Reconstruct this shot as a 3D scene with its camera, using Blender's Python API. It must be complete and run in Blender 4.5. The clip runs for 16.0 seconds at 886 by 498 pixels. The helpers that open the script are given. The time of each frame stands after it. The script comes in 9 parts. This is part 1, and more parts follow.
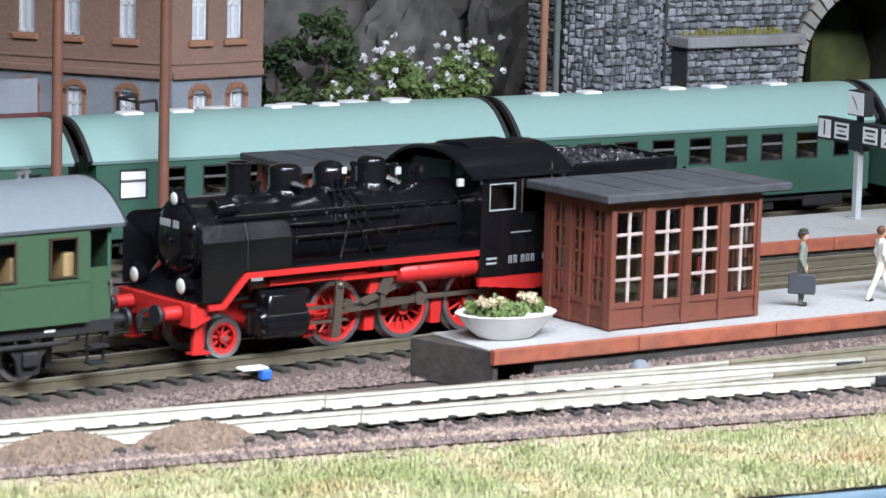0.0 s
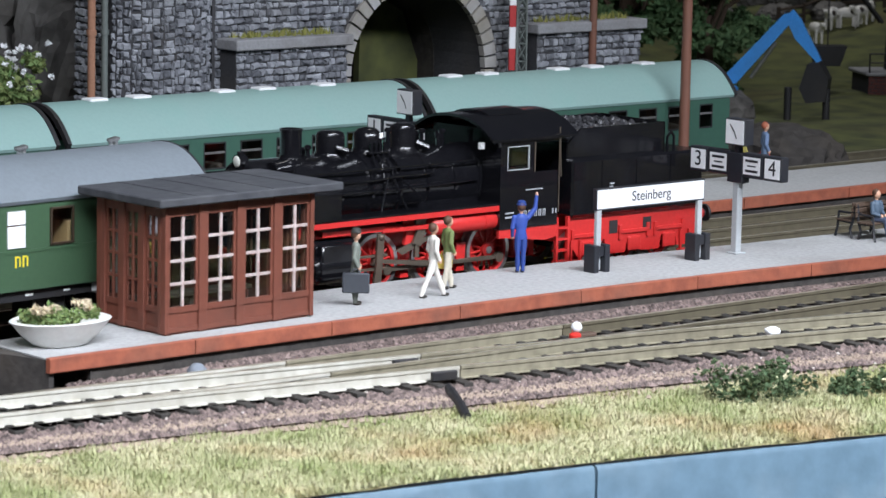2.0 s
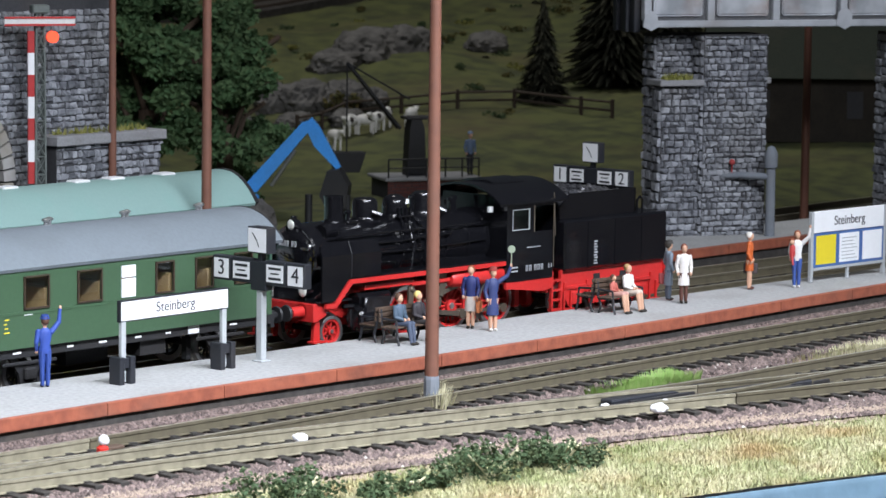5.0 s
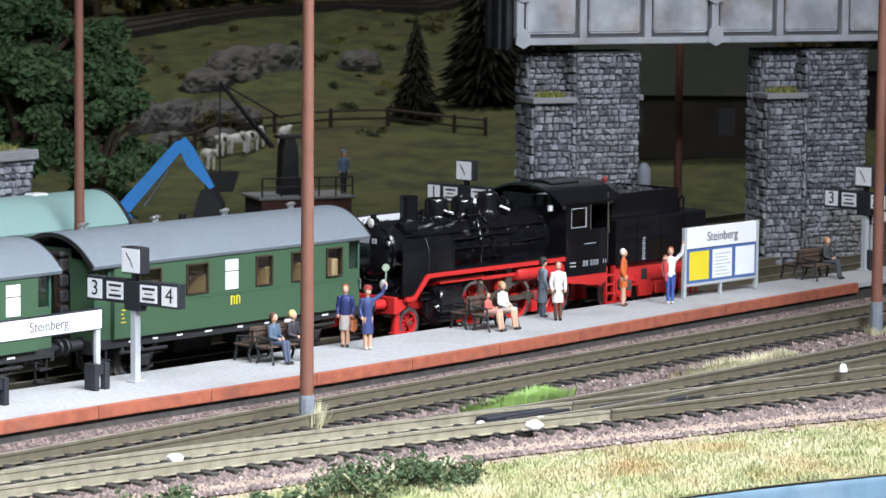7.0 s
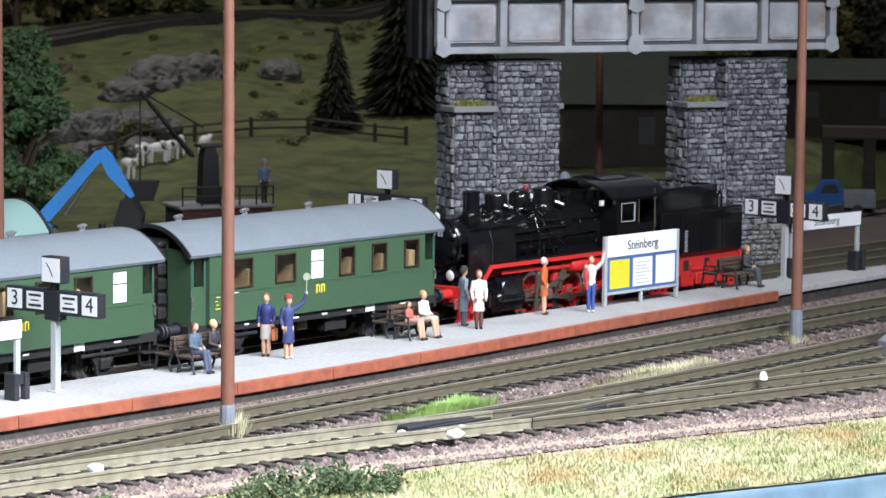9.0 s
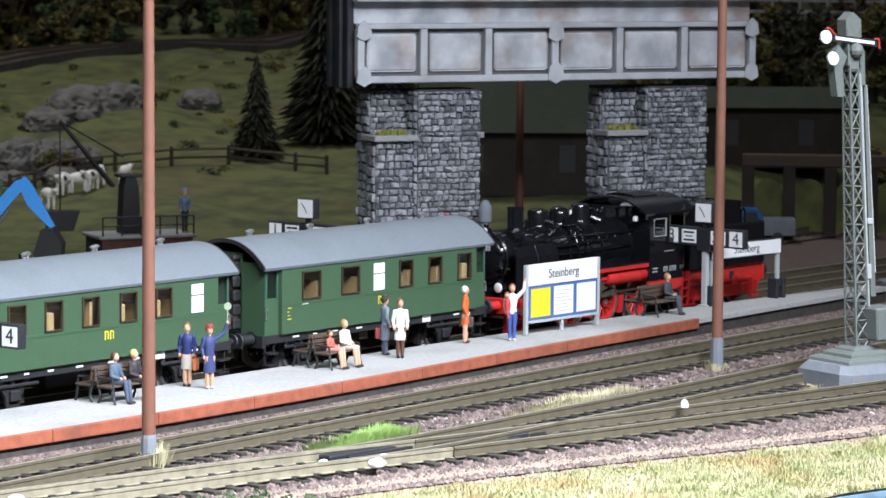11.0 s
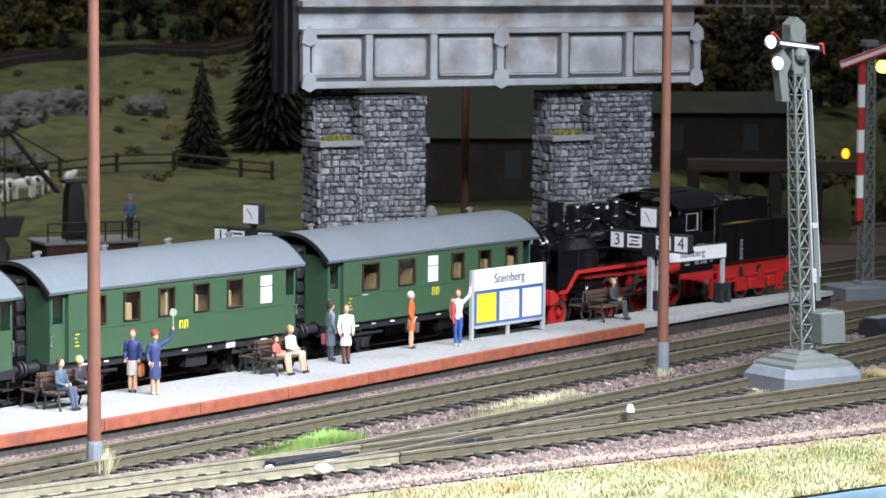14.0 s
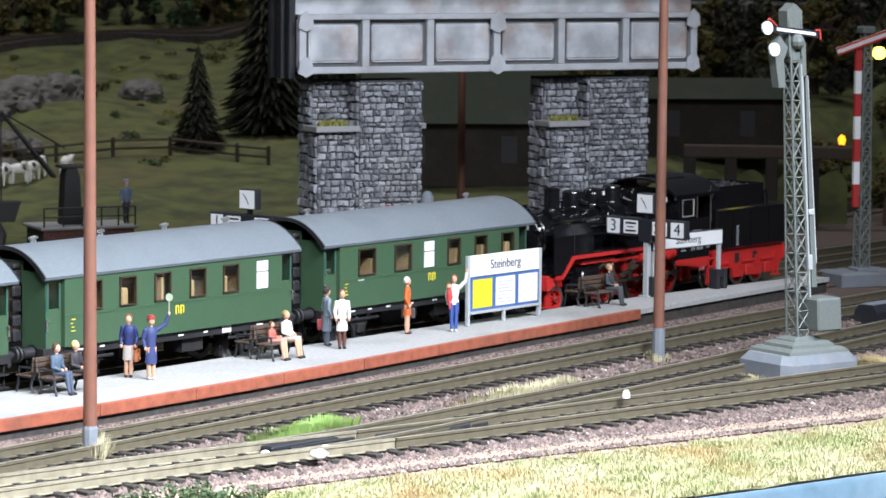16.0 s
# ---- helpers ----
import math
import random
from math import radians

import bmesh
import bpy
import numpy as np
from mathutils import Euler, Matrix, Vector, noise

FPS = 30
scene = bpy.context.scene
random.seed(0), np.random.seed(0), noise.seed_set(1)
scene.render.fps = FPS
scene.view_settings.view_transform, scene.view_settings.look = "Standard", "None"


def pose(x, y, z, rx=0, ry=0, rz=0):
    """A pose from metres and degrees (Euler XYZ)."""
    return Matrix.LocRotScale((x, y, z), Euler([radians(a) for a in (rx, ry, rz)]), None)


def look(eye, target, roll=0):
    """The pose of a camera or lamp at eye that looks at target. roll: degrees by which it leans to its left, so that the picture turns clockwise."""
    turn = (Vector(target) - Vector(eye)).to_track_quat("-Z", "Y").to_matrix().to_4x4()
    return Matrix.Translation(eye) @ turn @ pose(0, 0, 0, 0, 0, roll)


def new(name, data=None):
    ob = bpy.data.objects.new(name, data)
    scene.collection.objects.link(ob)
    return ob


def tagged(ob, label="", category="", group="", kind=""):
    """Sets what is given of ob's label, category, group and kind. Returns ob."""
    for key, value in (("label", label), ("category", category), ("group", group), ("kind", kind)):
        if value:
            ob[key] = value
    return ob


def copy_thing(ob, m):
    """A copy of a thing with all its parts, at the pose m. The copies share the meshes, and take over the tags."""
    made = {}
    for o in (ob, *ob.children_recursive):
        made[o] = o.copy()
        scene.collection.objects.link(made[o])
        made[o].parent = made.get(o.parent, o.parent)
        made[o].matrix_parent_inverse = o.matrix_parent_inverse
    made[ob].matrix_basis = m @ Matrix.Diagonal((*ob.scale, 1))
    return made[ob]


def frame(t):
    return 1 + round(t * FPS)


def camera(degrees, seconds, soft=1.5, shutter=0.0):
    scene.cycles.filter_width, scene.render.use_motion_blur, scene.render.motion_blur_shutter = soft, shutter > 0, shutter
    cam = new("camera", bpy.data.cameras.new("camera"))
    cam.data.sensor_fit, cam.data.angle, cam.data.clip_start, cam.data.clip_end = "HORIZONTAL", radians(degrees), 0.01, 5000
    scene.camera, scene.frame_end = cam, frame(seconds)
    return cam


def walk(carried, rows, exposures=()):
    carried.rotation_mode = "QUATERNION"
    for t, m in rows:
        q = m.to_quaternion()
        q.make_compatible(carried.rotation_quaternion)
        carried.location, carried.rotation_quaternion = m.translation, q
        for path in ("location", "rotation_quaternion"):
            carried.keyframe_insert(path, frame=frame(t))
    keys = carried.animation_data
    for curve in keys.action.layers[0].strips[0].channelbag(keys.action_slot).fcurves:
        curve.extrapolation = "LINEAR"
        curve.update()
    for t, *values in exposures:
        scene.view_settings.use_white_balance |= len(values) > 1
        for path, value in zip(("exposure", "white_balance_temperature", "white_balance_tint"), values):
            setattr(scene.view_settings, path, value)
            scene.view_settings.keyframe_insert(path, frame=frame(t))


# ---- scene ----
cam = camera(15.0, 16.0, soft=1.5)
cam.data.dof.use_dof, cam.data.dof.focus_distance, cam.data.dof.aperture_fstop = True, 1.0, 92.0
EYE = (-0.4341, -0.6360, 0.1537)
ROWS = [
    (0.0, 81.148, -1.508, -33.150), (0.5, 81.181, -1.431, -35.114), (1.0, 81.207, -1.168, -37.177),
    (1.5, 81.227, -1.143, -38.779), (2.0, 81.374, -1.144, -40.883), (2.5, 81.508, -1.063, -42.357),
    (3.0, 81.655, -0.957, -44.084), (3.5, 81.719, -0.909, -45.180), (4.0, 82.378, -0.838, -46.554),
    (4.5, 82.994, -0.801, -47.954), (5.0, 83.368, -0.661, -49.109), (5.2, 83.421, -0.631, -49.474),
    (7.3, 83.779, -0.515, -51.429), (7.5, 83.837, -0.536, -51.522), (8.0, 83.884, -0.460, -51.846),
    (8.5, 83.865, -0.506, -52.178), (9.0, 83.867, -0.531, -52.635), (9.2, 83.875, -0.530, -52.800),
    (11.3, 84.450, -0.470, -54.170), (11.5, 84.493, -0.468, -54.291), (12.0, 84.541, -0.409, -54.588),
    (12.5, 84.540, -0.436, -54.655), (13.0, 84.526, -0.439, -54.699), (13.5, 84.498, -0.455, -54.786),
    (14.0, 84.469, -0.435, -54.926), (14.5, 84.327, -0.599, -55.018), (15.0, 84.231, -0.538, -54.982),
    (15.5, 84.225, -0.560, -54.981), (16.0, 84.224, -0.550, -54.980),
]
walk(cam, [(t, pose(*EYE, a, b, c)) for t, a, b, c in ROWS],
     [(0.0, -0.29), (1.5, -0.54), (3.5, -0.62), (5.0, -0.30), (7.5, 0.06), (9.0, 0.20), (11.5, 0.32), (16.0, 0.40)])

# ---- light: a dim exhibition room, a lamp over the front of the layout, two added fill lamps ----
world = bpy.data.worlds.new("room")
scene.world = world
world.use_nodes = True
world.node_tree.nodes["Background"].inputs[0].default_value = (0.75, 0.87, 1.0, 1)
world.node_tree.nodes["Background"].inputs[1].default_value = 0.045


def area_lamp(name, eye, target, size, watts, colour, spread=170, width=0.0):
    data = bpy.data.lights.new(name, "AREA")
    data.shape, data.size, data.size_y, data.energy, data.color, data.spread = "RECTANGLE" if width else "DISK", size, width or size, watts, colour, radians(spread)
    ob = new(name, data)
    ob.matrix_world = look(eye, target)
    return ob


area_lamp("strip_lamp_front", (-0.06, -0.37, 0.42), (-0.03, -0.09, 0.0), 1.10, 6.5, (0.91, 0.97, 1.09), 90, 0.05)
# added fill from behind the camera, brightens dials and other sides facing it
area_lamp("room_lamp_hall", (-0.95, -0.95, 1.55), (0.35, -0.05, 0.0), 0.50, 1.9, (0.94, 0.97, 1.05), 60)
# unseen fill added above the right-hand hillside to lift its brightness
area_lamp("room_lamp_back", (0.93, 0.66, 1.35), (0.91, 0.62, 0.0), 0.30, 1.5, (0.98, 0.97, 0.94), 80)


# ---- mesh helpers: all shapes are drawn in millimetres ----
MM = 0.001


def B():
    return bmesh.new()


def box(bm, x0, x1, y0, y1, z0, z1, bevel=0.0, mi=0):
    r = bmesh.ops.create_cube(bm, size=1.0)
    vs = r["verts"]
    for v in vs:
        v.co = Vector(((x0 + x1) / 2 + v.co.x * (x1 - x0), (y0 + y1) / 2 + v.co.y * (y1 - y0), (z0 + z1) / 2 + v.co.z * (z1 - z0)))
    fs = {f for v in vs for f in v.link_faces}
    for f in fs:
        f.material_index = mi
    if bevel:
        es = list({e for v in vs for e in v.link_edges})
        r2 = bmesh.ops.bevel(bm, geom=es, offset=bevel, segments=1, affect="EDGES", profile=0.6)
        for f in r2["faces"]:
            f.material_index = mi
    return vs


def tube(bm, p0, p1, r0, r1=None, seg=12, mi=0, caps=True):
    p0, p1 = Vector(p0), Vector(p1)
    d = p1 - p0
    m = Matrix.Translation((p0 + p1) / 2) @ d.to_track_quat("Z", "Y").to_matrix().to_4x4()
    r = bmesh.ops.create_cone(bm, cap_ends=caps, segments=seg, radius1=r0, radius2=r0 if r1 is None else r1, depth=d.length, matrix=m)
    for v in r["verts"]:
        for f in v.link_faces:
            f.material_index = mi
    return r["verts"]


def ball(bm, c, r, sx=1, sy=1, sz=1, seg=10, mi=0):
    m = Matrix.Translation(c) @ Matrix.Diagonal((r * sx, r * sy, r * sz, 1))
    q = bmesh.ops.create_uvsphere(bm, u_segments=seg, v_segments=max(5, seg * 2 // 3), radius=1, matrix=m)
    for v in q["verts"]:
        for f in v.link_faces:
            f.material_index = mi
    return q["verts"]


def prism(bm, pts, a0, a1, axis="y", mi=0):
    """A polygon of (x, z) pushed along y, or of (y, z) along x, or of (x, y) along z."""
    def at(p, a):
        return {"y": (p[0], a, p[1]), "x": (a, p[0], p[1]), "z": (p[0], p[1], a)}[axis]
    lo, hi = [bm.verts.new(at(p, a0)) for p in pts], [bm.verts.new(at(p, a1)) for p in pts]
    n = len(pts)
    fs = [bm.faces.new(lo), bm.faces.new(hi[::-1])]
    for i in range(n):
        fs.append(bm.faces.new((lo[i], hi[i], hi[(i + 1) % n], lo[(i + 1) % n])))
    for f in fs:
        f.material_index = mi
    bmesh.ops.recalc_face_normals(bm, faces=fs)
    return lo + hi


def lathe(bm, c, profile, seg=16, mi=0, axis="z", hollow=False):
    """Rings of (radius, height) round an axis through c."""
    rings = []
    for r, h in profile:
        ring = []
        for i in range(seg):
            a = 2 * math.pi * i / seg
            u, w = r * math.cos(a), r * math.sin(a)
            p = {"z": (u, w, h), "x": (h, u, w), "y": (u, h, w)}[axis]
            ring.append(bm.verts.new(Vector(c) + Vector(p)))
        rings.append(ring)
    fs = [] if hollow else [bm.faces.new(rings[0][::-1]), bm.faces.new(rings[-1])]
    for a, b in zip(rings, rings[1:] + rings[:1] if hollow else rings[1:]):
        for i in range(seg):
            fs.append(bm.faces.new((a[i], a[(i + 1) % seg], b[(i + 1) % seg], b[i])))
    for f in fs:
        f.material_index = mi
    bmesh.ops.recalc_face_normals(bm, faces=fs)


def wire(bm, pts, r, seg=6, mi=0):
    for a, b in zip(pts, pts[1:]):
        tube(bm, a, b, r, seg=seg, mi=mi)


def mesh_of(bm, name, mats, smooth=False):
    me = bpy.data.meshes.new(name)
    bmesh.ops.scale(bm, vec=(MM, MM, MM), verts=bm.verts)
    bm.to_mesh(me)
    bm.free()
    for m in mats if isinstance(mats, (list, tuple)) else [mats]:
        me.materials.append(m)
    if smooth:
        me.shade_smooth()
        me.set_sharp_from_angle(angle=radians(38))
    return me


def part(name, bm, material, parent=None, label="", smooth=True, at=None):
    ob = new(name, mesh_of(bm, name, material, smooth))
    if parent is not None:
        ob.parent = parent
    if at is not None:
        ob.matrix_basis = pose(at[0] * MM, at[1] * MM, at[2] * MM, *at[3:])
    return tagged(ob, label)


def raw(name, verts, faces, material, parent=None, label="", smooth=False):
    me = bpy.data.meshes.new(name)
    me.from_pydata((np.asarray(verts) * MM).tolist(), [], faces if isinstance(faces, list) else faces.tolist())
    for m in material if isinstance(material, (list, tuple)) else [material]:
        me.materials.append(m)
    if smooth:
        me.shade_smooth()
    ob = new(name, me)
    if parent is not None:
        ob.parent = parent
    return tagged(ob, label)


def thing(name, x=0, y=0, z=0, rz=0, label="", category="", group="", kind=""):
    ob = new(name)
    ob.empty_display_size = 0.005
    ob.matrix_basis = pose(x * MM, y * MM, z * MM, 0, 0, rz)
    return tagged(ob, label, category, group, kind)


def letters(name, text, height, material, parent, m, label=""):
    """Flat lettering from the built-in font, centred on the pose m (in mm)."""
    cu = bpy.data.curves.new(name, "FONT")
    cu.body, cu.size, cu.align_x, cu.align_y, cu.extrude = text, height * MM, "CENTER", "CENTER", 0.00004
    tmp = bpy.data.objects.new(name + "_tmp", cu)
    me = bpy.data.meshes.new_from_object(tmp)
    bpy.data.objects.remove(tmp)
    me.materials.clear()
    me.materials.append(material)
    ob = new(name, me)
    ob.parent = parent
    ob.matrix_basis = m
    return tagged(ob, label)


def hermite(xs, ys, x):
    xs, ys = np.array(xs, float), np.array(ys, float)
    m = np.gradient(ys, xs)
    i = int(np.clip(np.searchsorted(xs, x) - 1, 0, len(xs) - 2))
    h = xs[i + 1] - xs[i]
    s = (x - xs[i]) / h
    return float((2 * s**3 - 3 * s * s + 1) * ys[i] + (s**3 - 2 * s * s + s) * h * m[i] + (3 * s * s - 2 * s**3) * ys[i + 1] + (s**3 - s * s) * h * m[i + 1])


# ---- materials ----
def mat(name, colour, rough=0.6, metal=0.0, second=None, fine=900, coarse=60, amount=0.5, bump=0.15, grime=0.25, dirt=(0.10, 0.08, 0.06), coat=0.0, island=0.0, each=0.0):
    """A painted or natural surface: two scales of colour variation, a little dirt, fine relief."""
    m = bpy.data.materials.new(name)
    m.use_nodes = True
    nt = m.node_tree
    p = nt.nodes["Principled BSDF"]
    N = lambda kind: nt.nodes.new(kind)
    L = nt.links.new
    tc = N("ShaderNodeTexCoord")
    n1, n2 = N("ShaderNodeTexNoise"), N("ShaderNodeTexNoise")
    n1.inputs["Scale"].default_value, n1.inputs["Detail"].default_value = fine, 3
    n2.inputs["Scale"].default_value, n2.inputs["Detail"].default_value = coarse, 4
    for n in (n1, n2):
        L(tc.outputs["Object"], n.inputs["Vector"])
    second = second or tuple(c * 0.72 for c in colour)
    mix = N("ShaderNodeMix")
    mix.data_type = "RGBA"
    mix.inputs[6].default_value, mix.inputs[7].default_value = (*colour, 1), (*second, 1)
    r1 = N("ShaderNodeMapRange")
    r1.inputs[1].default_value, r1.inputs[2].default_value, r1.inputs[4].default_value = 0.38, 0.66, amount
    L(n1.outputs[0], r1.inputs[0])
    fac = r1.outputs[0]
    if island or each:
        src = N("ShaderNodeNewGeometry").outputs["Random Per Island"] if island else N("ShaderNodeObjectInfo").outputs["Random"]
        r3 = N("ShaderNodeMath")
        r3.operation, r3.inputs[1].default_value = "MULTIPLY", island or each
        L(src, r3.inputs[0])
        add = N("ShaderNodeMath")
        add.operation, add.use_clamp = "ADD", True
        L(r1.outputs[0], add.inputs[0])
        L(r3.outputs[0], add.inputs[1])
        fac = add.outputs[0]
    L(fac, mix.inputs[0])
    mix2 = N("ShaderNodeMix")
    mix2.data_type = "RGBA"
    mix2.inputs[7].default_value = (*dirt, 1)
    r2 = N("ShaderNodeMapRange")
    r2.inputs[1].default_value, r2.inputs[2].default_value, r2.inputs[4].default_value = 0.5, 0.75, grime
    L(n2.outputs[0], r2.inputs[0])
    L(r2.outputs[0], mix2.inputs[0])
    L(mix.outputs[2], mix2.inputs[6])
    L(mix2.outputs[2], p.inputs["Base Color"])
    r4 = N("ShaderNodeMapRange")
    r4.inputs[3].default_value, r4.inputs[4].default_value = max(rough - 0.1, 0.03), min(rough + 0.12, 1)
    L(n2.outputs[0], r4.inputs[0])
    L(r4.outputs[0], p.inputs["Roughness"])
    p.inputs["Metallic"].default_value = metal
    p.inputs["Coat Weight"].default_value = coat
    if bump:
        b = N("ShaderNodeBump")
        b.inputs["Strength"].default_value, b.inputs["Distance"].default_value = bump, 0.0006
        L(n1.outputs[0], b.inputs["Height"])
        L(b.outputs[0], p.inputs["Normal"])
    return m


def glow(name, colour, strength):
    m = bpy.data.materials.new(name)
    m.use_nodes = True
    p = m.node_tree.nodes["Principled BSDF"]
    p.inputs["Base Color"].default_value = (*colour, 1)
    p.inputs["Emission Color"].default_value, p.inputs["Emission Strength"].default_value = (*colour, 1), strength
    return m


def glass(name, tint=(0.9, 0.95, 0.95), rough=0.05):
    m = bpy.data.materials.new(name)
    m.use_nodes = True
    nt = m.node_tree
    nt.nodes.remove(nt.nodes["Principled BSDF"])
    out = nt.nodes["Material Output"]
    t, g, mx, f = (nt.nodes.new(k) for k in ("ShaderNodeBsdfTransparent", "ShaderNodeBsdfGlossy", "ShaderNodeMixShader", "ShaderNodeLayerWeight"))
    f.inputs[0].default_value = 0.12
    t.inputs[0].default_value = (*tint, 1)
    g.inputs["Roughness"].default_value = rough
    nt.links.new(f.outputs["Facing"], mx.inputs[0])
    nt.links.new(t.outputs[0], mx.inputs[1])
    nt.links.new(g.outputs[0], mx.inputs[2])
    nt.links.new(mx.outputs[0], out.inputs[0])
    return m


M_BLACK = mat("black_plastic_paint", (0.005, 0.005, 0.0065), 0.14, second=(0.010, 0.010, 0.0115), bump=0.03, grime=0.15, dirt=(0.018, 0.016, 0.015))
M_RED = mat("red_frame_paint", (0.56, 0.028, 0.026), 0.38, second=(0.46, 0.02, 0.018), bump=0.03, grime=0.2, dirt=(0.22, 0.02, 0.015))
M_STEEL = mat("bright_steel", (0.6, 0.6, 0.6), 0.3, 0.9, bump=0.05, grime=0.2)
M_ROD = mat("weathered_rod_metal", (0.16, 0.13, 0.10), 0.45, 0.6, bump=0.1, grime=0.4, dirt=(0.12, 0.05, 0.03))
M_COAL = mat("coal", (0.012, 0.012, 0.013), 0.3, second=(0.05, 0.05, 0.055), fine=400, bump=0.5, island=0.6)
M_WHITE = mat("white_print", (0.8, 0.8, 0.8), 0.6, bump=0, grime=0.1, amount=0.15)
M_YELLOW = mat("yellow_print", (0.75, 0.6, 0.03), 0.6, bump=0, grime=0.05, amount=0.1)
M_INK = mat("black_print", (0.02, 0.02, 0.025), 0.6, bump=0, grime=0)
M_GREY_INK = mat("grey_print", (0.35, 0.36, 0.38), 0.6, bump=0, grime=0)
M_GREEN = mat("green_coach_paint", (0.05, 0.10, 0.053), 0.4, second=(0.043, 0.087, 0.047), bump=0.03, grime=0.25, dirt=(0.04, 0.07, 0.04))
M_ROOF = mat("grey_coach_roof", (0.16, 0.185, 0.205), 0.6, second=(0.135, 0.155, 0.175), bump=0.05, grime=0.3, dirt=(0.10, 0.11, 0.12))
M_FRAME = mat("dark_underframe", (0.018, 0.018, 0.020), 0.55, bump=0.1, grime=0.3, dirt=(0.05, 0.04, 0.03))
M_CREAM = mat("cream_interior", (0.50, 0.32, 0.15), 0.6, bump=0, grime=0.2)
M_BROWNWOOD = mat("brown_window_frame", (0.05, 0.032, 0.02), 0.5, bump=0.05)
M_GLASS = glass("window_glass")
M_DGREEN = mat("dark_green_coach_paint", (0.040, 0.105, 0.075), 0.5, second=(0.033, 0.09, 0.065), bump=0.02, grime=0.25, dirt=(0.03, 0.06, 0.05))
M_TURQ = mat("turquoise_coach_roof", (0.24, 0.37, 0.345), 0.6, second=(0.22, 0.345, 0.32), bump=0.03, grime=0.35, dirt=(0.20, 0.38, 0.34))
M_CONC = mat("platform_concrete", (0.41, 0.41, 0.405), 0.85, second=(0.26, 0.26, 0.26), fine=700, coarse=45, bump=0.35, grime=0.35, dirt=(0.22, 0.21, 0.19))
M_EDGE = mat("red_brown_edge", (0.34, 0.098, 0.052), 0.75, second=(0.22, 0.062, 0.036), fine=260, coarse=70, amount=0.8, bump=0.5, grime=0.6, dirt=(0.17, 0.075, 0.05))
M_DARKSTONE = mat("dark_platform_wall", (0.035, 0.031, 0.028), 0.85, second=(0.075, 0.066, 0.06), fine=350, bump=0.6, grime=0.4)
M_SHED = mat("red_brown_shed_paint", (0.165, 0.05, 0.03), 0.6, second=(0.13, 0.04, 0.025), fine=400, coarse=80, bump=0.25, grime=0.45, dirt=(0.07, 0.03, 0.02))
M_TARROOF = mat("grey_tar_roof", (0.040, 0.042, 0.049), 0.8, second=(0.075, 0.078, 0.085), fine=300, coarse=70, bump=0.4, grime=0.5, dirt=(0.11, 0.113, 0.118))
# pale bars, with white reflections worked into the colour
M_GLAZEBAR = mat("glare_pale_glazing_bar", (0.50, 0.42, 0.40), 0.5, second=(0.28, 0.15, 0.12), bump=0.1)
M_BALLAST = mat("brown_ballast", (0.125, 0.09, 0.078), 0.95, second=(0.06, 0.044, 0.040), fine=1300, coarse=70, amount=0.9, bump=0.9, grime=0.35, dirt=(0.16, 0.13, 0.11))
M_GRAIN = mat("ballast_grains", (0.26, 0.192, 0.172), 0.9, second=(0.042, 0.030, 0.027), fine=900, coarse=40, bump=0.2, island=0.8, amount=0.3, grime=0.2, dirt=(0.2, 0.17, 0.15))
M_PALE = mat("pale_grains", (0.55, 0.5, 0.45), 0.9, bump=0.2, island=0.6)
M_SOIL = mat("dry_soil", (0.26, 0.185, 0.135), 0.95, second=(0.10, 0.07, 0.052), fine=700, bump=0.7, island=0.5, grime=0.4)
M_SAND = mat("dry_sand", (0.36, 0.28, 0.215), 0.95, second=(0.19, 0.14, 0.105), fine=800, bump=0.7, grime=0.3)
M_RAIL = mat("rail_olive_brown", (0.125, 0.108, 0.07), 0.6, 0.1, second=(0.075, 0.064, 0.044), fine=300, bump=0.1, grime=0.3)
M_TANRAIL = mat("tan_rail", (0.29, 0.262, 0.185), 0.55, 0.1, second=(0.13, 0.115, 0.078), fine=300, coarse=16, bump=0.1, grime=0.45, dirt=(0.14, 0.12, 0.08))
# pale rail colour with the glare of the lamp worked in
M_GLARERAIL = mat("pale_painted_rail", (0.66, 0.64, 0.56), 0.4, 0.1, second=(0.42, 0.39, 0.31), fine=300, coarse=14, bump=0.1, grime=0.45, dirt=(0.16, 0.13, 0.09))
M_RAILTOP = mat("rail_running_surface", (0.42, 0.39, 0.31), 0.35, 0.6, second=(0.30, 0.27, 0.20), fine=300, bump=0.05, grime=0.2)
M_SLEEPER = mat("dark_sleeper", (0.03, 0.027, 0.024), 0.75, bump=0.3, grime=0.4, dirt=(0.10, 0.08, 0.06), each=0.3)
M_GRASSSOIL = mat("grass_base", (0.28, 0.24, 0.12), 0.95, second=(0.17, 0.18, 0.07), fine=500, bump=0.6, grime=0.4, dirt=(0.30, 0.22, 0.10))
M_BLADE = mat("grass_blades", (0.56, 0.51, 0.33), 0.8, second=(0.25, 0.29, 0.11), fine=45, coarse=30, bump=0, island=0.55, amount=0.6, grime=0.7, dirt=(0.44, 0.25, 0.12))
M_BLADE2 = mat("fresh_grass_blades", (0.17, 0.33, 0.06), 0.7, second=(0.28, 0.36, 0.12), bump=0, island=0.8, amount=0.2, grime=0)
M_STRAW = mat("dry_straw", (0.64, 0.59, 0.40), 0.8, second=(0.35, 0.33, 0.18), bump=0, island=0.8, amount=0.2, grime=0)
M_BOARD = mat("blue_grey_board", (0.11, 0.18, 0.235), 0.5, second=(0.08, 0.135, 0.18), fine=160, coarse=34, amount=0.8, bump=0.3, grime=0.5, dirt=(0.24, 0.31, 0.35))
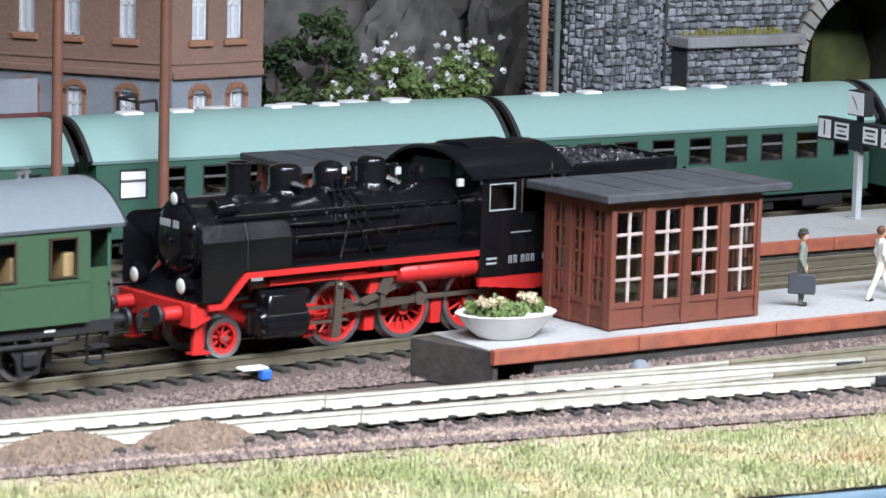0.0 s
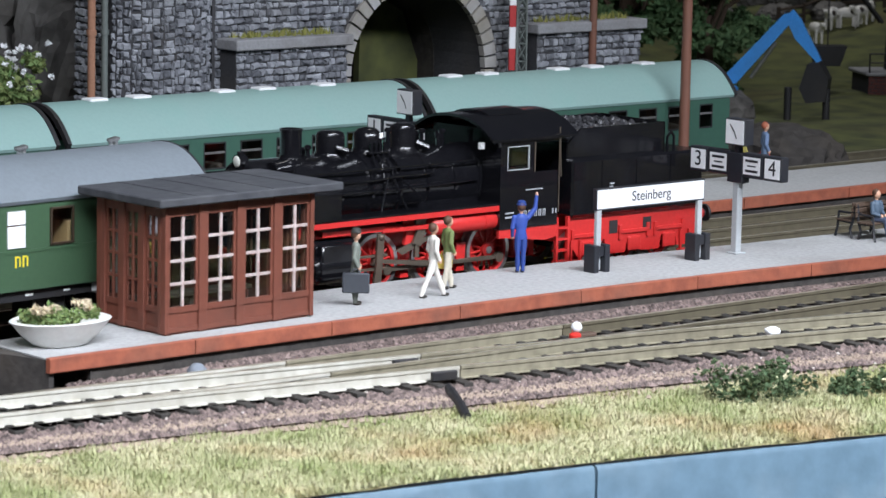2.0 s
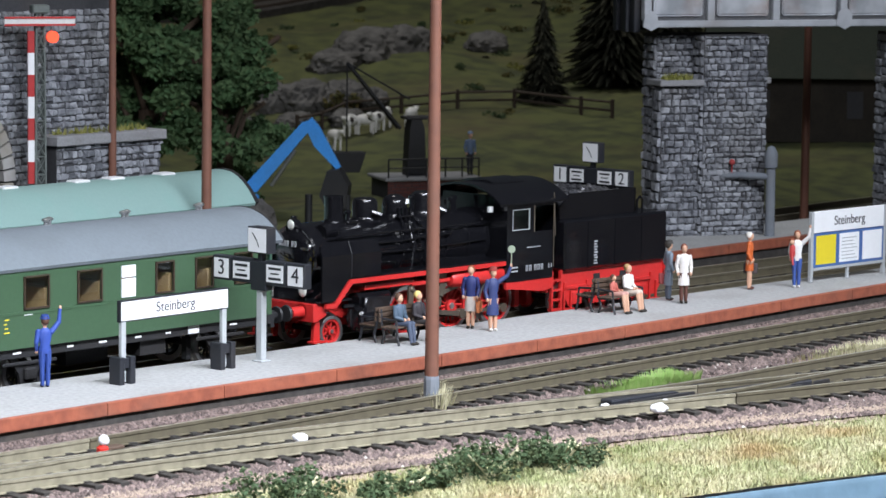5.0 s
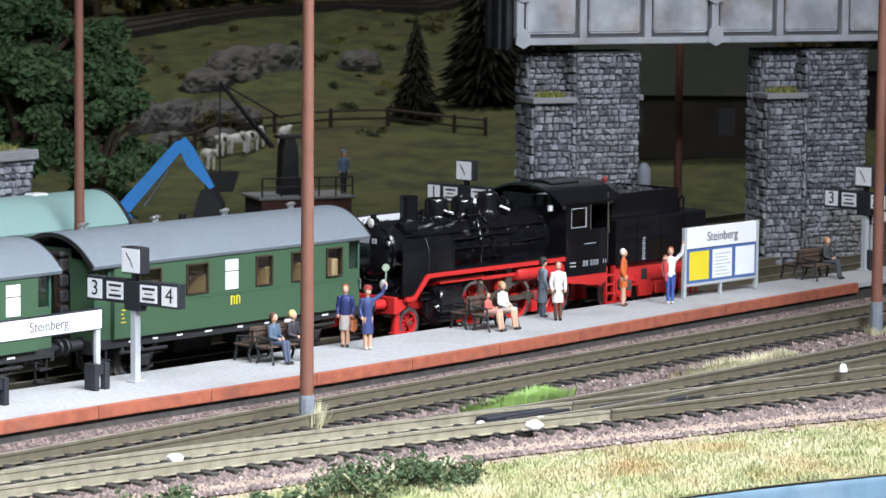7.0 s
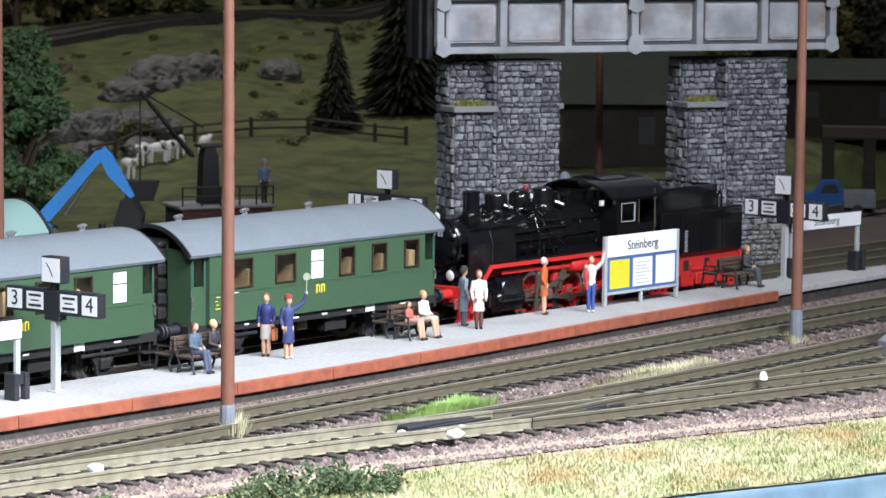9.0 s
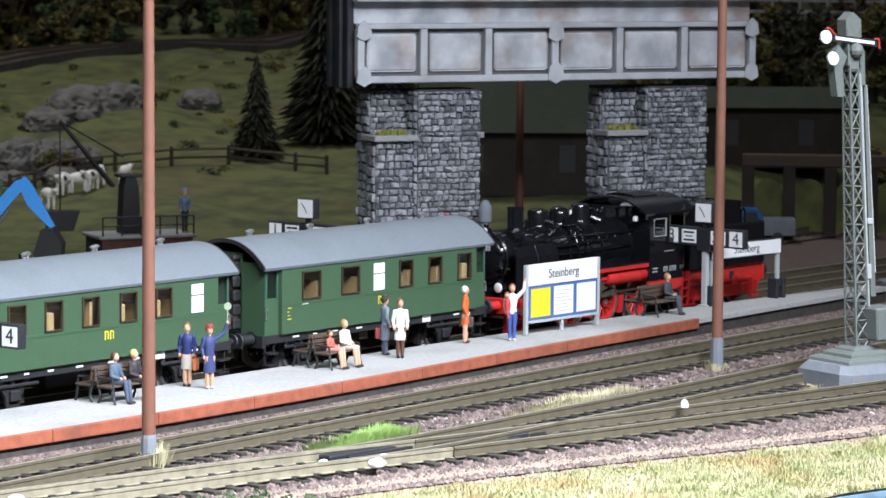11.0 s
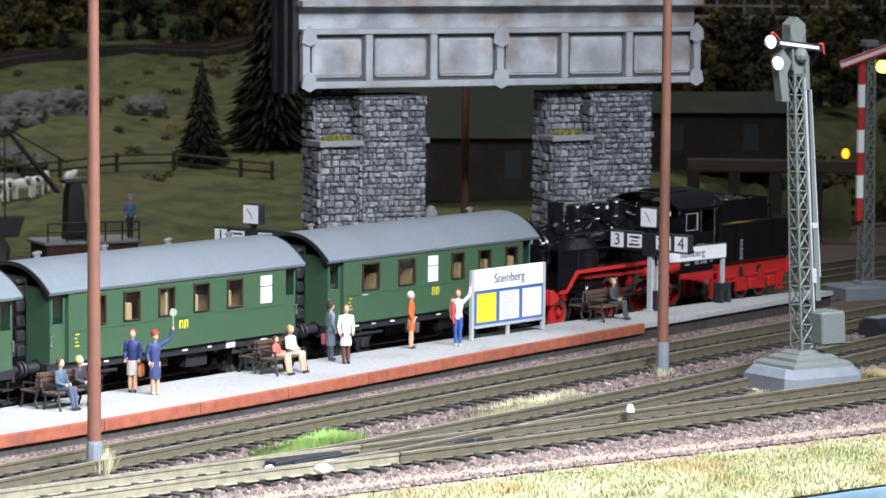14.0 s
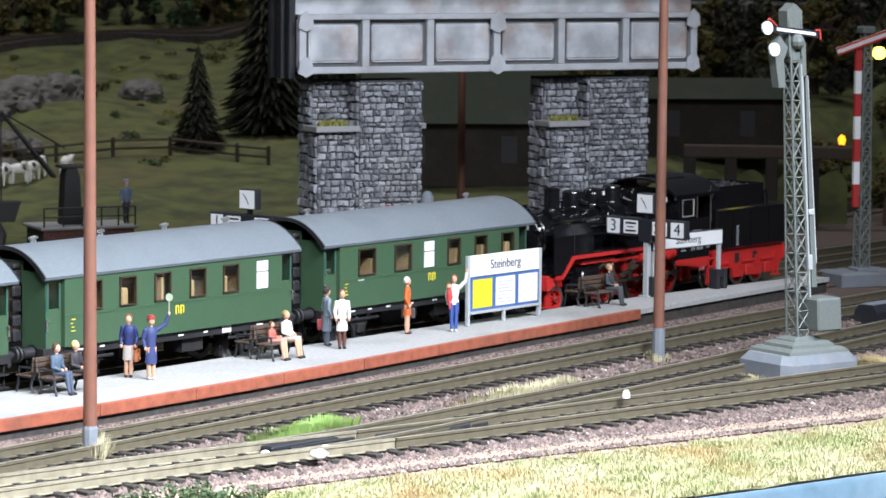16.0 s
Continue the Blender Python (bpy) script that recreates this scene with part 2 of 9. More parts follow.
M_BUSH = mat("dark_bush_foliage", (0.035, 0.075, 0.028), 0.8, second=(0.075, 0.10, 0.04), bump=0, island=0.8, amount=0.2, grime=0.2)
M_TREE = mat("tree_foliage", (0.05, 0.12, 0.045), 0.8, second=(0.095, 0.155, 0.06), bump=0, island=0.8, amount=0.2, grime=0.2)
M_FIR = mat("fir_foliage", (0.026, 0.030, 0.018), 0.9, second=(0.05, 0.046, 0.026), bump=0, island=0.7, amount=0.2)
M_AUTUMN = mat("autumn_foliage", (0.17, 0.13, 0.035), 0.85, second=(0.06, 0.07, 0.022), bump=0, island=0.9, amount=0.2, dirt=(0.16, 0.07, 0.02), grime=0.3)
M_BARK = mat("bark", (0.09, 0.06, 0.04), 0.9, bump=0.6)
M_HILL = mat("hill_grass", (0.105, 0.115, 0.036), 0.95, second=(0.042, 0.048, 0.02), fine=70, coarse=11, amount=0.9, bump=0.8, grime=0.6, dirt=(0.125, 0.095, 0.045))
M_ROCK = mat("grey_rock", (0.145, 0.138, 0.13), 0.9, second=(0.055, 0.052, 0.05), fine=90, coarse=25, amount=0.9, bump=1.0, grime=0.3)
M_STONE = mat("grey_wall_stone", (0.40, 0.415, 0.45), 0.8, second=(0.10, 0.105, 0.12), fine=350, coarse=18, bump=0.8, island=0.75, amount=0.45, grime=0.35, dirt=(0.24, 0.20, 0.12))
M_JOINT = mat("dark_wall_joint", (0.05, 0.05, 0.055), 0.95, bump=0.3)
M_COPING = mat("grey_coping", (0.30, 0.30, 0.31), 0.85, bump=0.4, grime=0.4)
M_MOSS = mat("moss", (0.20, 0.22, 0.045), 0.95, second=(0.28, 0.26, 0.08), bump=0.3, island=0.6)
M_GIRDER = mat("grey_girder_paint", (0.50, 0.52, 0.55), 0.45, second=(0.30, 0.32, 0.35), fine=120, coarse=45, bump=0.2, grime=0.6, dirt=(0.24, 0.21, 0.19))
M_RUSTY = mat("rusty_girder_panel", (0.60, 0.62, 0.65), 0.4, second=(0.26, 0.28, 0.31), fine=85, coarse=48, amount=0.75, bump=0.3, grime=0.85, dirt=(0.27, 0.13, 0.07))
M_POLE = mat("brown_pole", (0.20, 0.085, 0.055), 0.6, second=(0.15, 0.065, 0.045), fine=200, bump=0.15, grime=0.3)
M_GREYMETAL = mat("grey_painted_metal", (0.42, 0.44, 0.45), 0.5, second=(0.36, 0.38, 0.39), bump=0.05, grime=0.25, dirt=(0.25, 0.25, 0.24))
M_SIGNWHITE = mat("white_sign_face", (0.82, 0.83, 0.84), 0.5, bump=0, amount=0.1, grime=0.08)
M_BLUE = mat("blue_board_frame", (0.06, 0.14, 0.36), 0.5, bump=0.03)
M_DARKBOX = mat("black_sign_box", (0.018, 0.020, 0.026), 0.5, bump=0.03)
M_BENCHWOOD = mat("brown_bench_slats", (0.095, 0.06, 0.04), 0.7, second=(0.065, 0.042, 0.03), bump=0.2)
M_BOWL = mat("white_bowl", (0.78, 0.77, 0.74), 0.45, second=(0.7, 0.69, 0.66), bump=0.05, grime=0.2, dirt=(0.5, 0.47, 0.42))
M_LEAFY = mat("planter_leaves", (0.10, 0.19, 0.06), 0.8, second=(0.22, 0.26, 0.09), bump=0, island=0.9, amount=0.2, grime=0.2)
M_BLOOM = mat("pale_blooms", (0.55, 0.45, 0.28), 0.8, second=(0.6, 0.5, 0.36), bump=0, island=0.8)
M_SKIN = mat("figure_skin_paint", (0.62, 0.36, 0.24), 0.6, bump=0, grime=0.1)
M_PLASTER = mat("grey_blue_plaster", (0.26, 0.29, 0.33), 0.9, second=(0.22, 0.25, 0.29), bump=0.3, grime=0.4)
M_BRICKWALL = mat("tan_brick_wall", (0.27, 0.165, 0.125), 0.9, second=(0.21, 0.13, 0.10), fine=700, coarse=35, bump=0.5, grime=0.35)
M_REDBRICK = mat("red_brick", (0.15, 0.048, 0.04), 0.85, second=(0.10, 0.035, 0.03), bump=0.4, island=0.7)
M_TRIM = mat("orange_window_trim", (0.36, 0.18, 0.11), 0.8, bump=0.2)
M_WINWHITE = mat("white_window_paint", (0.78, 0.8, 0.82), 0.4, bump=0.02, grime=0.1)
M_BLUEMACHINE = mat("blue_machine_paint", (0.06, 0.32, 0.82), 0.4, second=(0.045, 0.26, 0.70), bump=0.02, grime=0.2)
M_BLUECAR = mat("blue_car_paint", (0.02, 0.10, 0.30), 0.35, second=(0.016, 0.08, 0.25), bump=0.02, grime=0.2)
M_DARKROOF = mat("dark_green_roof", (0.026, 0.034, 0.022), 0.9, second=(0.018, 0.023, 0.016), bump=0.5)
M_BLACKWOOD = mat("blackened_wood", (0.022, 0.018, 0.014), 0.9, second=(0.035, 0.028, 0.02), bump=0.4)
M_DARKWOOD = mat("dark_wood", (0.06, 0.042, 0.03), 0.85, bump=0.4)
M_SIGNAL = mat("grey_green_lattice", (0.13, 0.15, 0.14), 0.55, second=(0.17, 0.19, 0.18), bump=0.05, grime=0.3)
M_PLINTH = mat("grey_blue_concrete", (0.165, 0.185, 0.215), 0.85, second=(0.22, 0.235, 0.25), fine=250, bump=0.4, grime=0.35)


def paint(name, colour, rough=0.6):
    return mat("paint_" + name, colour, rough, second=tuple(c * 0.82 for c in colour), bump=0.02, grime=0.1)


# ---- plan of the tracks (millimetres): centre lines as y over x ----
MAIN = ([-400, -260, -150, -70, -32, 9, 48, 88, 135, 240, 332, 446, 545, 650, 800, 1000, 1400], [13, 29.5, 42, 49.5, 53, 56.8, 60, 62.8, 64.3, 64.6, 62.4, 57, 52.5, 48.5, 42, 31, 8])
SECOND = ([-400, -200, 0, 150, 446, 650, 1000, 1400], [60, 82, 93, 96, 93, 84, 62, 36])
SIDING = ([-400, 0, 400, 1000, 1400], [191, 191, 191, 191, 191])
LOOP = ([-60, 0, 60, 150, 300, 500, 650, 1000, 1400], [-14, -18, -20, -21, -21, -23, -26, -40, -58])
NEAR = ([-400, -260, -130, 0, 90, 190, 272, 343, 430, 530, 640, 800, 1000], [18, 5, -7, -19, -31, -46, -63, -82, -102, -124, -146, -176, -214])
BRANCH = ([272, 310, 390, 480, 600, 800, 1000, 1400], [-63, -71, -75, -77, -76, -74, -76, -86])
RAIL_Z = 5.0


def line(track, x0, x1, step):
    n = max(2, int((x1 - x0) / step))
    return [(x, hermite(*track, x)) for x in np.linspace(x0, x1, n + 1)]


def ribbon(bm, pts, profile, mi=0):
    """A closed profile of (offset, z) swept along points in plan."""
    rings = []
    for i, (x, y) in enumerate(pts):
        a, b = pts[max(i - 1, 0)], pts[min(i + 1, len(pts) - 1)]
        d = Vector((b[0] - a[0], b[1] - a[1])).normalized()
        rings.append([bm.verts.new((x - d.y * o, y + d.x * o, z)) for o, z in profile])
    n = len(profile)
    fs = [bm.faces.new(rings[0]), bm.faces.new(rings[-1][::-1])]
    for a, b in zip(rings, rings[1:]):
        for k in range(n):
            fs.append(bm.faces.new((a[k], b[k], b[(k + 1) % n], a[(k + 1) % n])))
    for f in fs:
        f.material_index = mi
    bmesh.ops.recalc_face_normals(bm, faces=fs)


def rail_profile(o):
    return [(o - 1.0, 1.9), (o + 1.0, 1.9), (o + 1.0, 2.15), (o + 0.4, 2.3), (o + 0.4, 4.1), (o + 0.65, 4.3), (o + 0.65, RAIL_Z),
            (o - 0.65, RAIL_Z), (o - 0.65, 4.3), (o - 0.4, 4.1), (o - 0.4, 2.3), (o - 1.0, 2.15)]


def cap_profile(o):
    return [(o - 0.5, RAIL_Z + 0.01), (o + 0.5, RAIL_Z + 0.01), (o + 0.42, RAIL_Z + 0.09), (o - 0.42, RAIL_Z + 0.09)]


SLEEPERS = []


def track(name, centre, x0, x1, label):
    t = tagged(thing(name), label, "railway track", "", "structure")
    pts = line(centre, x0, x1, 12)
    bm = B()
    ribbon(bm, pts, [(-19, 0.2), (-14.5, 1.1), (14.5, 1.1), (19, 0.2)])
    part("ballast_bed", bm, M_BALLAST, t, smooth=False)
    # glare painted into near and loop rails: pale, past the joint tan, then olive
    cuts = [(x0, 92.0, M_GLARERAIL), (92.4, 330.0, M_TANRAIL), (330.4, x1, M_RAIL)] if name == "track_near" else [(x0, 60.0, M_GLARERAIL), (60.4, 150.0, M_TANRAIL), (150.4, x1, M_RAIL)] if name == "track_loop" else [(x0, x1, M_RAIL)]
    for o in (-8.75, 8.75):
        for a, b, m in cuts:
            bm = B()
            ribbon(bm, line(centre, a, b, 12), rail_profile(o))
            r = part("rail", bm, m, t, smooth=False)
            bm = B()
            ribbon(bm, line(centre, a, b, 12), cap_profile(o))
            part("running_surface", bm, M_RAILTOP, r, "worn shiny rail head", smooth=False)
    s = x0
    while s < x1:
        y = hermite(*centre, s)
        dy = (hermite(*centre, s + 1) - y)
        SLEEPERS.append((t, s, y, math.atan(dy)))
        s += 7.4
    return t


TRACK_MAIN = track("track_main", MAIN, -390, 1300, "brown-railed platform track on dark ballast")
TRACK_SECOND = track("track_second", SECOND, -390, 1300, "brown-railed track beside the far platform")
TRACK_SIDING = track("track_siding", SIDING, -390, 1300, "far track under the standing green coaches")
TRACK_LOOP = track("track_loop", LOOP, -50, 1300, "brown-railed loop track along the platform edge")
TRACK_NEAR = track("track_near", NEAR, -390, 980, "track curving along the layout front, rails partly pale with painted glare")
TRACK_BRANCH = track("track_branch", BRANCH, 276, 1300, "brown-railed branch track leaving a turnout")


# ---- ground ----
GRASS_EDGE = ([-420, -260, -138, -49, 72, 150, 258, 358, 403, 485, 620, 800, 1000], [10, -12, -25, -36, -54, -66, -88, -117, -133, -160, -200, -255, -320])
BOARD_EDGE = ([-420, -260, -120, 0, 69, 143, 216, 292, 343, 406, 500, 650, 800, 1000], [-75, -85, -95, -104, -114, -130, -145, -164, -183, -201, -232, -285, -340, -410])


def hill(x, y):
    """Height of the land: flat station ground, a slope to the back, a steep rise behind the tunnel wall."""
    z = -0.6
    back = 0.10 * ((x - 800) * 0.82 + (y - 245) * 0.57)
    if back > 0 and y > 215:
        z += back * min(1.0, (y - 215) / 60)
    if y > 245 and x < 520:
        k = min(1.0, (y - 245) / 60) * min(1.0, max(0.0, (520 - x) / 120)) * min(1.0, max(0.0, (x - 95) / 60))
        z += 22 * k + 0.25 * max(0, y - 330) * k
    n = noise.noise(Vector((x * 0.012, y * 0.012, 0))) * 5 + noise.noise(Vector((x * 0.05, y * 0.05, 3))) * 1.6
    if y > 225:
        z += n * min(1.0, (y - 225) / 60) * (1.6 if back > 30 else 1)
    return z


def ground():
    xs = np.concatenate([np.arange(-420, 1000, 10), np.arange(1000, 2400, 25)])
    ys = np.linspace(0, 1, 26)
    verts, faces = [], []
    back = np.concatenate([np.arange(150, 620, 9), np.arange(620, 1500, 25)])
    for x in xs:
        y0 = hermite(*BOARD_EDGE, min(x, 1000)) - max(0, x - 1000) * 0.4
        col = [y0 + (150 - y0) * k for k in ys[:-1]] + list(back)
        for y in col:
            e = hermite(*GRASS_EDGE, min(x, 1000)) - max(0, x - 1000) * 0.35
            z = hill(x, y)
            if y < e:
                z = -1.2 - 1.4 * min(1, (e - y) / 30) + 0.5 * noise.noise(Vector((x * 0.09, y * 0.09, 0)))
            elif y < 150:
                z = -0.3 + 0.45 * noise.noise(Vector((x * 0.11, y * 0.11, 5)))
            verts.append((x, y, z))
    n = len(ys) - 1 + len(back)
    for i in range(len(xs) - 1):
        for j in range(n - 1):
            a = i * n + j
            faces.append((a, a + n, a + n + 1, a + 1))
    ob = raw("ground", verts, faces, [M_BALLAST, M_GRASSSOIL, M_HILL, M_SAND], smooth=True)
    for p in ob.data.polygons:
        c = p.center / MM
        e = hermite(*GRASS_EDGE, min(c.x, 1000)) - max(0, c.x - 1000) * 0.35
        w = 5 * noise.noise(Vector((c.x * 0.06, c.y * 0.06, 1)))
        p.material_index = 2 if c.y > 216 else 1 if c.y < e - 7 + w else 3 if c.y < e + 1 + w else 0
    return tagged(ob, "model landscape of brown ballast, dry grass and hillside", "ground", "", "structure")


GROUND = ground()


def front_board():
    t = tagged(thing("front_board"), "blue-grey painted front board of the layout", "board", "", "structure")
    cuts = [-420, 66, 560, 1000]
    for a, b in zip(cuts, cuts[1:]):
        pts = line(BOARD_EDGE, a + 0.35, b - 0.35, 12)
        bm = B()
        ribbon(bm, pts, [(0, -3.2), (-0.8, -3.3), (-1.4, -4.4), (-1.4, -120), (0, -120)])
        part("board_panel", bm, M_BOARD, t)
    return t


front_board()


# ---- the platforms ----
def platform(name, front, back, x0, x1, x2, label):
    """A slab with a red-brown edge; from x1 to x2 the edge is pale."""
    t = tagged(thing(name), label, "platform", "", "structure")
    xs = np.linspace(x0, x2, 60)
    f = [(x, hermite(*front, x)) for x in xs]
    b = [(x, hermite(*back, x)) for x in xs]
    def outline(inset_f, inset_b, a, c):
        p = [(x, y + inset_f) for x, y in f if a <= x <= c]
        q = [(x, y - inset_b) for x, y in b if a <= x <= c]
        return p + q[::-1]
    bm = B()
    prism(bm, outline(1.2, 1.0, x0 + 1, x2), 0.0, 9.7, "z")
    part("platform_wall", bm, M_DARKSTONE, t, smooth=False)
    bm = B()
    prism(bm, outline(1.6, 0.2, x0, x2), 9.7, 10.0, "z")
    part("paving", bm, M_CONC, t, "pale grey concrete paving", smooth=False)
    n = 14
    cuts = np.linspace(x0, x1, n + 1)
    for k in range(n):
        bm = B()
        seg = [(x, hermite(*front, x) + 0.15 * noise.noise(Vector((x * .05, 0, 0)))) for x in np.linspace(cuts[k] + 0.15, cuts[k + 1] - 0.15, 6)]
        ribbon(bm, seg, [(1.6, 6.6), (0.1, 6.6), (0, 6.9), (0, 9.95), (0.3, 10.15), (1.6, 10.15)])
        part("edge_stone", bm, M_EDGE, t, "red-brown platform edge", smooth=False)
    if x2 > x1 + 2:
        bm = B()
        ribbon(bm, [(x, hermite(*front, x)) for x in np.linspace(x1, x2, 10)], [(1.6, 8.4), (0, 8.4), (0, 10.1), (1.6, 10.1)])
        part("edge_strip", bm, M_CONC, t, "pale bare platform edge", smooth=False)
    bm = B()
    prism(bm, [(x0 + 0.5, hermite(*front, x0) + 1), (x0 - 7, hermite(*back, x0) - 2), (x0 + 2, hermite(*back, x0) - 1), (x0 + 2, hermite(*front, x0) + 1.2)], 0, 9.6, "z")
    part("end_wall", bm, M_DARKSTONE, t, smooth=False)
    return t


def edge_shoulder():
    """Ballast heaped against the platform's front wall."""
    bm = B()
    pts = [(x, hermite(*FRONT, x)) for x in np.linspace(52, 738, 60)]
    ribbon(bm, pts, [(1.5, 0.0), (-9, 0.0), (-7.5, 1.4), (-2.0, 3.2), (1.5, 4.0)])
    ob = part("ballast_shoulder", bm, M_BALLAST, None, smooth=False)
    return tagged(ob, "brown ballast heaped along the platform wall", "ballast", "", "structure")


FRONT = ([0, 100, 200, 300, 400, 500, 600, 740], [0, 2, 2, -3, -4, -2, -2, -3])
BACK = ([0, 116, 297, 446, 560, 648, 724, 740], [27, 42, 37, 32, 26, 19, 9, 7])
edge_shoulder()
platform("platform_near", FRONT, BACK, 0, 598, 738, "island platform with grey paving and red-brown edge")
platform("platform_far", ([-20, 300, 500, 700], [105, 106, 107, 104]), ([-20, 300, 500, 700], [144, 148, 148, 140]), -10, 690, 692, "far platform with grey paving and red-brown edge")


# ---- the moving train ----
TRAIN = [(0, -70.7), (0.5, -31.2), (1, 10.5), (1.5, 50.8), (2, 89.7), (2.5, 126), (3, 161.8), (3.5, 196.1), (4, 230.1), (4.5, 261.7), (5, 292), (5.2, 303.5), (6.2, 352.4), (7.3, 395.4), (7.5, 402.7),
         (8, 420.7), (8.5, 438.6), (9, 457), (9.2, 463.8), (10.2, 499.4), (11.3, 537), (11.5, 543.7), (12, 557.9), (12.5, 569.1), (13, 579.5), (13.4, 585.9), (13.6, 585.8), (14, 585.8), (16, 585.8)]
TX = ([t for t, _ in TRAIN], [x for _, x in TRAIN])


def train_x(t):
    return hermite(*TX, min(t, 16)) if t < 13.6 else 585.8


def on_main(x):
    y = hermite(*MAIN, x)
    slope = (hermite(*MAIN, x + 4) - hermite(*MAIN, x - 4)) / 8
    return pose(x * MM, y * MM, RAIL_Z * MM, 0, 0, math.degrees(math.atan(slope)))


def wheel_mesh(r, width, spokes, rim_mat, name):
    """A spoked wheel in the x-z plane: red disc, spokes and a steel tyre with its flange."""
    bm = B()
    lathe(bm, (0, 0, 0), [(r - 1.1, -width / 2), (r, -width / 2), (r, width / 2 - 0.5), (r + 0.7, width / 2 - 0.5), (r + 0.7, width / 2), (r - 1.1, width / 2)], 32, 1, "y", True)
    lathe(bm, (0, 0, 0), [(r - 1.9, -width / 2 + 0.3), (r - 1.1, -width / 2 + 0.1), (r - 1.1, width / 2 - 0.2), (r - 1.9, width / 2 - 0.3)], 32, 0, "y", True)
    lathe(bm, (0, 0, 0), [(r * 0.26, -width / 2 - 0.2), (r * 0.26, width / 2)], 16, 0, "y")
    tube(bm, (0, -width / 2 - 0.5, 0), (0, 0, 0), r * 0.13, seg=10, mi=1)
    for k in range(spokes):
        a = 2 * math.pi * k / spokes
        c, s = math.cos(a), math.sin(a)
        tube(bm, (c * r * 0.2, -0.2, s * r * 0.2), (c * (r - 1.5), -0.2, s * (r - 1.5)), 0.42, 0.32, 5)
    box(bm, -r * 0.62, r * 0.62, 0.1, 0.4, -r * 0.5, -r * 0.85)
    return mesh_of(bm, name, [rim_mat, M_STEEL], True)


WHEELS = []
DRIVER = wheel_mesh(8.0, 2.6, 14, M_RED, "driving_wheel")
PILOT = wheel_mesh(4.9, 2.6, 8, M_RED, "leading_wheel")
TENDERW = wheel_mesh(5.6, 2.6, 9, M_RED, "tender_wheel")
COACHW = wheel_mesh(5.7, 2.6, 10, M_FRAME, "coach_wheel")


def wheelset(owner, me, x, r, spin=0.0, name="wheel"):
    """Both wheels of an axle and the axle, turning as one part."""
    ax = part("axle", (lambda b: (tube(b, (0, -8, 0), (0, 8, 0), 0.9, seg=8), b)[1])(B()), M_FRAME, owner, at=(x, 0, r))
    for y, turn in ((-8.2, 0), (8.2, 180)):
        w = new(name, me)
        w.parent = ax
        w.matrix_basis = pose(0, y * MM, 0, 0, 0, turn)
    WHEELS.append((ax, x, r, spin))
    return ax


RODS = []


def buffer(owner, x, y, z, way, material, name="buffer"):
    """A buffer: a base plate, a sleeve, a plunger and a round head."""
    bm = B()
    tube(bm, (x, y, z), (x - way * 0.8, y, z), 2.6, 2.2, 12)
    tube(bm, (x, y, z), (x + way * 4.6, y, z), 1.8, 1.6, 14)
    part(name, bm, material, owner)
    bm = B()
    tube(bm, (x + way * 4.4, y, z), (x + way * 5.8, y, z), 1.1, seg=10)
    lathe(bm, (x + way * 6.2, y, z), [(2.4, -0.5), (2.6, -0.2), (2.6, 0.2), (2.1, 0.5)], 18, 0, "x")
    part("buffer_head", bm, M_FRAME, owner, "black buffer head")


def lamp(owner, x, y, z, r=2.1):
    bm = B()
    tube(bm, (x, y, z), (x + 2.8, y, z), r, r * 0.85, 14)
    box(bm, x + 0.5, x + 2.2, y - 0.6, y + 0.6, z + r * 0.8, z + r + 0.8, 0.1)
    tube(bm, (x + 1.4, y, z - r), (x + 1.4, y, z - r - 2), 0.5, seg=6)
    l = part("lamp", bm, M_BLACK, owner)
    bm = B()
    ball(bm, (x + 0.1, y, z), r * 0.88, 0.35, 1, 1, 14)
    part("lens", bm, M_LENS, l, "pale lamp glass")


M_LENS = mat("pale_lamp_glass", (0.72, 0.72, 0.66), 0.12, bump=0, grime=0.05, coat=0.6)


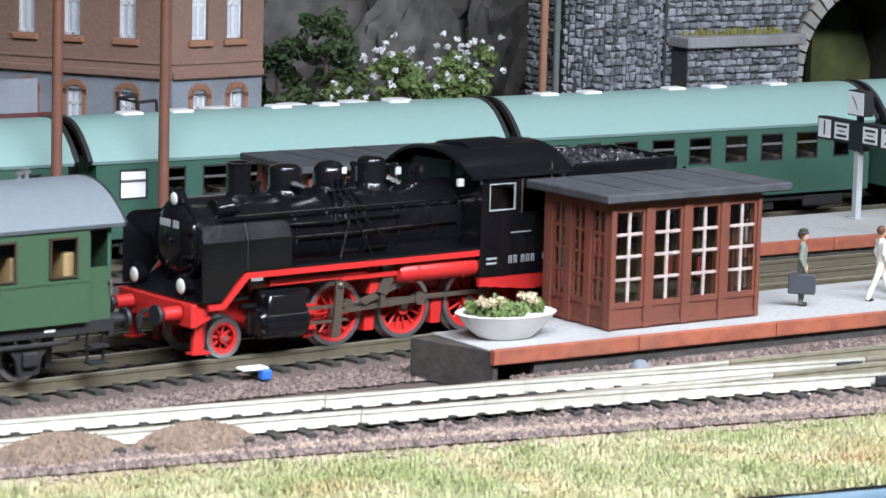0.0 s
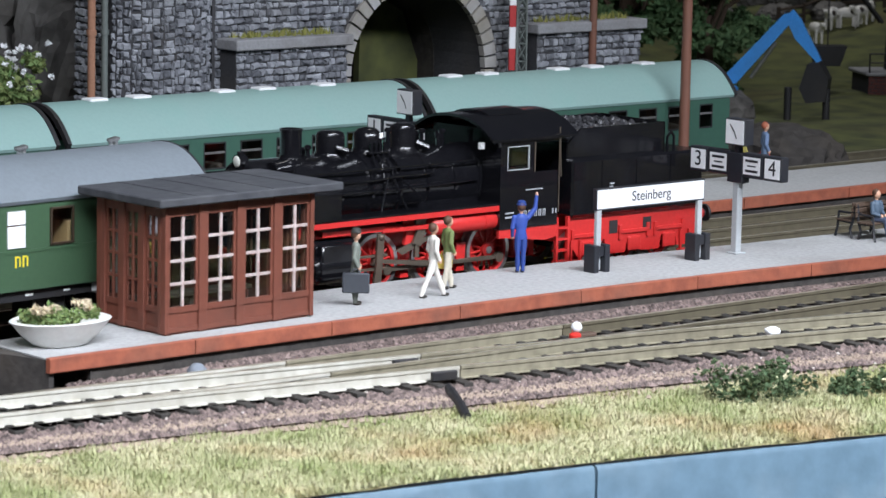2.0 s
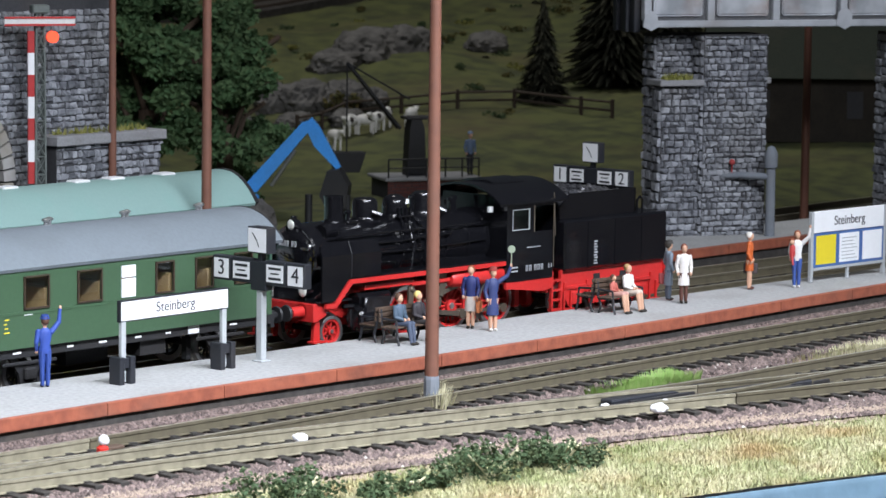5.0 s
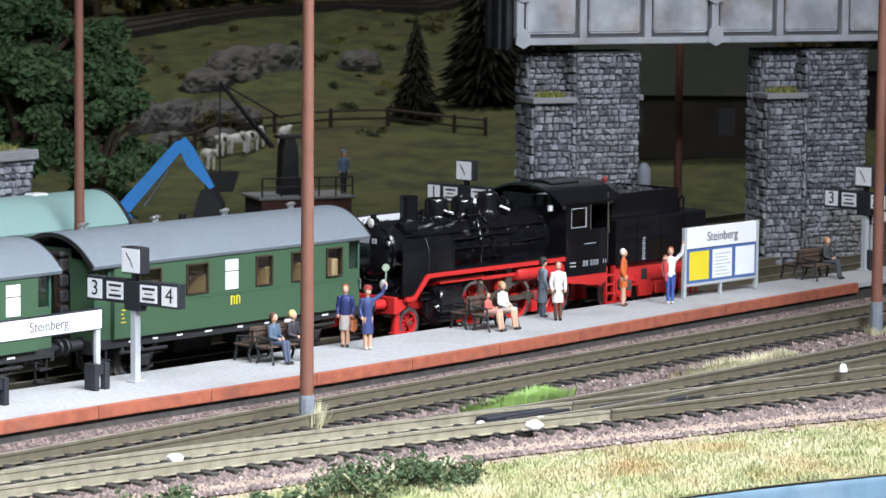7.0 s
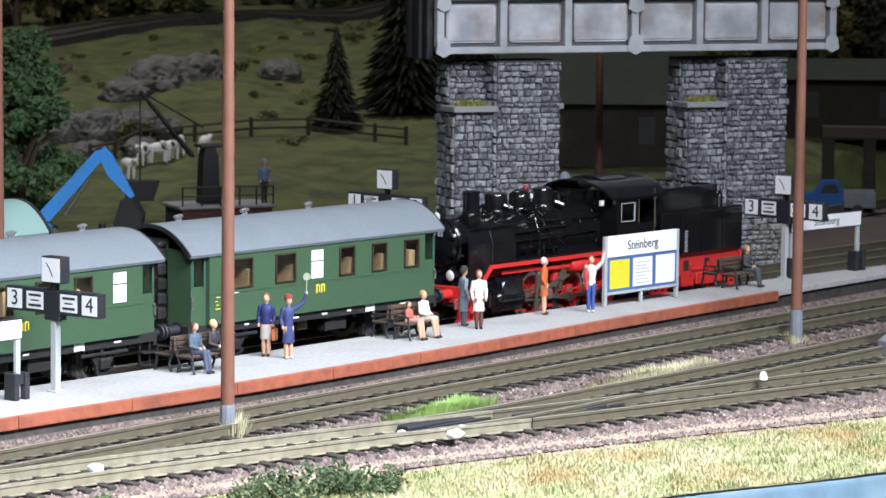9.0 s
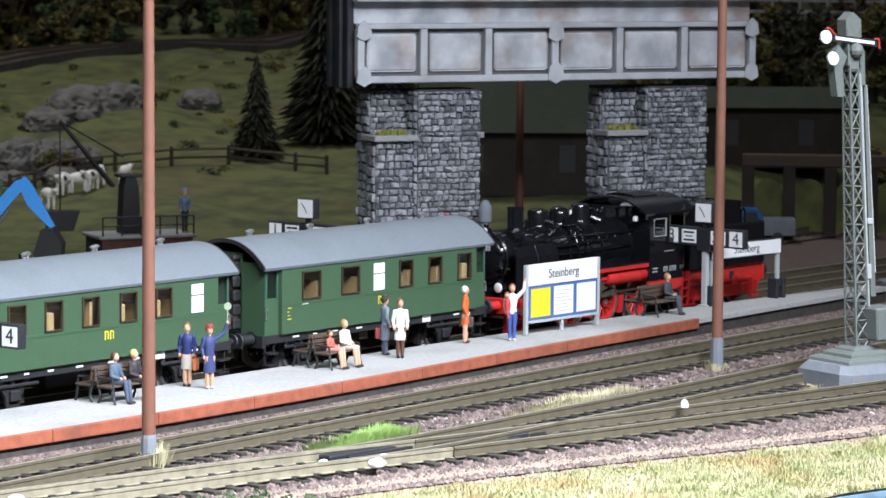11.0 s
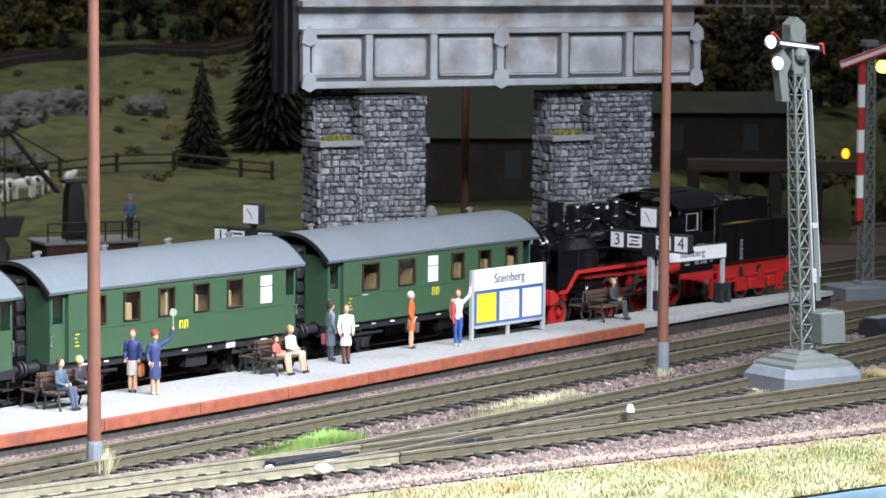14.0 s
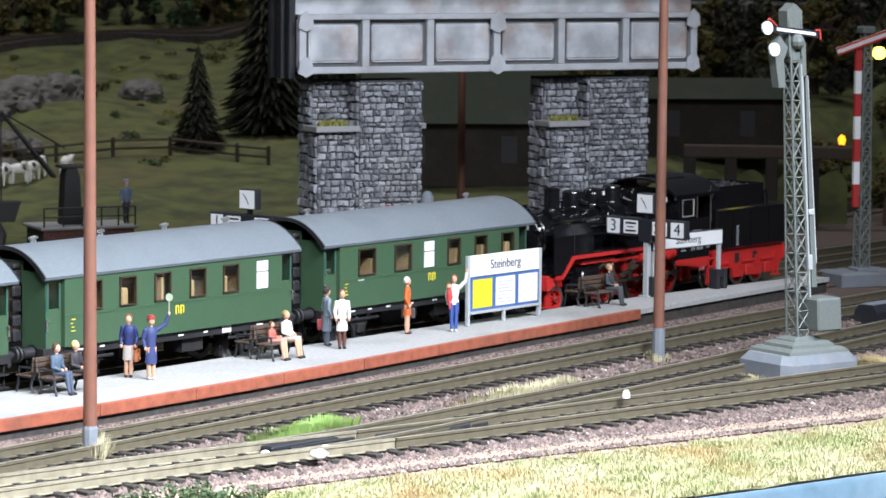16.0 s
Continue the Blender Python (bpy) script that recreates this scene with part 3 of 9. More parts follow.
def locomotive():
    """Small tender engine, smokebox towards -x; x = 0 is the front buffer heads, z = 0 the rail head."""
    t = thing("steam_locomotive", label="black model steam locomotive with red frame and wheels", category="locomotive")
    # boiler, smokebox and firebox
    bm = B()
    lathe(bm, (0, 0, 27.6), [(9.3, 14.0), (9.9, 14.6), (9.9, 41.0), (9.6, 41.4), (9.6, 92.5)], 40, 0, "x")
    boiler = part("boiler", bm, M_BLACK, t)
    for x in (41.2, 52, 62, 72, 82, 91):
        bm = B()
        lathe(bm, (0, 0, 27.6), [(9.55, x), (9.95, x + 0.15), (9.95, x + 0.75), (9.55, x + 0.9)], 40, 0, "x", True)
        part("boiler_band", bm, M_BLACK, boiler)
    bm = B()
    box(bm, 70, 92.5, -8.6, 8.6, 16, 27, 0.8)
    part("firebox", bm, M_BLACK, t, smooth=False)
    bm = B()
    lathe(bm, (0, 0, 27.6), [(3.2, 11.8), (6.4, 12.4), (8.4, 13.4), (8.8, 14.2)], 36, 0, "x")
    tube(bm, (11.2, 0, 27.6), (12.6, 0, 27.6), 1.1, seg=10)
    tube(bm, (11.0, -2.6, 26.6), (11.0, 2.6, 28.6), 0.3, seg=6)
    for zz in (24.5, 30.5):
        box(bm, 12.3, 13.2, -8.6, -3.2, zz - 0.5, zz + 0.5, 0.15)
    for k in range(10):
        a = 2 * math.pi * k / 10
        box(bm, 13.2, 14.2, 8.6 * math.cos(a) - 0.5, 8.6 * math.cos(a) + 0.5, 27.6 + 8.6 * math.sin(a) - 0.5, 27.6 + 8.6 * math.sin(a) + 0.5)
    door = part("smokebox_door", bm, M_BLACK, t)
    bm = B()
    for k, y in enumerate((-3.2, -2.0, 0.1, 1.2, 2.3, 3.4)):
        box(bm, 11.75, 11.95, y - 0.4, y + 0.4, 30.9, 32.6)
    part("number_bars", bm, M_GREY_INK, door, "worn pale number marks", smooth=False)
    # chimney and domes
    bm = B()
    lathe(bm, (31.4, 0, 0), [(3.8, 36.0), (3.1, 37.2), (2.95, 38.2), (2.95, 44.2), (3.15, 44.4), (3.15, 45.0), (2.5, 45.0), (2.4, 41)], 24)
    part("chimney", bm, M_BLACK, t)
    bm = B()
    lathe(bm, (45.0, 0, 0), [(5.2, 36.0), (4.2, 37.4), (4.0, 38.0), (4.0, 42.2), (3.6, 43.1), (2.6, 43.6), (0.3, 43.7)], 26)
    tube(bm, (44, -4, 39.5), (46.5, -6.0, 38.4), 0.9, seg=8)
    part("feed_dome", bm, M_BLACK, t)
    bm = B()
    lathe(bm, (58.2, 0, 0), [(5.2, 36.0), (4.2, 37.4), (4.0, 38.2), (4.0, 41.0), (3.6, 42.4), (2.6, 43.3), (1.2, 43.7), (0.3, 43.8)], 26)
    for dx in (-2.4, -0.8, 0.8, 2.4):
        tube(bm, (58.2 + dx, -4.6, 37.6), (58.2 + dx, -4.6, 39.9), 0.55, seg=6)
        wire(bm, [(58.2 + dx, -4.8, 37.6), (58.2 + dx * 1.6, -8.0, 34.6), (58.2 + dx * 2.2, -9.9, 29.6)], 0.28)
    box(bm, 54.5, 61.9, -5.6, -3.6, 36.9, 37.6, 0.2)
    part("sand_dome", bm, M_BLACK, t)
    bm = B()
    box(bm, 59.1, 60.4, -4.15, -3.95, 41.0, 42.5)
    part("maker_plate", bm, M_WHITE, t, "small white plate", smooth=False)
    bm = B()
    lathe(bm, (71.0, 0, 0), [(5.0, 36.0), (4.0, 37.4), (3.7, 38.2), (3.7, 42.6), (3.3, 43.5), (2.2, 44.0), (0.3, 44.1)], 26)
    part("steam_dome", bm, M_BLACK, t)
    # small fittings along the boiler top
    bm = B()
    for x, y, h in ((35.4, -2.2, 3.4), (36.6, 1, 2.4), (64.3, -1.5, 6.2), (76.2, -2.0, 5.2), (77.6, 1.4, 4.2), (82.0, -2.4, 3.6), (84.6, -1.0, 4.6), (86.2, 2.4, 3.6)):
        tube(bm, (x, y, 36.4), (x, y, 36.6 + h), 0.75, 0.55, 8)
        lathe(bm, (x, y, 36.4 + h), [(0.6, -0.6), (1.0, -0.3), (1.0, 0.4), (0.5, 0.8)], 8)
    box(bm, 33, 38, -4.4, -2.6, 36.4, 37.4, 0.2)
    tube(bm, (73, -3.6, 39.0), (75.4, -6.0, 37.6), 1.0, seg=8)
    part("valve", bm, M_BLACK, t)
    bm = B()
    tube(bm, (20.0, -6.6, 35.0), (24.4, -6.6, 35.4), 2.1, 2.4, 14)
    tube(bm, (24.4, -6.6, 35.4), (26.6, -6.6, 35.4), 1.6, seg=10)
    tube(bm, (20.0, -6.6, 35.0), (19.4, -6.6, 35.0), 2.5, seg=14)
    part("feedwater_pump", bm, M_BLACK, t)
    # hand rails and pipes on the near and far side
    for s in (-1, 1):
        bm = B()
        wire(bm, [(20, s * 9.4, 33.2), (24, s * 9.9, 33.6), (92.5, s * 9.9, 33.6)], 0.3)
        for x in (26, 38, 50, 62, 74, 86):
            tube(bm, (x, s * 8.0, 33.4), (x, s * 10.1, 33.6), 0.35, seg=6)
        part("handrail", bm, M_BLACK, t)
        bm = B()
        wire(bm, [(40, s * 10.2, 30.6), (52, s * 10.5, 30.6), (60, s * 10.5, 31.2), (73, s * 10.4, 31.2), (74, s * 10.3, 32.4)], 0.32)
        wire(bm, [(41, s * 10.6, 27.6), (60, s * 10.8, 27.6), (90, s * 10.4, 28.2)], 0.28)
        part("pipe", bm, M_BLACK, t)
        bm = B()
        wire(bm, [(57.5, s * 10.0, 31.6), (51.2, s * 14.4, 22.0)], 0.26)
        wire(bm, [(58.5, s * 10.0, 31.6), (62.0, s * 13.0, 22.0)], 0.26)
        wire(bm, [(60.0, s * 10.0, 32.0), (70.0, s * 14.0, 22.2)], 0.26)
        part("stay_rod", bm, M_BLACK, t)
        # smoke deflector
        bm = B()
        vs = prism(bm, [(10.0, 15.4), (10.0, 29.0), (10.0, 30.6), (10.6, 32.2), (12.2, 32.9), (33.6, 32.9), (34.8, 32.2), (35.2, 30.8), (35.2, 29.0), (35.2, 22.0), (21.6, 22.0), (15.6, 15.4)], s * 16.2, s * 16.9)
        for v in vs:
            if v.co.z > 29.5:
                v.co.y -= s * (v.co.z - 29.0) * 0.42
        box(bm, 10.1, 35.1, *sorted((s * 16.86, s * 16.98)), 28.8, 29.1)
        part("smoke_deflector", bm, M_BLACK, t, smooth=False)
        bm = B()
        wire(bm, [(22.4, s * 16.4, 22.0), (22.4, s * 17.05, 22.2), (22.4, s * 17.05, 29.0), (22.4, s * 15.4, 33.0)], 0.13)
        part("deflector_strip", bm, M_FRAME, t)
        # running board with its red valance
        bm = B()
        box(bm, 22.0, 92.4, min(s * 9.2, s * 16.6), max(s * 9.2, s * 16.6), 21.4, 22.1, 0.15)
        part("running_board", bm, M_BLACK, t, smooth=False)
        bm = B()
        prism(bm, [(12.0, 13.2), (16.4, 13.2), (23.2, 20.0), (92.4, 20.0), (92.4, 21.4), (22.4, 21.4), (15.6, 14.6), (12.0, 14.6)], s * 15.6, s * 16.7)
        v = part("valance", bm, M_RED, t, smooth=False)
        bm = B()
        prism(bm, [(31, 17.2), (52, 17.2), (53, 18.6), (31, 18.6)], s * 13.6, s * 14.2)
        box(bm, 52, 69, min(s * 13.4, s * 14.4), max(s * 13.4, s * 14.4), 16.6, 18.0, 0.2)
        part("bracket_rail", bm, M_RED, v, smooth=False)
        # air tank
        bm = B()
        lathe(bm, (0, s * 13.6, 17.2), [(0.6, 68.6), (2.0, 69.0), (2.6, 70.2), (2.6, 92.6), (2.0, 93.8), (0.6, 94.2)], 20, 0, "x")
        for x in (74, 88):
            lathe(bm, (0, s * 13.6, 17.2), [(2.55, x), (2.75, x), (2.75, x + 0.8), (2.55, x + 0.8)], 20, 0, "x")
        part("air_tank", bm, M_RED, t)
        # cylinder and steam chest
        bm = B()
        tube(bm, (29, s * 12.4, 8.6), (41, s * 12.4, 8.6), 4.3, seg=22)
        tube(bm, (28, s * 12.4, 8.6), (29, s * 12.4, 8.6), 3.0, 3.8, 18)
        tube(bm, (28.5, s * 12.0, 14.0), (42.5, s * 12.0, 14.0), 2.4, seg=16)
        box(bm, 29.4, 40.6, min(s * 8, s * 16.2), max(s * 8, s * 16.2), 5.6, 15.6, 0.6)
        for k in range(8):
            a = 2 * math.pi * k / 8
            tube(bm, (28.0, s * 12.4 + 3.5 * math.cos(a), 8.6 + 3.5 * math.sin(a)), (28.8, s * 12.4 + 3.5 * math.cos(a), 8.6 + 3.5 * math.sin(a)), 0.4, seg=6)
        wire(bm, [(24.6, s * 11, 12.4), (29, s * 12, 12.4)], 0.7)
        wire(bm, [(26, s * 13, 6.2), (26, s * 13, 11.6)], 0.6)
        part("cylinder", bm, M_BLACK, t)
        # slide bars, hangers and valve gear
        bm = B()
        box(bm, 41, 55, min(s * 12, s * 13), max(s * 12, s * 13), 10.2, 10.8)
        box(bm, 41, 55, min(s * 12, s * 13), max(s * 12, s * 13), 6.6, 7.2)
        prism(bm, [(49.6, 3.0), (52.0, 3.0), (52.6, 8), (53.2, 16.6), (50.8, 16.6), (50.4, 8)], s * 13.2, s * 13.9)
        ball(bm, (52, s * 13.6, 15.6), 1.0)
        part("crosshead_guide", bm, M_ROD, t)
        bm = B()
        prism(bm, [(63.4, 13.0), (66.2, 12.0), (68.2, 16.6), (68.0, 20.0), (64.2, 20.0), (65.0, 16.2)], s * 13.0, s * 13.8)
        box(bm, 64.6, 66.0, min(s * 12.6, s * 13.4), max(s * 12.6, s * 13.4), 9.0, 13.0)
        prism(bm, [(58.0, 11.4), (60.4, 10.0), (69, 13.0), (75.6, 14.6), (75.2, 15.4), (66.0, 13.8)], s * 12.6, s * 13.0)
        part("valve_link", bm, M_ROD, t)
        bm = B()
        prism(bm, [(61.4, 12.6), (65.0, 12.6), (66.0, 20.2), (60.4, 20.2), (62.2, 17.0)], s * 11.4, s * 12.6)
        prism(bm, [(66, 16.0), (69.6, 17.6), (69.6, 19.2), (64.8, 20.2)], s * 11.4, s * 12.6)
        part("gear_bracket", bm, M_RED, t, smooth=False)
        # coupling and main rods, which move with the wheels
        bm = B()
        for a, b in ((53.7, 74.6), (74.6, 95.1)):
            box(bm, a - 74.6, b - 74.6, -0.35, 0.35, -0.6, 0.6, 0.1)
        for x in (53.7, 74.6, 95.1):
            tube(bm, (x - 74.6, -0.6, 0), (x - 74.6, 0.6, 0), 1.5, seg=14)
        rod = part("coupling_rod", bm, M_ROD, t, "weathered metal coupling rod", at=(74.6, s * 10.6, 8))
        RODS.append(("side", rod, s))
        bm = B()
        prism(bm, [(-25.5, -0.5), (0, -0.85), (0, 0.85), (-25.5, 0.5)], -0.35, 0.35)
        tube(bm, (0, -0.7, 0), (0, 0.7, 0), 1.6, seg=14)
        box(bm, -27.2, -23.8, -0.8, 0.8, -1.3, 1.5, 0.2)
        rod = part("main_rod", bm, M_ROD, t, "weathered metal driving rod", at=(74.6, s * 11.8, 8))
        RODS.append(("main", rod, s))
    # frame, buffer beam and steps
    bm = B()
    prism(bm, [(9.5, 8.5), (16, 8.0), (26, 6.0), (110, 6.0), (110, 13), (96, 14.6), (24, 14.6), (9.5, 13.5)], -6.2, 6.2)
    for x in (46, 64.2, 84.8):
        prism(bm, [(x - 1.6, 3.0), (x + 1.2, 3.0), (x + 1.8, 11), (x - 1.8, 11)], -9.6, 9.6)
    box(bm, 44, 108, -7.0, 7.0, 11, 15.8, 0.3)
    for x in (104, 110):
        box(bm, x, x + 2.4, -10, 10, 5, 13, 0.3)
    part("frame", bm, M_RED, t, smooth=False)
    bm = B()
    box(bm, 7.9, 9.6, -15.4, 15.4, 9.2, 14.8, 0.25)
    prism(bm, [(9.6, 9.4), (13.6, 11.0), (13.6, 13.2), (9.6, 14.4)], -15.0, 15.0)
    for s in (-1, 1):
        prism(bm, [(9.8, 3.0), (12.6, 3.0), (12.4, 9.6), (10.2, 9.6)], s * 12.4, s * 13.4)
        prism(bm, [(14.2, 9.4), (16.2, 9.4), (15.6, 2.0), (13.8, 2.4)], s * 8.2, s * 9.4)
        box(bm, 9.0, 14.0, min(s * 11.6, s * 14.6), max(s * 11.6, s * 14.6), 2.7, 3.2)
    part("buffer_beam", bm, M_RED, t, smooth=False)
    bm = B()
    box(bm, 9.6, 24, -15.6, 15.6, 14.8, 15.4, 0.1)
    prism(bm, [(10, 15.4), (24, 15.4), (24, 21), (20, 21)], -12, 12)
    prism(bm, [(17, 15), (30, 15), (28, 21), (19, 21)], -7, 7)
    part("front_deck", bm, M_BLACK, t, smooth=False)
    for y in (-10, 10):
        buffer(t, 7.9, y, 12.2, -1, M_RED)
        lamp(t, 8.6, y * 0.98, 18.4)
    lamp(t, 13.0, 0, 37.4, 1.8)
    bm = B()
    wire(bm, [(7.9, 0, 11.5), (4.2, 0, 11.5), (3.6, 0, 7.5)], 0.5)
    wire(bm, [(8, 4, 11), (5.6, 4, 9), (6.6, 4, 5.5)], 0.5)
    wire(bm, [(8, -4, 11), (5.6, -4, 9), (6.6, -4, 5.5)], 0.5)
    part("coupling", bm, M_FRAME, t)
    # cab
    bm = B()
    for s in (-1, 1):
        y0, y1 = (-16.9, -16.2) if s < 0 else (16.2, 16.9)
        box(bm, 92.4, 95.0, y0, y1, 14.6, 40.0)
        box(bm, 95.0, 103.6, y0, y1, 14.6, 31.0)
        box(bm, 95.0, 103.6, y0, y1, 37.6, 40.0)
        box(bm, 103.6, 105.4, y0, y1, 14.6, 40.0)
        box(bm, 105.4, 114.4, y0, y1, 14.6, 30.0)
        box(bm, 105.4, 114.4, y0, y1, 38.2, 40.0)
    box(bm, 92.4, 93.2, -16.2, 16.2, 14.6, 30.0)
    box(bm, 92.4, 93.2, -16.2, -11.4, 30.0, 40.0)
    box(bm, 92.4, 93.2, 11.4, 16.2, 30.0, 40.0)
    box(bm, 92.4, 93.2, -11.4, 11.4, 30.0, 42.0)
    box(bm, 93.2, 114.4, -16.2, 16.2, 14.6, 15.4)
    cab = part("cab", bm, M_BLACK, t, smooth=False)
    bm = B()
    arc = [(y, 39.8 + 6.0 * (1 - (abs(y) / 17.6) ** 2.3)) for y in np.linspace(-17.6, 17.6, 23)]
    prism(bm, arc + [(y, z - 0.8) for y, z in arc[::-1]], 88.6, 121.5, "x")
    arc2 = [(y, 45.4 + 1.2 * (1 - (abs(y) / 7) ** 2)) for y in np.linspace(-7, 7, 9)]
    prism(bm, arc2 + [(7, 44.4), (-7, 44.4)], 96.5, 111, "x")
    part("cab_roof", bm, M_BLACK, t)
    for s in (-1, 1):
        bm = B()
        y0, y1 = (-17.02, -16.5) if s < 0 else (16.5, 17.02)
        for x0, x1, z0, z1 in ((95, 103.2, 30.9, 31.1), (95, 103.2, 37.4, 37.6), (94.95, 95.15, 30.9, 37.6), (103.0, 103.2, 30.9, 37.6)):
            box(bm, x0, x1, y0, y1, z0, z1)
        part("window_frame", bm, M_GREYMETAL, cab, "pale metal window frame", smooth=False)
        bm = B()
        box(bm, 95.2, 102.5, s * 16.6 - 0.1, s * 16.6 + 0.1, 31.1, 37.3)
        part("pane", bm, M_GLASS, cab, smooth=False)
        bm = B()
        wire(bm, [(105.2, s * 17.1, 30.0), (105.2, s * 17.1, 38.4)], 0.2)
        wire(bm, [(114.6, s * 17.1, 18.0), (114.6, s * 17.1, 38.8)], 0.16)
        wire(bm, [(115.6, s * 16.9, 28.0), (114.8, s * 16.9, 42.0)], 0.18)
        part("cab_handrail", bm, M_ROD, cab, "worn metal cab hand rail")
        bm = B()
        box(bm, 88.2, 89.8, s * 12.6 - 0.5, s * 12.6 + 0.5, 37.0, 38.8)
        part("lamp_marker", bm, M_WHITE, t, "small white marker", smooth=False)
        # red beam under the cab and ladder
        bm = B()
        prism(bm, [(92.6, 14.6), (114.6, 14.6), (114.6, 11.2), (110, 10.4), (94, 12.2), (92.6, 12.2)], s * 15.6, s * 16.6)
        part("cab_beam", bm, M_RED, t, smooth=False)
        bm = B()
        for x in (114.8, 119.2):
            box(bm, x, x + 0.8, s * 15.9 - 0.5, s * 15.9 + 0.5, 3.0, 16.2)
        for z in (3.2, 6.4, 9.6, 12.8):
            box(bm, 114.8, 120.0, s * 15.6 - 0.9, s * 15.6 + 0.9, z, z + 0.6)
        part("ladder", bm, M_RED, t, smooth=False)
        # plate bars: two small lines, a group of five strokes, a pair of short strokes
        bm = B()
        yy = s * 16.98
        for z in (18.8, 17.6):
            box(bm, 94.4, 97.6, yy - 0.06, yy + 0.06, z, z + 0.5)
        for x in (102.6, 104.2, 106.6, 108.2, 109.8):
            box(bm, x - 1.1, x - 0.8, yy - 0.06, yy + 0.06, 17.5, 19.4)
            box(bm, x - 0.8, x - 0.1, yy - 0.06, yy + 0.06, 19.1, 19.4)
            box(bm, x - 0.4, x - 0.1, yy - 0.06, yy + 0.06, 17.5, 19.1)
        for x in (113.0, 114.2):
            box(bm, x - 0.6, x - 0.2, yy - 0.06, yy + 0.06, 17.8, 19.2)
        box(bm, 102, 108.4, yy - 0.06, yy + 0.06, 25.0, 25.3)
        part("number_bars", bm, M_GREY_INK, cab, "worn pale number marks", smooth=False)
    bm = B()
    lathe(bm, (0, 0, 27), [(7.6, 93.2), (7.6, 94.6)], 24, 0, "x")
    for y, z in ((-3, 34), (2, 35), (5, 32), (-6, 31)):
        tube(bm, (93.4, y, z), (95.2, y, z), 1.1, seg=8)
    part("backhead", bm, M_FRAME, cab)
    for x in (53.7, 74.6, 95.1):
        wheelset(t, DRIVER, x, 8.0, 0, "driving_wheel")
    wheelset(t, PILOT, 21.3, 4.9, 10, "leading_wheel")
    return t


def tender():
    """Three-axle tender behind the cab; same origin as the engine."""
    t = thing("tender", label="black model tender heaped with coal on red frame", category="tender")
    bm = B()
    box(bm, 120.5, 172.06, -16.4, 16.4, 15.8, 32.2, 0.7)
    body = part("body", bm, M_BLACK, t, smooth=False)
    for x in (131.71, 145.17, 158.61):
        bm = B()
        box(bm, x, x + 0.4, -16.6, 16.6, 16.2, 31.6)
        part("seam", bm, M_BLACK, body, smooth=False)
    bm = B()
    prism(bm, [(120.5, 32.0), (120.5, 36.0), (126.33, 40.6), (158.97, 40.6), (158.97, 32.0)], -13.4, -12.6)
    prism(bm, [(120.5, 32.0), (120.5, 36.0), (126.33, 40.6), (158.97, 40.6), (158.97, 32.0)], 12.6, 13.4)
    box(bm, 158.25, 158.97, -13.4, 13.4, 32.0, 40.6)
    box(bm, 120.5, 121.21, -13.4, 13.4, 32.0, 36.4)
    box(bm, 120.95, 158.61, -12.6, 12.6, 32, 37.0)
    part("coal_bunker", bm, M_BLACK, t, smooth=False)
    rnd = random.Random(4)
    bm = B()
    for _ in range(420):
        x, y = rnd.uniform(121.84, 158.07), rnd.uniform(-12.2, 12.2)
        z = 37.4 + 3.6 * (1 - (y / 14) ** 2) * (0.55 + 0.45 * math.sin((x - 120) / 36 * math.pi)) - rnd.random()
        q = bmesh.ops.create_icosphere(bm, subdivisions=1, radius=rnd.uniform(0.7, 1.5), matrix=Matrix.Translation((x, y, z)))
        for v in q["verts"]:
            v.co += Vector((rnd.uniform(-.4, .4), rnd.uniform(-.4, .4), rnd.uniform(-.4, .4)))
    tagged(part("coal", bm, M_COAL, t, "heap of black coal lumps", smooth=False), kind="stuff")
    bm = B()
    outline = [(120.95, 15.8), (120.95, 9.4), (124.9, 4.0), (130.81, 4.0), (131.71, 8.0), (135.29, 8.4), (136.2, 4.0), (143.37, 4.0), (144.26, 8), (148.74, 8), (149.65, 4.0), (156.82, 4.0), (157.71, 8), (163.1, 8.6), (163.99, 4.4), (169.01, 4.4), (172.06, 9.0), (172.06, 15.8)]
    for s in (-1, 1):
        prism(bm, outline, s * 13.2, s * 14.4)
        for x in (128.13, 146.51, 160.41):
            box(bm, x - 2.4, x + 2.4, min(s * 14.2, s * 15.4), max(s * 14.2, s * 15.4), 4.2, 8.6, 0.4)
            box(bm, x - 6, x + 6, min(s * 14.2, s * 15), max(s * 14.2, s * 15), 9.4, 10.6, 0.2)
            for k in (-5.5, 5.5):
                box(bm, x + k - 0.5, x + k + 0.5, min(s * 14.2, s * 15), max(s * 14.2, s * 15), 8.0, 12.0)
        for x in (123.64, 166.68):
            box(bm, x - 2.4, x + 2.4, min(s * 14.0, s * 16), max(s * 14.0, s * 16), 2.8, 3.3)
            box(bm, x - 2.0, x - 1.4, min(s * 14.6, s * 15.2), max(s * 14.6, s * 15.2), 3, 9)
            box(bm, x + 1.4, x + 2.0, min(s * 14.6, s * 15.2), max(s * 14.6, s * 15.2), 3, 9)
    box(bm, 172.06, 173.31, -15.4, 15.4, 9.0, 15.0, 0.2)
    box(bm, 120.95, 172.06, -8, 8, 8, 15.8)
    part("frame", bm, M_RED, t, smooth=False)
    bm = B()
    for x in (138.52, 151.8):
        for s in (-1, 1):
            box(bm, x - 1.6, x + 1.6, s * 14.46 - 0.06, s * 14.46 + 0.06, 9.8, 13.6, 0.0)
    part("frame_opening", bm, M_FRAME, t, "dark opening in the frame", smooth=False)
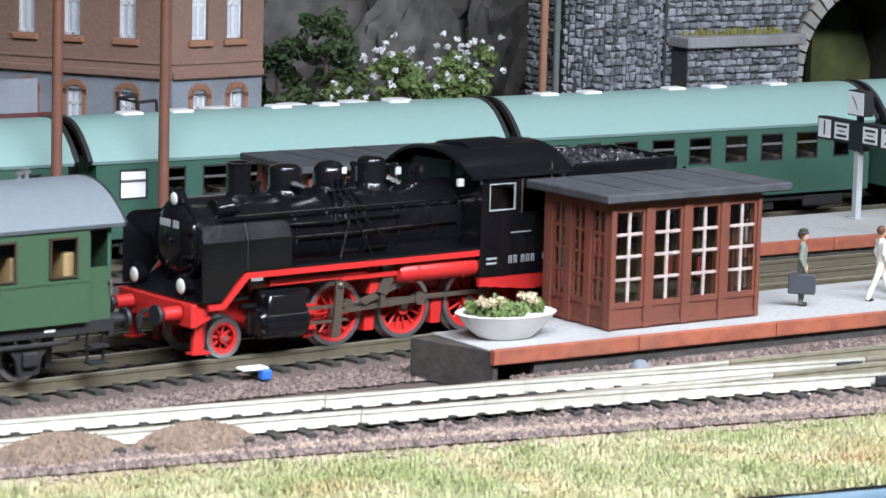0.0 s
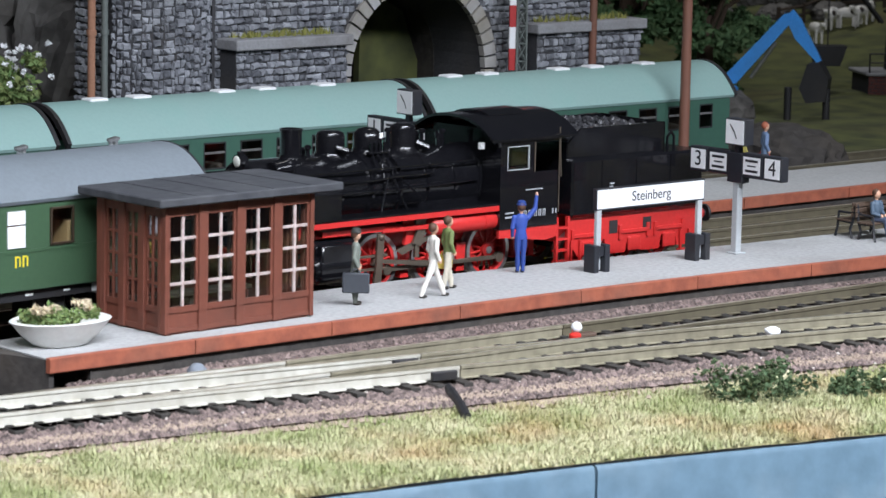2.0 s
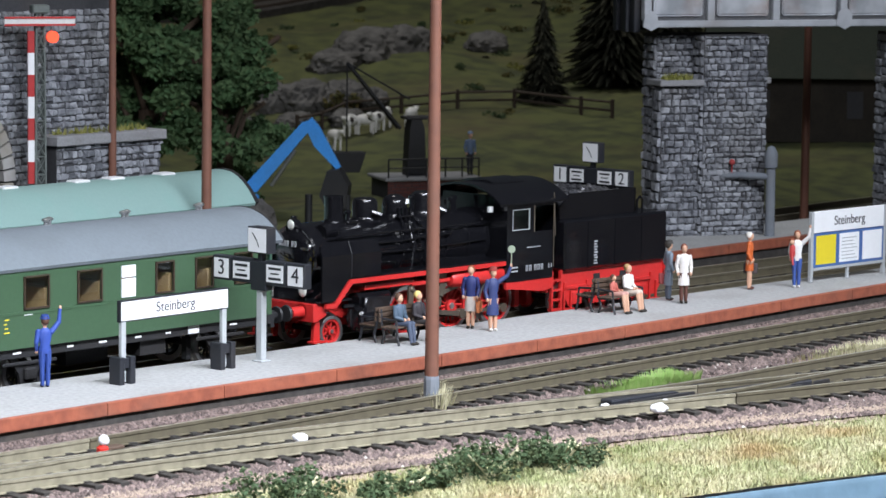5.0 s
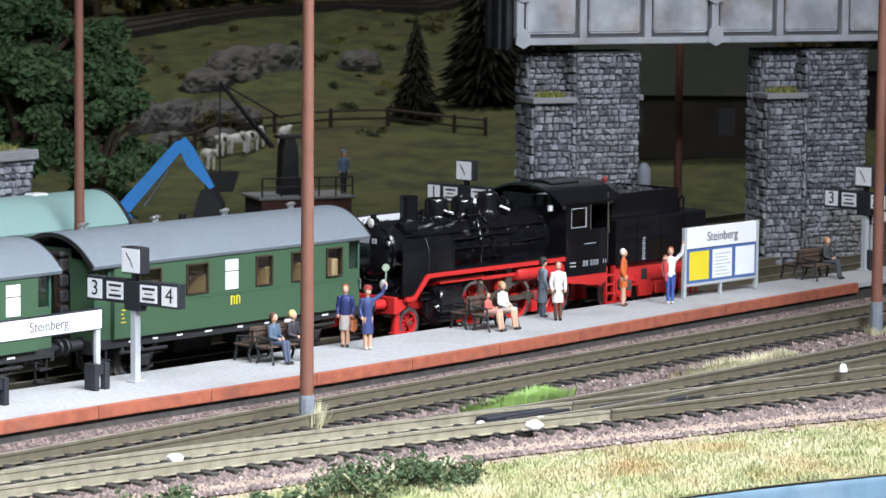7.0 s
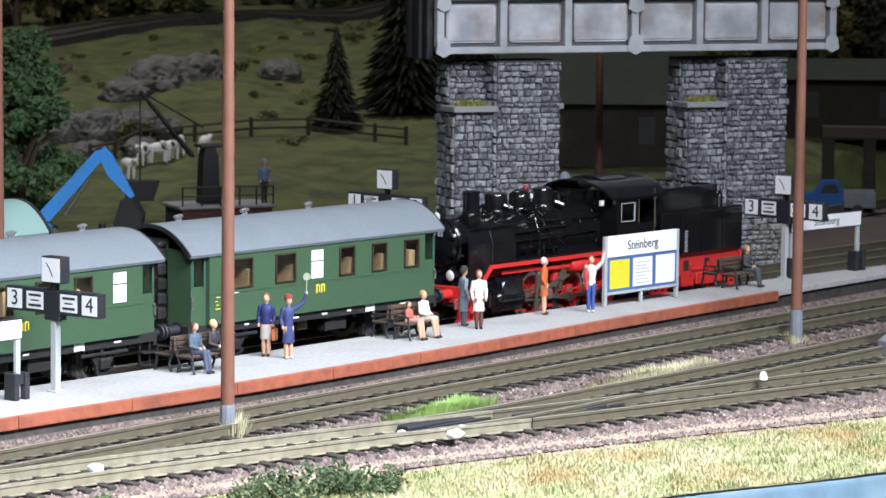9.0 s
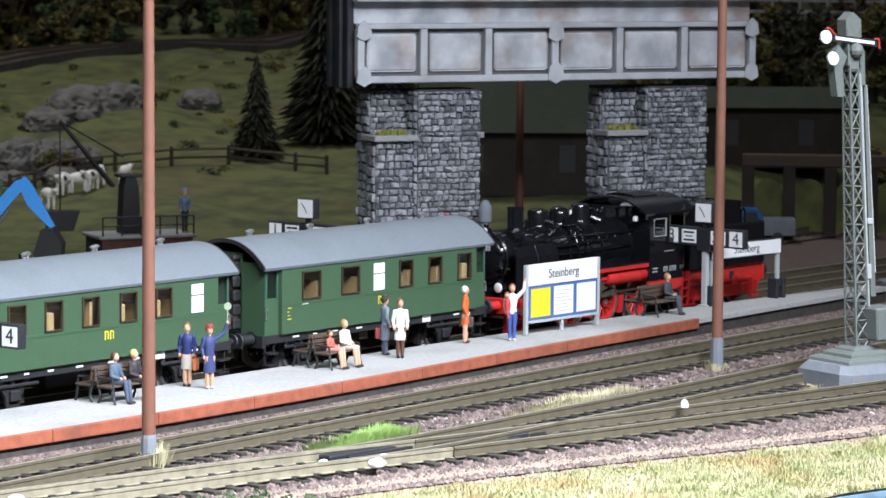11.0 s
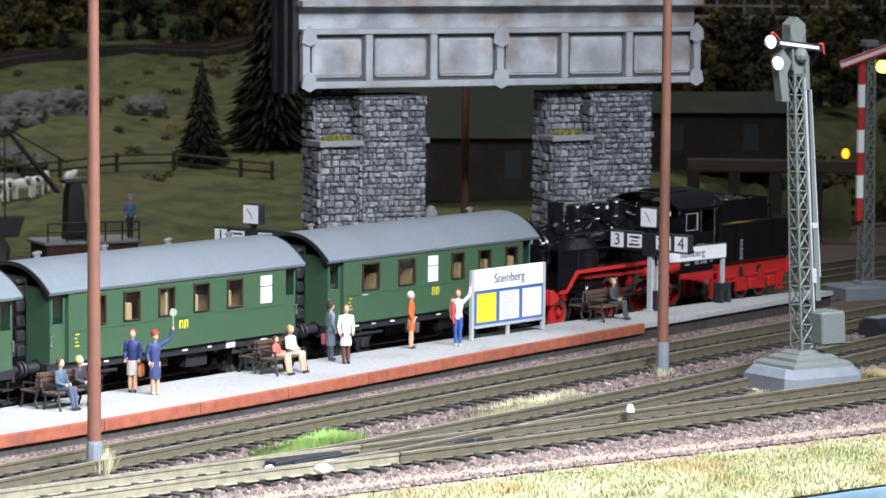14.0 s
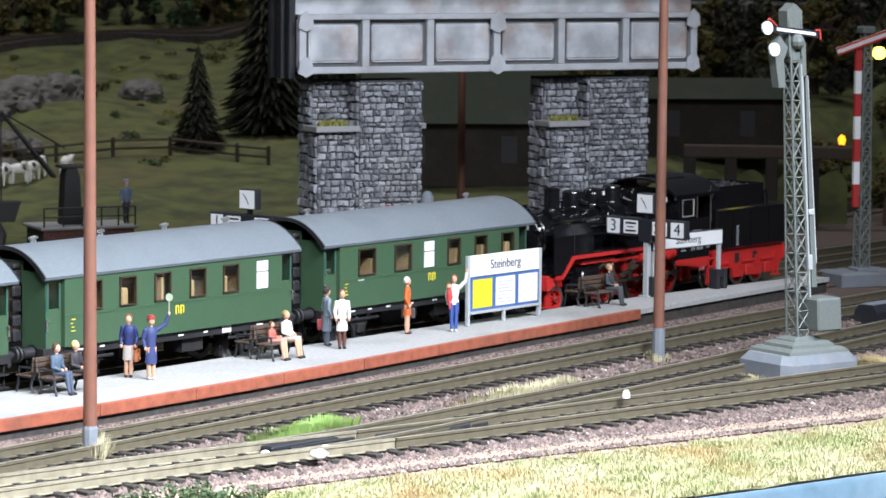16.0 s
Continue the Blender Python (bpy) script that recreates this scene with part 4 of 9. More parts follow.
    for y in (-10, 10):
        buffer(t, 173.31, y, 12.2, 1, M_RED)
        bm = B()
        lathe(bm, (0, y * 0.95, 30.2), [(0.6, 172.42), (1.8, 172.78), (2.0, 174.22), (1.6, 174.75)], 14, 0, "x")
        tube(bm, (173.14, y * .95, 32.2), (173.14, y * .95, 24.5), 0.5, seg=6)
        part("rear_lamp", bm, M_BLACK, t)
    bm = B()
    for k in range(9):
        box(bm, 134.58 + 0.15 * (k % 3), 136.55 - 0.4 * (k % 2), -16.56, -16.42, 17.2 + k * 0.9, 17.7 + k * 0.9)
        box(bm, 134.58 + 0.15 * (k % 3), 136.55 - 0.4 * (k % 2), 16.42, 16.56, 17.2 + k * 0.9, 17.7 + k * 0.9)
    part("data_bars", bm, M_GREY_INK, body, "block of pale data lines", smooth=False)
    bm = B()
    lathe(bm, (165.34, 0, 32.2), [(3.0, 0), (3.0, 1.2), (2.0, 1.8), (0.5, 2.0)], 16)
    wire(bm, [(161.3, -12, 32), (161.3, -12, 36), (162.74, -12, 37.4), (163.99, -12, 36), (163.99, -12, 32)], 0.4)
    part("water_filler", bm, M_BLACK, t)
    for x in (128.13, 146.51, 160.41):
        wheelset(t, TENDERW, x, 5.6, 0, "tender_wheel")
    return t


# ---- coaches ----
def wall_with_holes(bm, x0, x1, y0, y1, z0, z1, holes, mi=0):
    """A side wall with rectangular holes (xa, xb, za, zb), all in one row."""
    holes = sorted(holes)
    za, zb = min(h[2] for h in holes), max(h[3] for h in holes)
    box(bm, x0, x1, y0, y1, z0, za, 0, mi)
    box(bm, x0, x1, y0, y1, zb, z1, 0, mi)
    x = x0
    for xa, xb, a, b in holes:
        if xa > x:
            box(bm, x, xa, y0, y1, za, zb, 0, mi)
        if a > za:
            box(bm, xa, xb, y0, y1, za, a, 0, mi)
        if b < zb:
            box(bm, xa, xb, y0, y1, b, zb, 0, mi)
        x = xb
    if x < x1:
        box(bm, x, x1, y0, y1, za, zb, 0, mi)


def coach(windows, toilet, mark, label):
    """Two-axle coach with recessed end doors; x = 0 is its middle, z = 0 the rail head."""
    t = thing("passenger_coach", label=label, category="coach", group="moving green coaches")
    HW = 16.5
    bm = B()
    holes = [(c - w / 2, c + w / 2, 24.2, 33.4) for c, w in windows] + [(toilet - 2.8, toilet + 2.8, 24.2, 33.4)]
    for y0, y1 in ((-HW, -HW + 0.8), (HW - 0.8, HW)):
        wall_with_holes(bm, -51, 51, y0, y1, 13.6, 36.4, holes)
    box(bm, -51, -50.2, -HW + 0.8, HW - 0.8, 13.6, 36.4)
    box(bm, 50.2, 51, -HW + 0.8, HW - 0.8, 13.6, 36.4)
    body = part("body", bm, M_GREEN, t, smooth=False)
    bm = B()
    for s in (-1, 1):
        box(bm, -51.2, 51.2, s * HW - 0.2, s * HW + 0.2, 22.9, 23.7)
        box(bm, -51.2, 51.2, s * HW - 0.2, s * HW + 0.2, 35.6, 36.2)
    part("belt_rail", bm, M_GREEN, body, smooth=False)
    bm = B()
    box(bm, -50, 50, -HW + 0.8, HW - 0.8, 15.4, 16.2)
    for c in (-44, -26, -6, 5, 21, 36.5):
        box(bm, c - 0.5, c + 0.5, -HW + 0.9, 2.8, 16.2, 31.5)
    for c in (-41, -30, -22, -10, 9, 17.5, 25, 33, 40, 47):
        box(bm, c - 1.5, c + 1.5, -14.6, 2.8, 16.2, 29.4, 0.4)
    part("seating", bm, M_CREAM, t, "cream and tan seating", smooth=False)
    bm = B()
    box(bm, -50, 50, 3.0, 3.6, 16.2, 36.0)
    box(bm, -50, 50, -HW + 0.8, HW - 0.8, 35.2, 35.7)
    for c in (-44, -26, -6, 5, 21, 36.5):
        box(bm, c + 0.5, c + 1.2, -HW + 1.2, 3.0, 24.0, 34.5)
    part("inner_wall", bm, M_BENCHWOOD, t, "dark brown inner partition", smooth=False)
    # vestibules with inset doors
    for e in (-1, 1):
        a, b = (51, 57.8) if e > 0 else (-57.8, -51)
        bm = B()
        for s in (-1, 1):
            y0, y1 = (-14.9, -14.3) if s < 0 else (14.3, 14.9)
            wall_with_holes(bm, a, b, y0, y1, 13.6, 36.4, [((a + b) / 2 - 2.6, (a + b) / 2 + 2.6, 25.6, 34.2)])
        x0 = 57.2 if e > 0 else -57.8
        box(bm, x0, x0 + 0.6, -14.3, -5, 13.6, 37)
        box(bm, x0, x0 + 0.6, 5, 14.3, 13.6, 37)
        box(bm, x0, x0 + 0.6, -5, 5, 33, 40)
        v = part("vestibule", bm, M_GREEN, t, smooth=False)
        bm = B()
        for s in (-1, 1):
            m = (a + b) / 2
            for xx in (m - 2.9, m + 2.3):
                box(bm, xx, xx + 0.6, s * 15.0 - 0.2, s * 15.0 + 0.2, 25.2, 34.6)
            box(bm, m - 2.9, m + 2.9, s * 15.0 - 0.2, s * 15.0 + 0.2, 34.2, 34.8)
            box(bm, m - 3.4, m - 3.1, s * 14.95 - 0.12, s * 14.95 + 0.12, 14, 35)
        part("door_frame", bm, M_DGREEN, v, smooth=False)
        for s in (-1, 1):
            g = B()
            box(g, m - 2.7, m + 2.7, s * 14.6 - 0.08, s * 14.6 + 0.08, 25.5, 34.3)
            part("door_pane", g, M_GLASS, v, smooth=False).visible_shadow = False
        g = B()
        box(g, a + 0.7, b - 0.7, 2.0, 2.6, 14.2, 34.8)
        part("lobby_wall", g, M_BENCHWOOD, v, "brown wall inside the lobby", smooth=False)
        bm = B()
        for s in (-1, 1):
            m = (a + b) / 2
            wire(bm, [(m + 3.2 * e, s * 15.4, 19.0), (m + 3.2 * e, s * 15.4, 22.2), (m + 2.4 * e, s * 15.4, 22.2)], 0.32)
        part("door_handle", bm, M_STEEL, v, "bright door handle")
        bm = B()
        x0 = 58.0 if e > 0 else -58.0
        for y in (-4.4, 4.4):
            for k in range(5):
                box(bm, min(x0, x0 + e * 3.6), max(x0, x0 + e * 3.6), y - 0.9 + 0.0, y + 0.9, 15 + k * 4.6, 18.8 + k * 4.6, 0.6)
        box(bm, min(x0, x0 + e * 3.6), max(x0, x0 + e * 3.6), -5.3, 5.3, 37.6, 39.4, 0.6)
        part("gangway", bm, M_FRAME, t, "black folding gangway bellows", smooth=False)
        bm = B()
        for s in (-1, 1):
            for z in (3.4, 7.4):
                box(bm, a + 1.0, b - 1.0, s * 14.6 - 1.6, s * 14.6 + 1.6, z, z + 0.5)
            for xx in (a + 1.0, b - 1.5):
                box(bm, xx, xx + 0.5, s * 14.0 - 0.3, s * 14.0 + 0.3, 3.4, 13)
        part("steps", bm, M_FRAME, t, smooth=False)
    # roof
    bm = B()
    arc = [(y, 35.8 + 8.6 * (1 - (abs(y) / 17.4) ** 2.2)) for y in np.linspace(-17.4, 17.4, 27)]
    prism(bm, arc + [(y * 0.975, z - 0.9) for y, z in arc[::-1]], -60, 60, "x")
    roof = part("roof", bm, M_ROOF, t)
    bm = B()
    prism(bm, [(y * 1.004, z + 0.12) for y, z in arc] + [(y * 0.965, z - 1.1) for y, z in arc[::-1]], -60.5, -59.9, "x")
    part("roof_rim", bm, M_FRAME, roof, "dark roof end rim")
    bm = B()
    prism(bm, [(y * 1.004, z + 0.12) for y, z in arc] + [(y * 0.965, z - 1.1) for y, z in arc[::-1]], 59.9, 60.5, "x")
    part("roof_rim", bm, M_FRAME, roof, "dark roof end rim")
    for x in (-44, -14, 16, 46):
        bm = B()
        for dy in (-1.6, 1.6):
            lathe(bm, (x + dy * 0.9, 4.0 + dy * 0.5, 43.8), [(0.6, 0), (0.6, 1.2), (1.15, 1.4), (1.15, 2.0), (0.5, 2.3)], 10)
        part("roof_vent", bm, M_STEEL, roof, "small bright metal roof vent")
    # windows
    for s in (-1, 1):
        for c, w in windows:
            f = B()
            y0, y1 = s * HW - 0.55, s * HW + 0.12
            for xa, xb, za, zb in ((c - w / 2, c + w / 2, 24.2, 24.6), (c - w / 2, c + w / 2, 33.0, 33.4), (c - w / 2, c - w / 2 + 0.42, 24.2, 33.4), (c + w / 2 - 0.42, c + w / 2, 24.2, 33.4)):
                box(f, xa, xb, min(y0, y1), max(y0, y1), za, zb)
            fr = part("window", f, M_BROWNWOOD, body, "brown-framed window", smooth=False)
            g = B()
            box(g, c - w / 2 + 0.4, c + w / 2 - 0.4, s * (HW - 0.4) - 0.08, s * (HW - 0.4) + 0.08, 24.5, 33.1)
            pane = part("pane", g, M_GLASS, body, smooth=False)
            pane.visible_shadow = False
        f = B()
        box(f, toilet - 2.7, toilet + 2.7, s * HW - 0.3, s * HW + 0.05, 24.3, 29.6)
        box(f, toilet - 2.7, toilet + 2.7, s * HW - 0.3, s * HW + 0.05, 30.0, 33.3)
        part("frosted_window", f, M_SIGNWHITE, body, "white frosted window", smooth=False)
    # underframe
    bm = B()
    for s in (-1, 1):
        box(bm, -57.4, 57.4, s * 14.6 - 0.5, s * 14.6 + 0.5, 10.8, 13.6)
    box(bm, -57.4, 57.4, -14, 14, 12.4, 13.6)
    box(bm, -58.8, -57.4, -15, 15, 9.6, 13.6)
    box(bm, 57.4, 58.8, -15, 15, 9.6, 13.6)
    box(bm, -18, -2, -8, 8, 5.4, 12)
    box(bm, 6, 16, -13, -5, 6.2, 12)
    tube(bm, (-12, 9, 8), (8, 9, 8), 2.8, seg=12)
    part("underframe", bm, M_FRAME, t, smooth=False)
    for x in (-37, 37):
        for s in (-1, 1):
            bm = B()
            prism(bm, [(x - 8.5, 12.4), (x - 3.4, 6.0), (x - 2.6, 2.2), (x + 2.6, 2.2), (x + 3.4, 6.0), (x + 8.5, 12.4), (x + 6.5, 12.4), (x + 2, 8), (x - 2, 8), (x - 6.5, 12.4)], s * 12.6, s * 13.6)
            box(bm, x - 2, x + 2, min(s * 13.4, s * 15), max(s * 13.4, s * 15), 4.2, 7.6, 0.4)
            box(bm, x - 10, x + 10, min(s * 13.6, s * 14.6), max(s * 13.6, s * 14.6), 8.4, 9.5, 0.3)
            part("axle_guard", bm, M_FRAME, t, smooth=False)
            bm = B()
            for dx in (-8.0, 8.0):
                box(bm, x + dx - 0.9, x + dx + 0.9, min(s * 9.2, s * 7.2), max(s * 9.2, s * 7.2), 2.4, 9)
            part("brake_shoe", bm, M_FRAME, t, smooth=False)
        wheelset(t, COACHW, x, 5.7, 0, "coach_wheel")
    for e in (-1, 1):
        for y in (-10, 10):
            buffer(t, e * 58.8, y, 12.2, e, M_FRAME)
        bm = B()
        wire(bm, [(e * 58.8, 0, 11.5), (e * 63, 0, 11.5)], 0.9)
        wire(bm, [(e * 59, 4, 11), (e * 62, 4, 8), (e * 61, 4, 5)], 0.5)
        part("coupling", bm, M_FRAME, t)
    # lettering as plain bars
    for s in (-1, 1):
        bm = B()
        yy = s * (HW + 0.06)
        for k in (0, 1):
            x = mark + k * 2.3
            box(bm, x - 1.9, x - 1.4, yy - 0.05, yy + 0.05, 19.4, 22.2)
            box(bm, x - 1.4, x - 0.6, yy - 0.05, yy + 0.05, 21.8, 22.2)
            box(bm, x - 0.6, x - 0.2, yy - 0.05, yy + 0.05, 19.6, 22.0)
        for k in range(4):
            box(bm, -48.4 + 0.3 * (k % 2), -46.4 - 0.5 * (k % 3), yy - 0.05, yy + 0.05, 18.2 + k * 1.2, 18.5 + k * 1.2)
        part("yellow_bars", bm, M_YELLOW, body, "small yellow lettering marks", smooth=False)
        bm = B()
        yy = s * 15.16
        for x, w in ((-44, 3), (-34, 2), (-24, 2.4), (-12, 3), (2, 2.4), (14, 2), (40, 3)):
            box(bm, x, x + w, yy - 0.05, yy + 0.05, 11.9, 12.5)
        box(bm, 23, 27.4, yy - 0.05, yy + 0.05, 11.0, 13.2)
        box(bm, -41, -38, s * (HW + .06) - 0.05, s * (HW + .06) + 0.05, 22.6, 23.3)
        part("white_bars", bm, M_WHITE, body, "small white data marks", smooth=False)
    return t


ENGINE, TENDER = locomotive(), tender()
COACH_A = coach([(-36.6, 9.4), (-16.8, 9.4), (12.2, 7.4), (28.0, 7.4), (44.0, 7.4)], -2.0, -0.4, "green two-axle coach with grey roof, next to engine")
COACH_B = coach([(-38.5, 7.6), (-23, 7.6), (-7, 7.6), (9.5, 7.6), (25.5, 7.6)], 41.0, 1.0, "green two-axle coach with grey roof, in mid-train")
COACH_C = coach([(-36.6, 9.4), (-16.8, 9.4), (12.2, 7.4), (28.0, 7.4), (44.0, 7.4)], -2.0, -0.4, "green two-axle coach with grey roof, at train's end")
# the couplings close up as the train slows: distance behind the engine's front at the start and at the end
COACHES = [(COACH_A, -71.0, -63.2), (COACH_B, -207.0, -195.0), (COACH_C, -343.0, -327.0)]


# ---- things on the platform ----
def shed():
    """Glazed waiting shed: brown posts and rails, small panes, flat tarred roof."""
    t = thing("waiting_shed", 39.5, 9.0, 10, 2.5, "red-brown glazed waiting shed with flat grey roof", "shed")
    LX, LY, H = 47.5, 27.0, 32.0
    def side(n, length, m):
        """One side of n bays, drawn along +x with the outside towards -y, set by m."""
        bay = length / n
        for k in range(n + 1):
            x = k * bay
            a, b = (max(x - 1.25, 0.012), min(x + 1.25, length - 0.012))
            bm = B()
            box(bm, a, b, 0, 1.9, 0.3, H - 0.4, 0.15)
            part("post", bm, M_SHED, t, smooth=False).matrix_basis = m
        for k in range(n):
            a, b = k * bay + 1.25, (k + 1) * bay - 1.25
            bm = B()
            box(bm, a, b, 0.45, 1.4, 0.6, 1.8)
            box(bm, a, b, 0.45, 1.4, 5.4, 6.8)
            box(bm, a, b, 0.8, 1.2, 1.8, 5.4)
            part("wall_panel", bm, M_SHED, t, smooth=False).matrix_basis = m
            bm = B()
            box(bm, a, b, 0.45, 1.4, H - 3.2, H - 0.6)
            part("head_rail", bm, M_SHED, t, smooth=False).matrix_basis = m
        for k in range(n):
            a, b = k * bay + 1.25, (k + 1) * bay - 1.25
            f = B()
            mid = (a + b) / 2
            box(f, a, a + 0.7, 0.6, 1.3, 6.8, H - 3.2, 0)
            box(f, b - 0.7, b, 0.6, 1.3, 6.8, H - 3.2, 0)
            w = part("window_frame", f, M_SHED, t, smooth=False)
            w.matrix_basis = m
            f = B()
            box(f, mid - 0.42, mid + 0.42, 0.55, 1.1, 6.8, H - 3.2, 0.08)
            for z in (12.4, 18.0, 23.4):
                box(f, a + 0.7, mid - 0.42, 0.6, 1.05, z - 0.35, z + 0.35)
                box(f, mid + 0.42, b - 0.7, 0.6, 1.05, z - 0.35, z + 0.35)
            bar = part("glazing_bar", f, M_GLAZEBAR if n == 4 else M_SHED, w, "pale crossed glazing bars, brightened for painted reflections" if n == 4 else "", smooth=False)
            g = B()
            box(g, a + 0.7, b - 0.7, 0.85, 0.95, 6.8, H - 3.2)
            pane = part("pane", g, M_GLASS, w, smooth=False)
            pane.visible_shadow = False
    side(4, LX, pose(0, 0, 0))
    side(4, LX, pose(LX * MM, LY * MM, 0, 0, 0, 180))
    side(3, LY - 3.8, pose(0, (LY - 1.9) * MM, 0, 0, 0, -90))
    side(3, LY - 3.8, pose(LX * MM, 1.9 * MM, 0, 0, 0, 90))
    bm = B()
    box(bm, 1, LX - 1, 1, LY - 1, 0, 0.6)
    part("floor", bm, M_SHED, t, smooth=False)
    bm = B()
    box(bm, 6, LX - 4, LY - 8, LY - 3, 5.0, 6.2, 0.2)
    for x in (8, 24, 40):
        box(bm, x, x + 1.5, LY - 7, LY - 4, 0.6, 5.0)
    part("inner_bench", bm, M_DARKWOOD, t, smooth=False)
    bm = B()
    vs = box(bm, -3.4, LX + 7.5, -2.4, LY + 3.4, H - 0.4, H + 1.7, 0.3)
    for x in (8.5, 20.4, 32.3, 44.2):
        box(bm, x - 0.12, x + 0.12, -2.2, LY + 3.2, H + 1.7, H + 1.85)
    part("roof", bm, M_TARROOF, t, "flat weathered tarred roof", smooth=False)
    return t


SHED = shed()
FAR_SHED = tagged(copy_thing(SHED, pose(0.0135, 0.1075, 0.010)), "second brown waiting shed on the far platform")
FAR_SHED.scale = (1.0, 1.0, 0.88)


def leaves(bm, centre, radius, count, size, rnd, squash=1.0, mi=0, lift=0.0):
    """Small folded leaves scattered through a lumpy volume."""
    for _ in range(count):
        while True:
            p = Vector((rnd.uniform(-1, 1), rnd.uniform(-1, 1), rnd.uniform(-1, 1)))
            if 0.35 < p.length < 1:
                break
        p *= 0.75 + 0.35 * noise.noise(p * 2.3 + Vector(centre) * 0.05)
        c = Vector(centre) + Vector((p.x * radius, p.y * radius, p.z * radius * squash + lift))
        q = Euler((rnd.uniform(0, 6.3), rnd.uniform(0, 6.3), rnd.uniform(0, 6.3))).to_matrix()
        s = size * rnd.uniform(0.6, 1.3)
        v = [bm.verts.new(c + q @ Vector(k) * s) for k in ((0, -1, 0), (0.55, 0, 0.2), (0, 1, 0), (-0.55, 0, 0.2))]
        for f in (bm.faces.new((v[0], v[1], v[2])), bm.faces.new((v[0], v[2], v[3]))):
            f.material_index = mi


def planter():
    t = thing("planter", 13.0, 14.5, 10, 0, "white oval flower bowl with green plants", "planter")
    bm = B()
    lathe(bm, (0, 0, 0), [(6.0, 0), (7.2, 0.4), (10.4, 3.0), (12.6, 5.6), (13.2, 6.2), (12.6, 6.4), (11.4, 5.6), (0.5, 5.4)], 32)
    bmesh.ops.scale(bm, vec=(1.0, 0.72, 1.0), verts=bm.verts)
    part("bowl", bm, M_BOWL, t)
    rnd = random.Random(7)
    bm = B()
    for k in range(14):
        x, y = rnd.uniform(-9, 9), rnd.uniform(-5, 5)
        leaves(bm, (x, y, 7.0), rnd.uniform(2.4, 3.4), 90, 0.7, rnd, 0.9, 0)
    tagged(part("foliage", bm, M_LEAFY, t, "green leafy plants"), kind="stuff")
    bm = B()
    for k in range(8):
        x, y = rnd.uniform(-9, 9), rnd.uniform(-5, 5)
        leaves(bm, (x, y, 9.2), 2.0, 40, 0.6, rnd, 0.7, 0)
    tagged(part("flowers", bm, M_BLOOM, t, "pale flower heads"), kind="stuff")
    return t


planter()


def station_sign(x, y, rz, label, top=23.0):
    t = thing("station_sign", x, y, 10, rz, label, "sign", "platform name signs")
    for dx in (-19.5, 19.5):
        bm = B()
        box(bm, dx - 0.9, dx + 0.9, -0.6, 0.6, 0.5, top - 5.6, 0.15)
        p = part("post", bm, M_GREYMETAL, t, smooth=False)
        bm = B()
        box(bm, dx - 3.0, dx - 1.1, -2.2, 2.2, 0, 7.6, 0.2)
        box(bm, dx + 1.1, dx + 3.0, -2.2, 2.2, 0, 7.6, 0.2)
        box(bm, dx - 1.1, dx + 1.1, -1.6, 1.6, 4.4, 7.2, 0.1)
        part("bin", bm, M_DARKBOX, t, "black box at the foot of the post", smooth=False)
    bm = B()
    box(bm, -21, 21, -0.7, 0.7, top - 6.0, top, 0.12)
    b = part("board", bm, M_DARKBOX, t, smooth=False)
    for s in (-1, 1):
        bm = B()
        box(bm, -20.6, 20.6, s * 0.75 - 0.05, s * 0.75 + 0.05, top - 5.6, top - 0.4)
        part("face", bm, M_SIGNWHITE, b, "white sign face", smooth=False)
        letters("lettering", "Steinberg", 4.0, M_INK, b, pose(0, s * 0.84 * MM, (top - 3.0) * MM, 90, 0, 0 if s < 0 else 180), "dark place name")
    return t


station_sign(216.0, 23.7, 0, "white station name sign on two grey posts")
station_sign(657, 14.5, -8, "white station name sign at the platform end")
station_sign(492.0, 137.0, 0, "white station name sign on far platform")


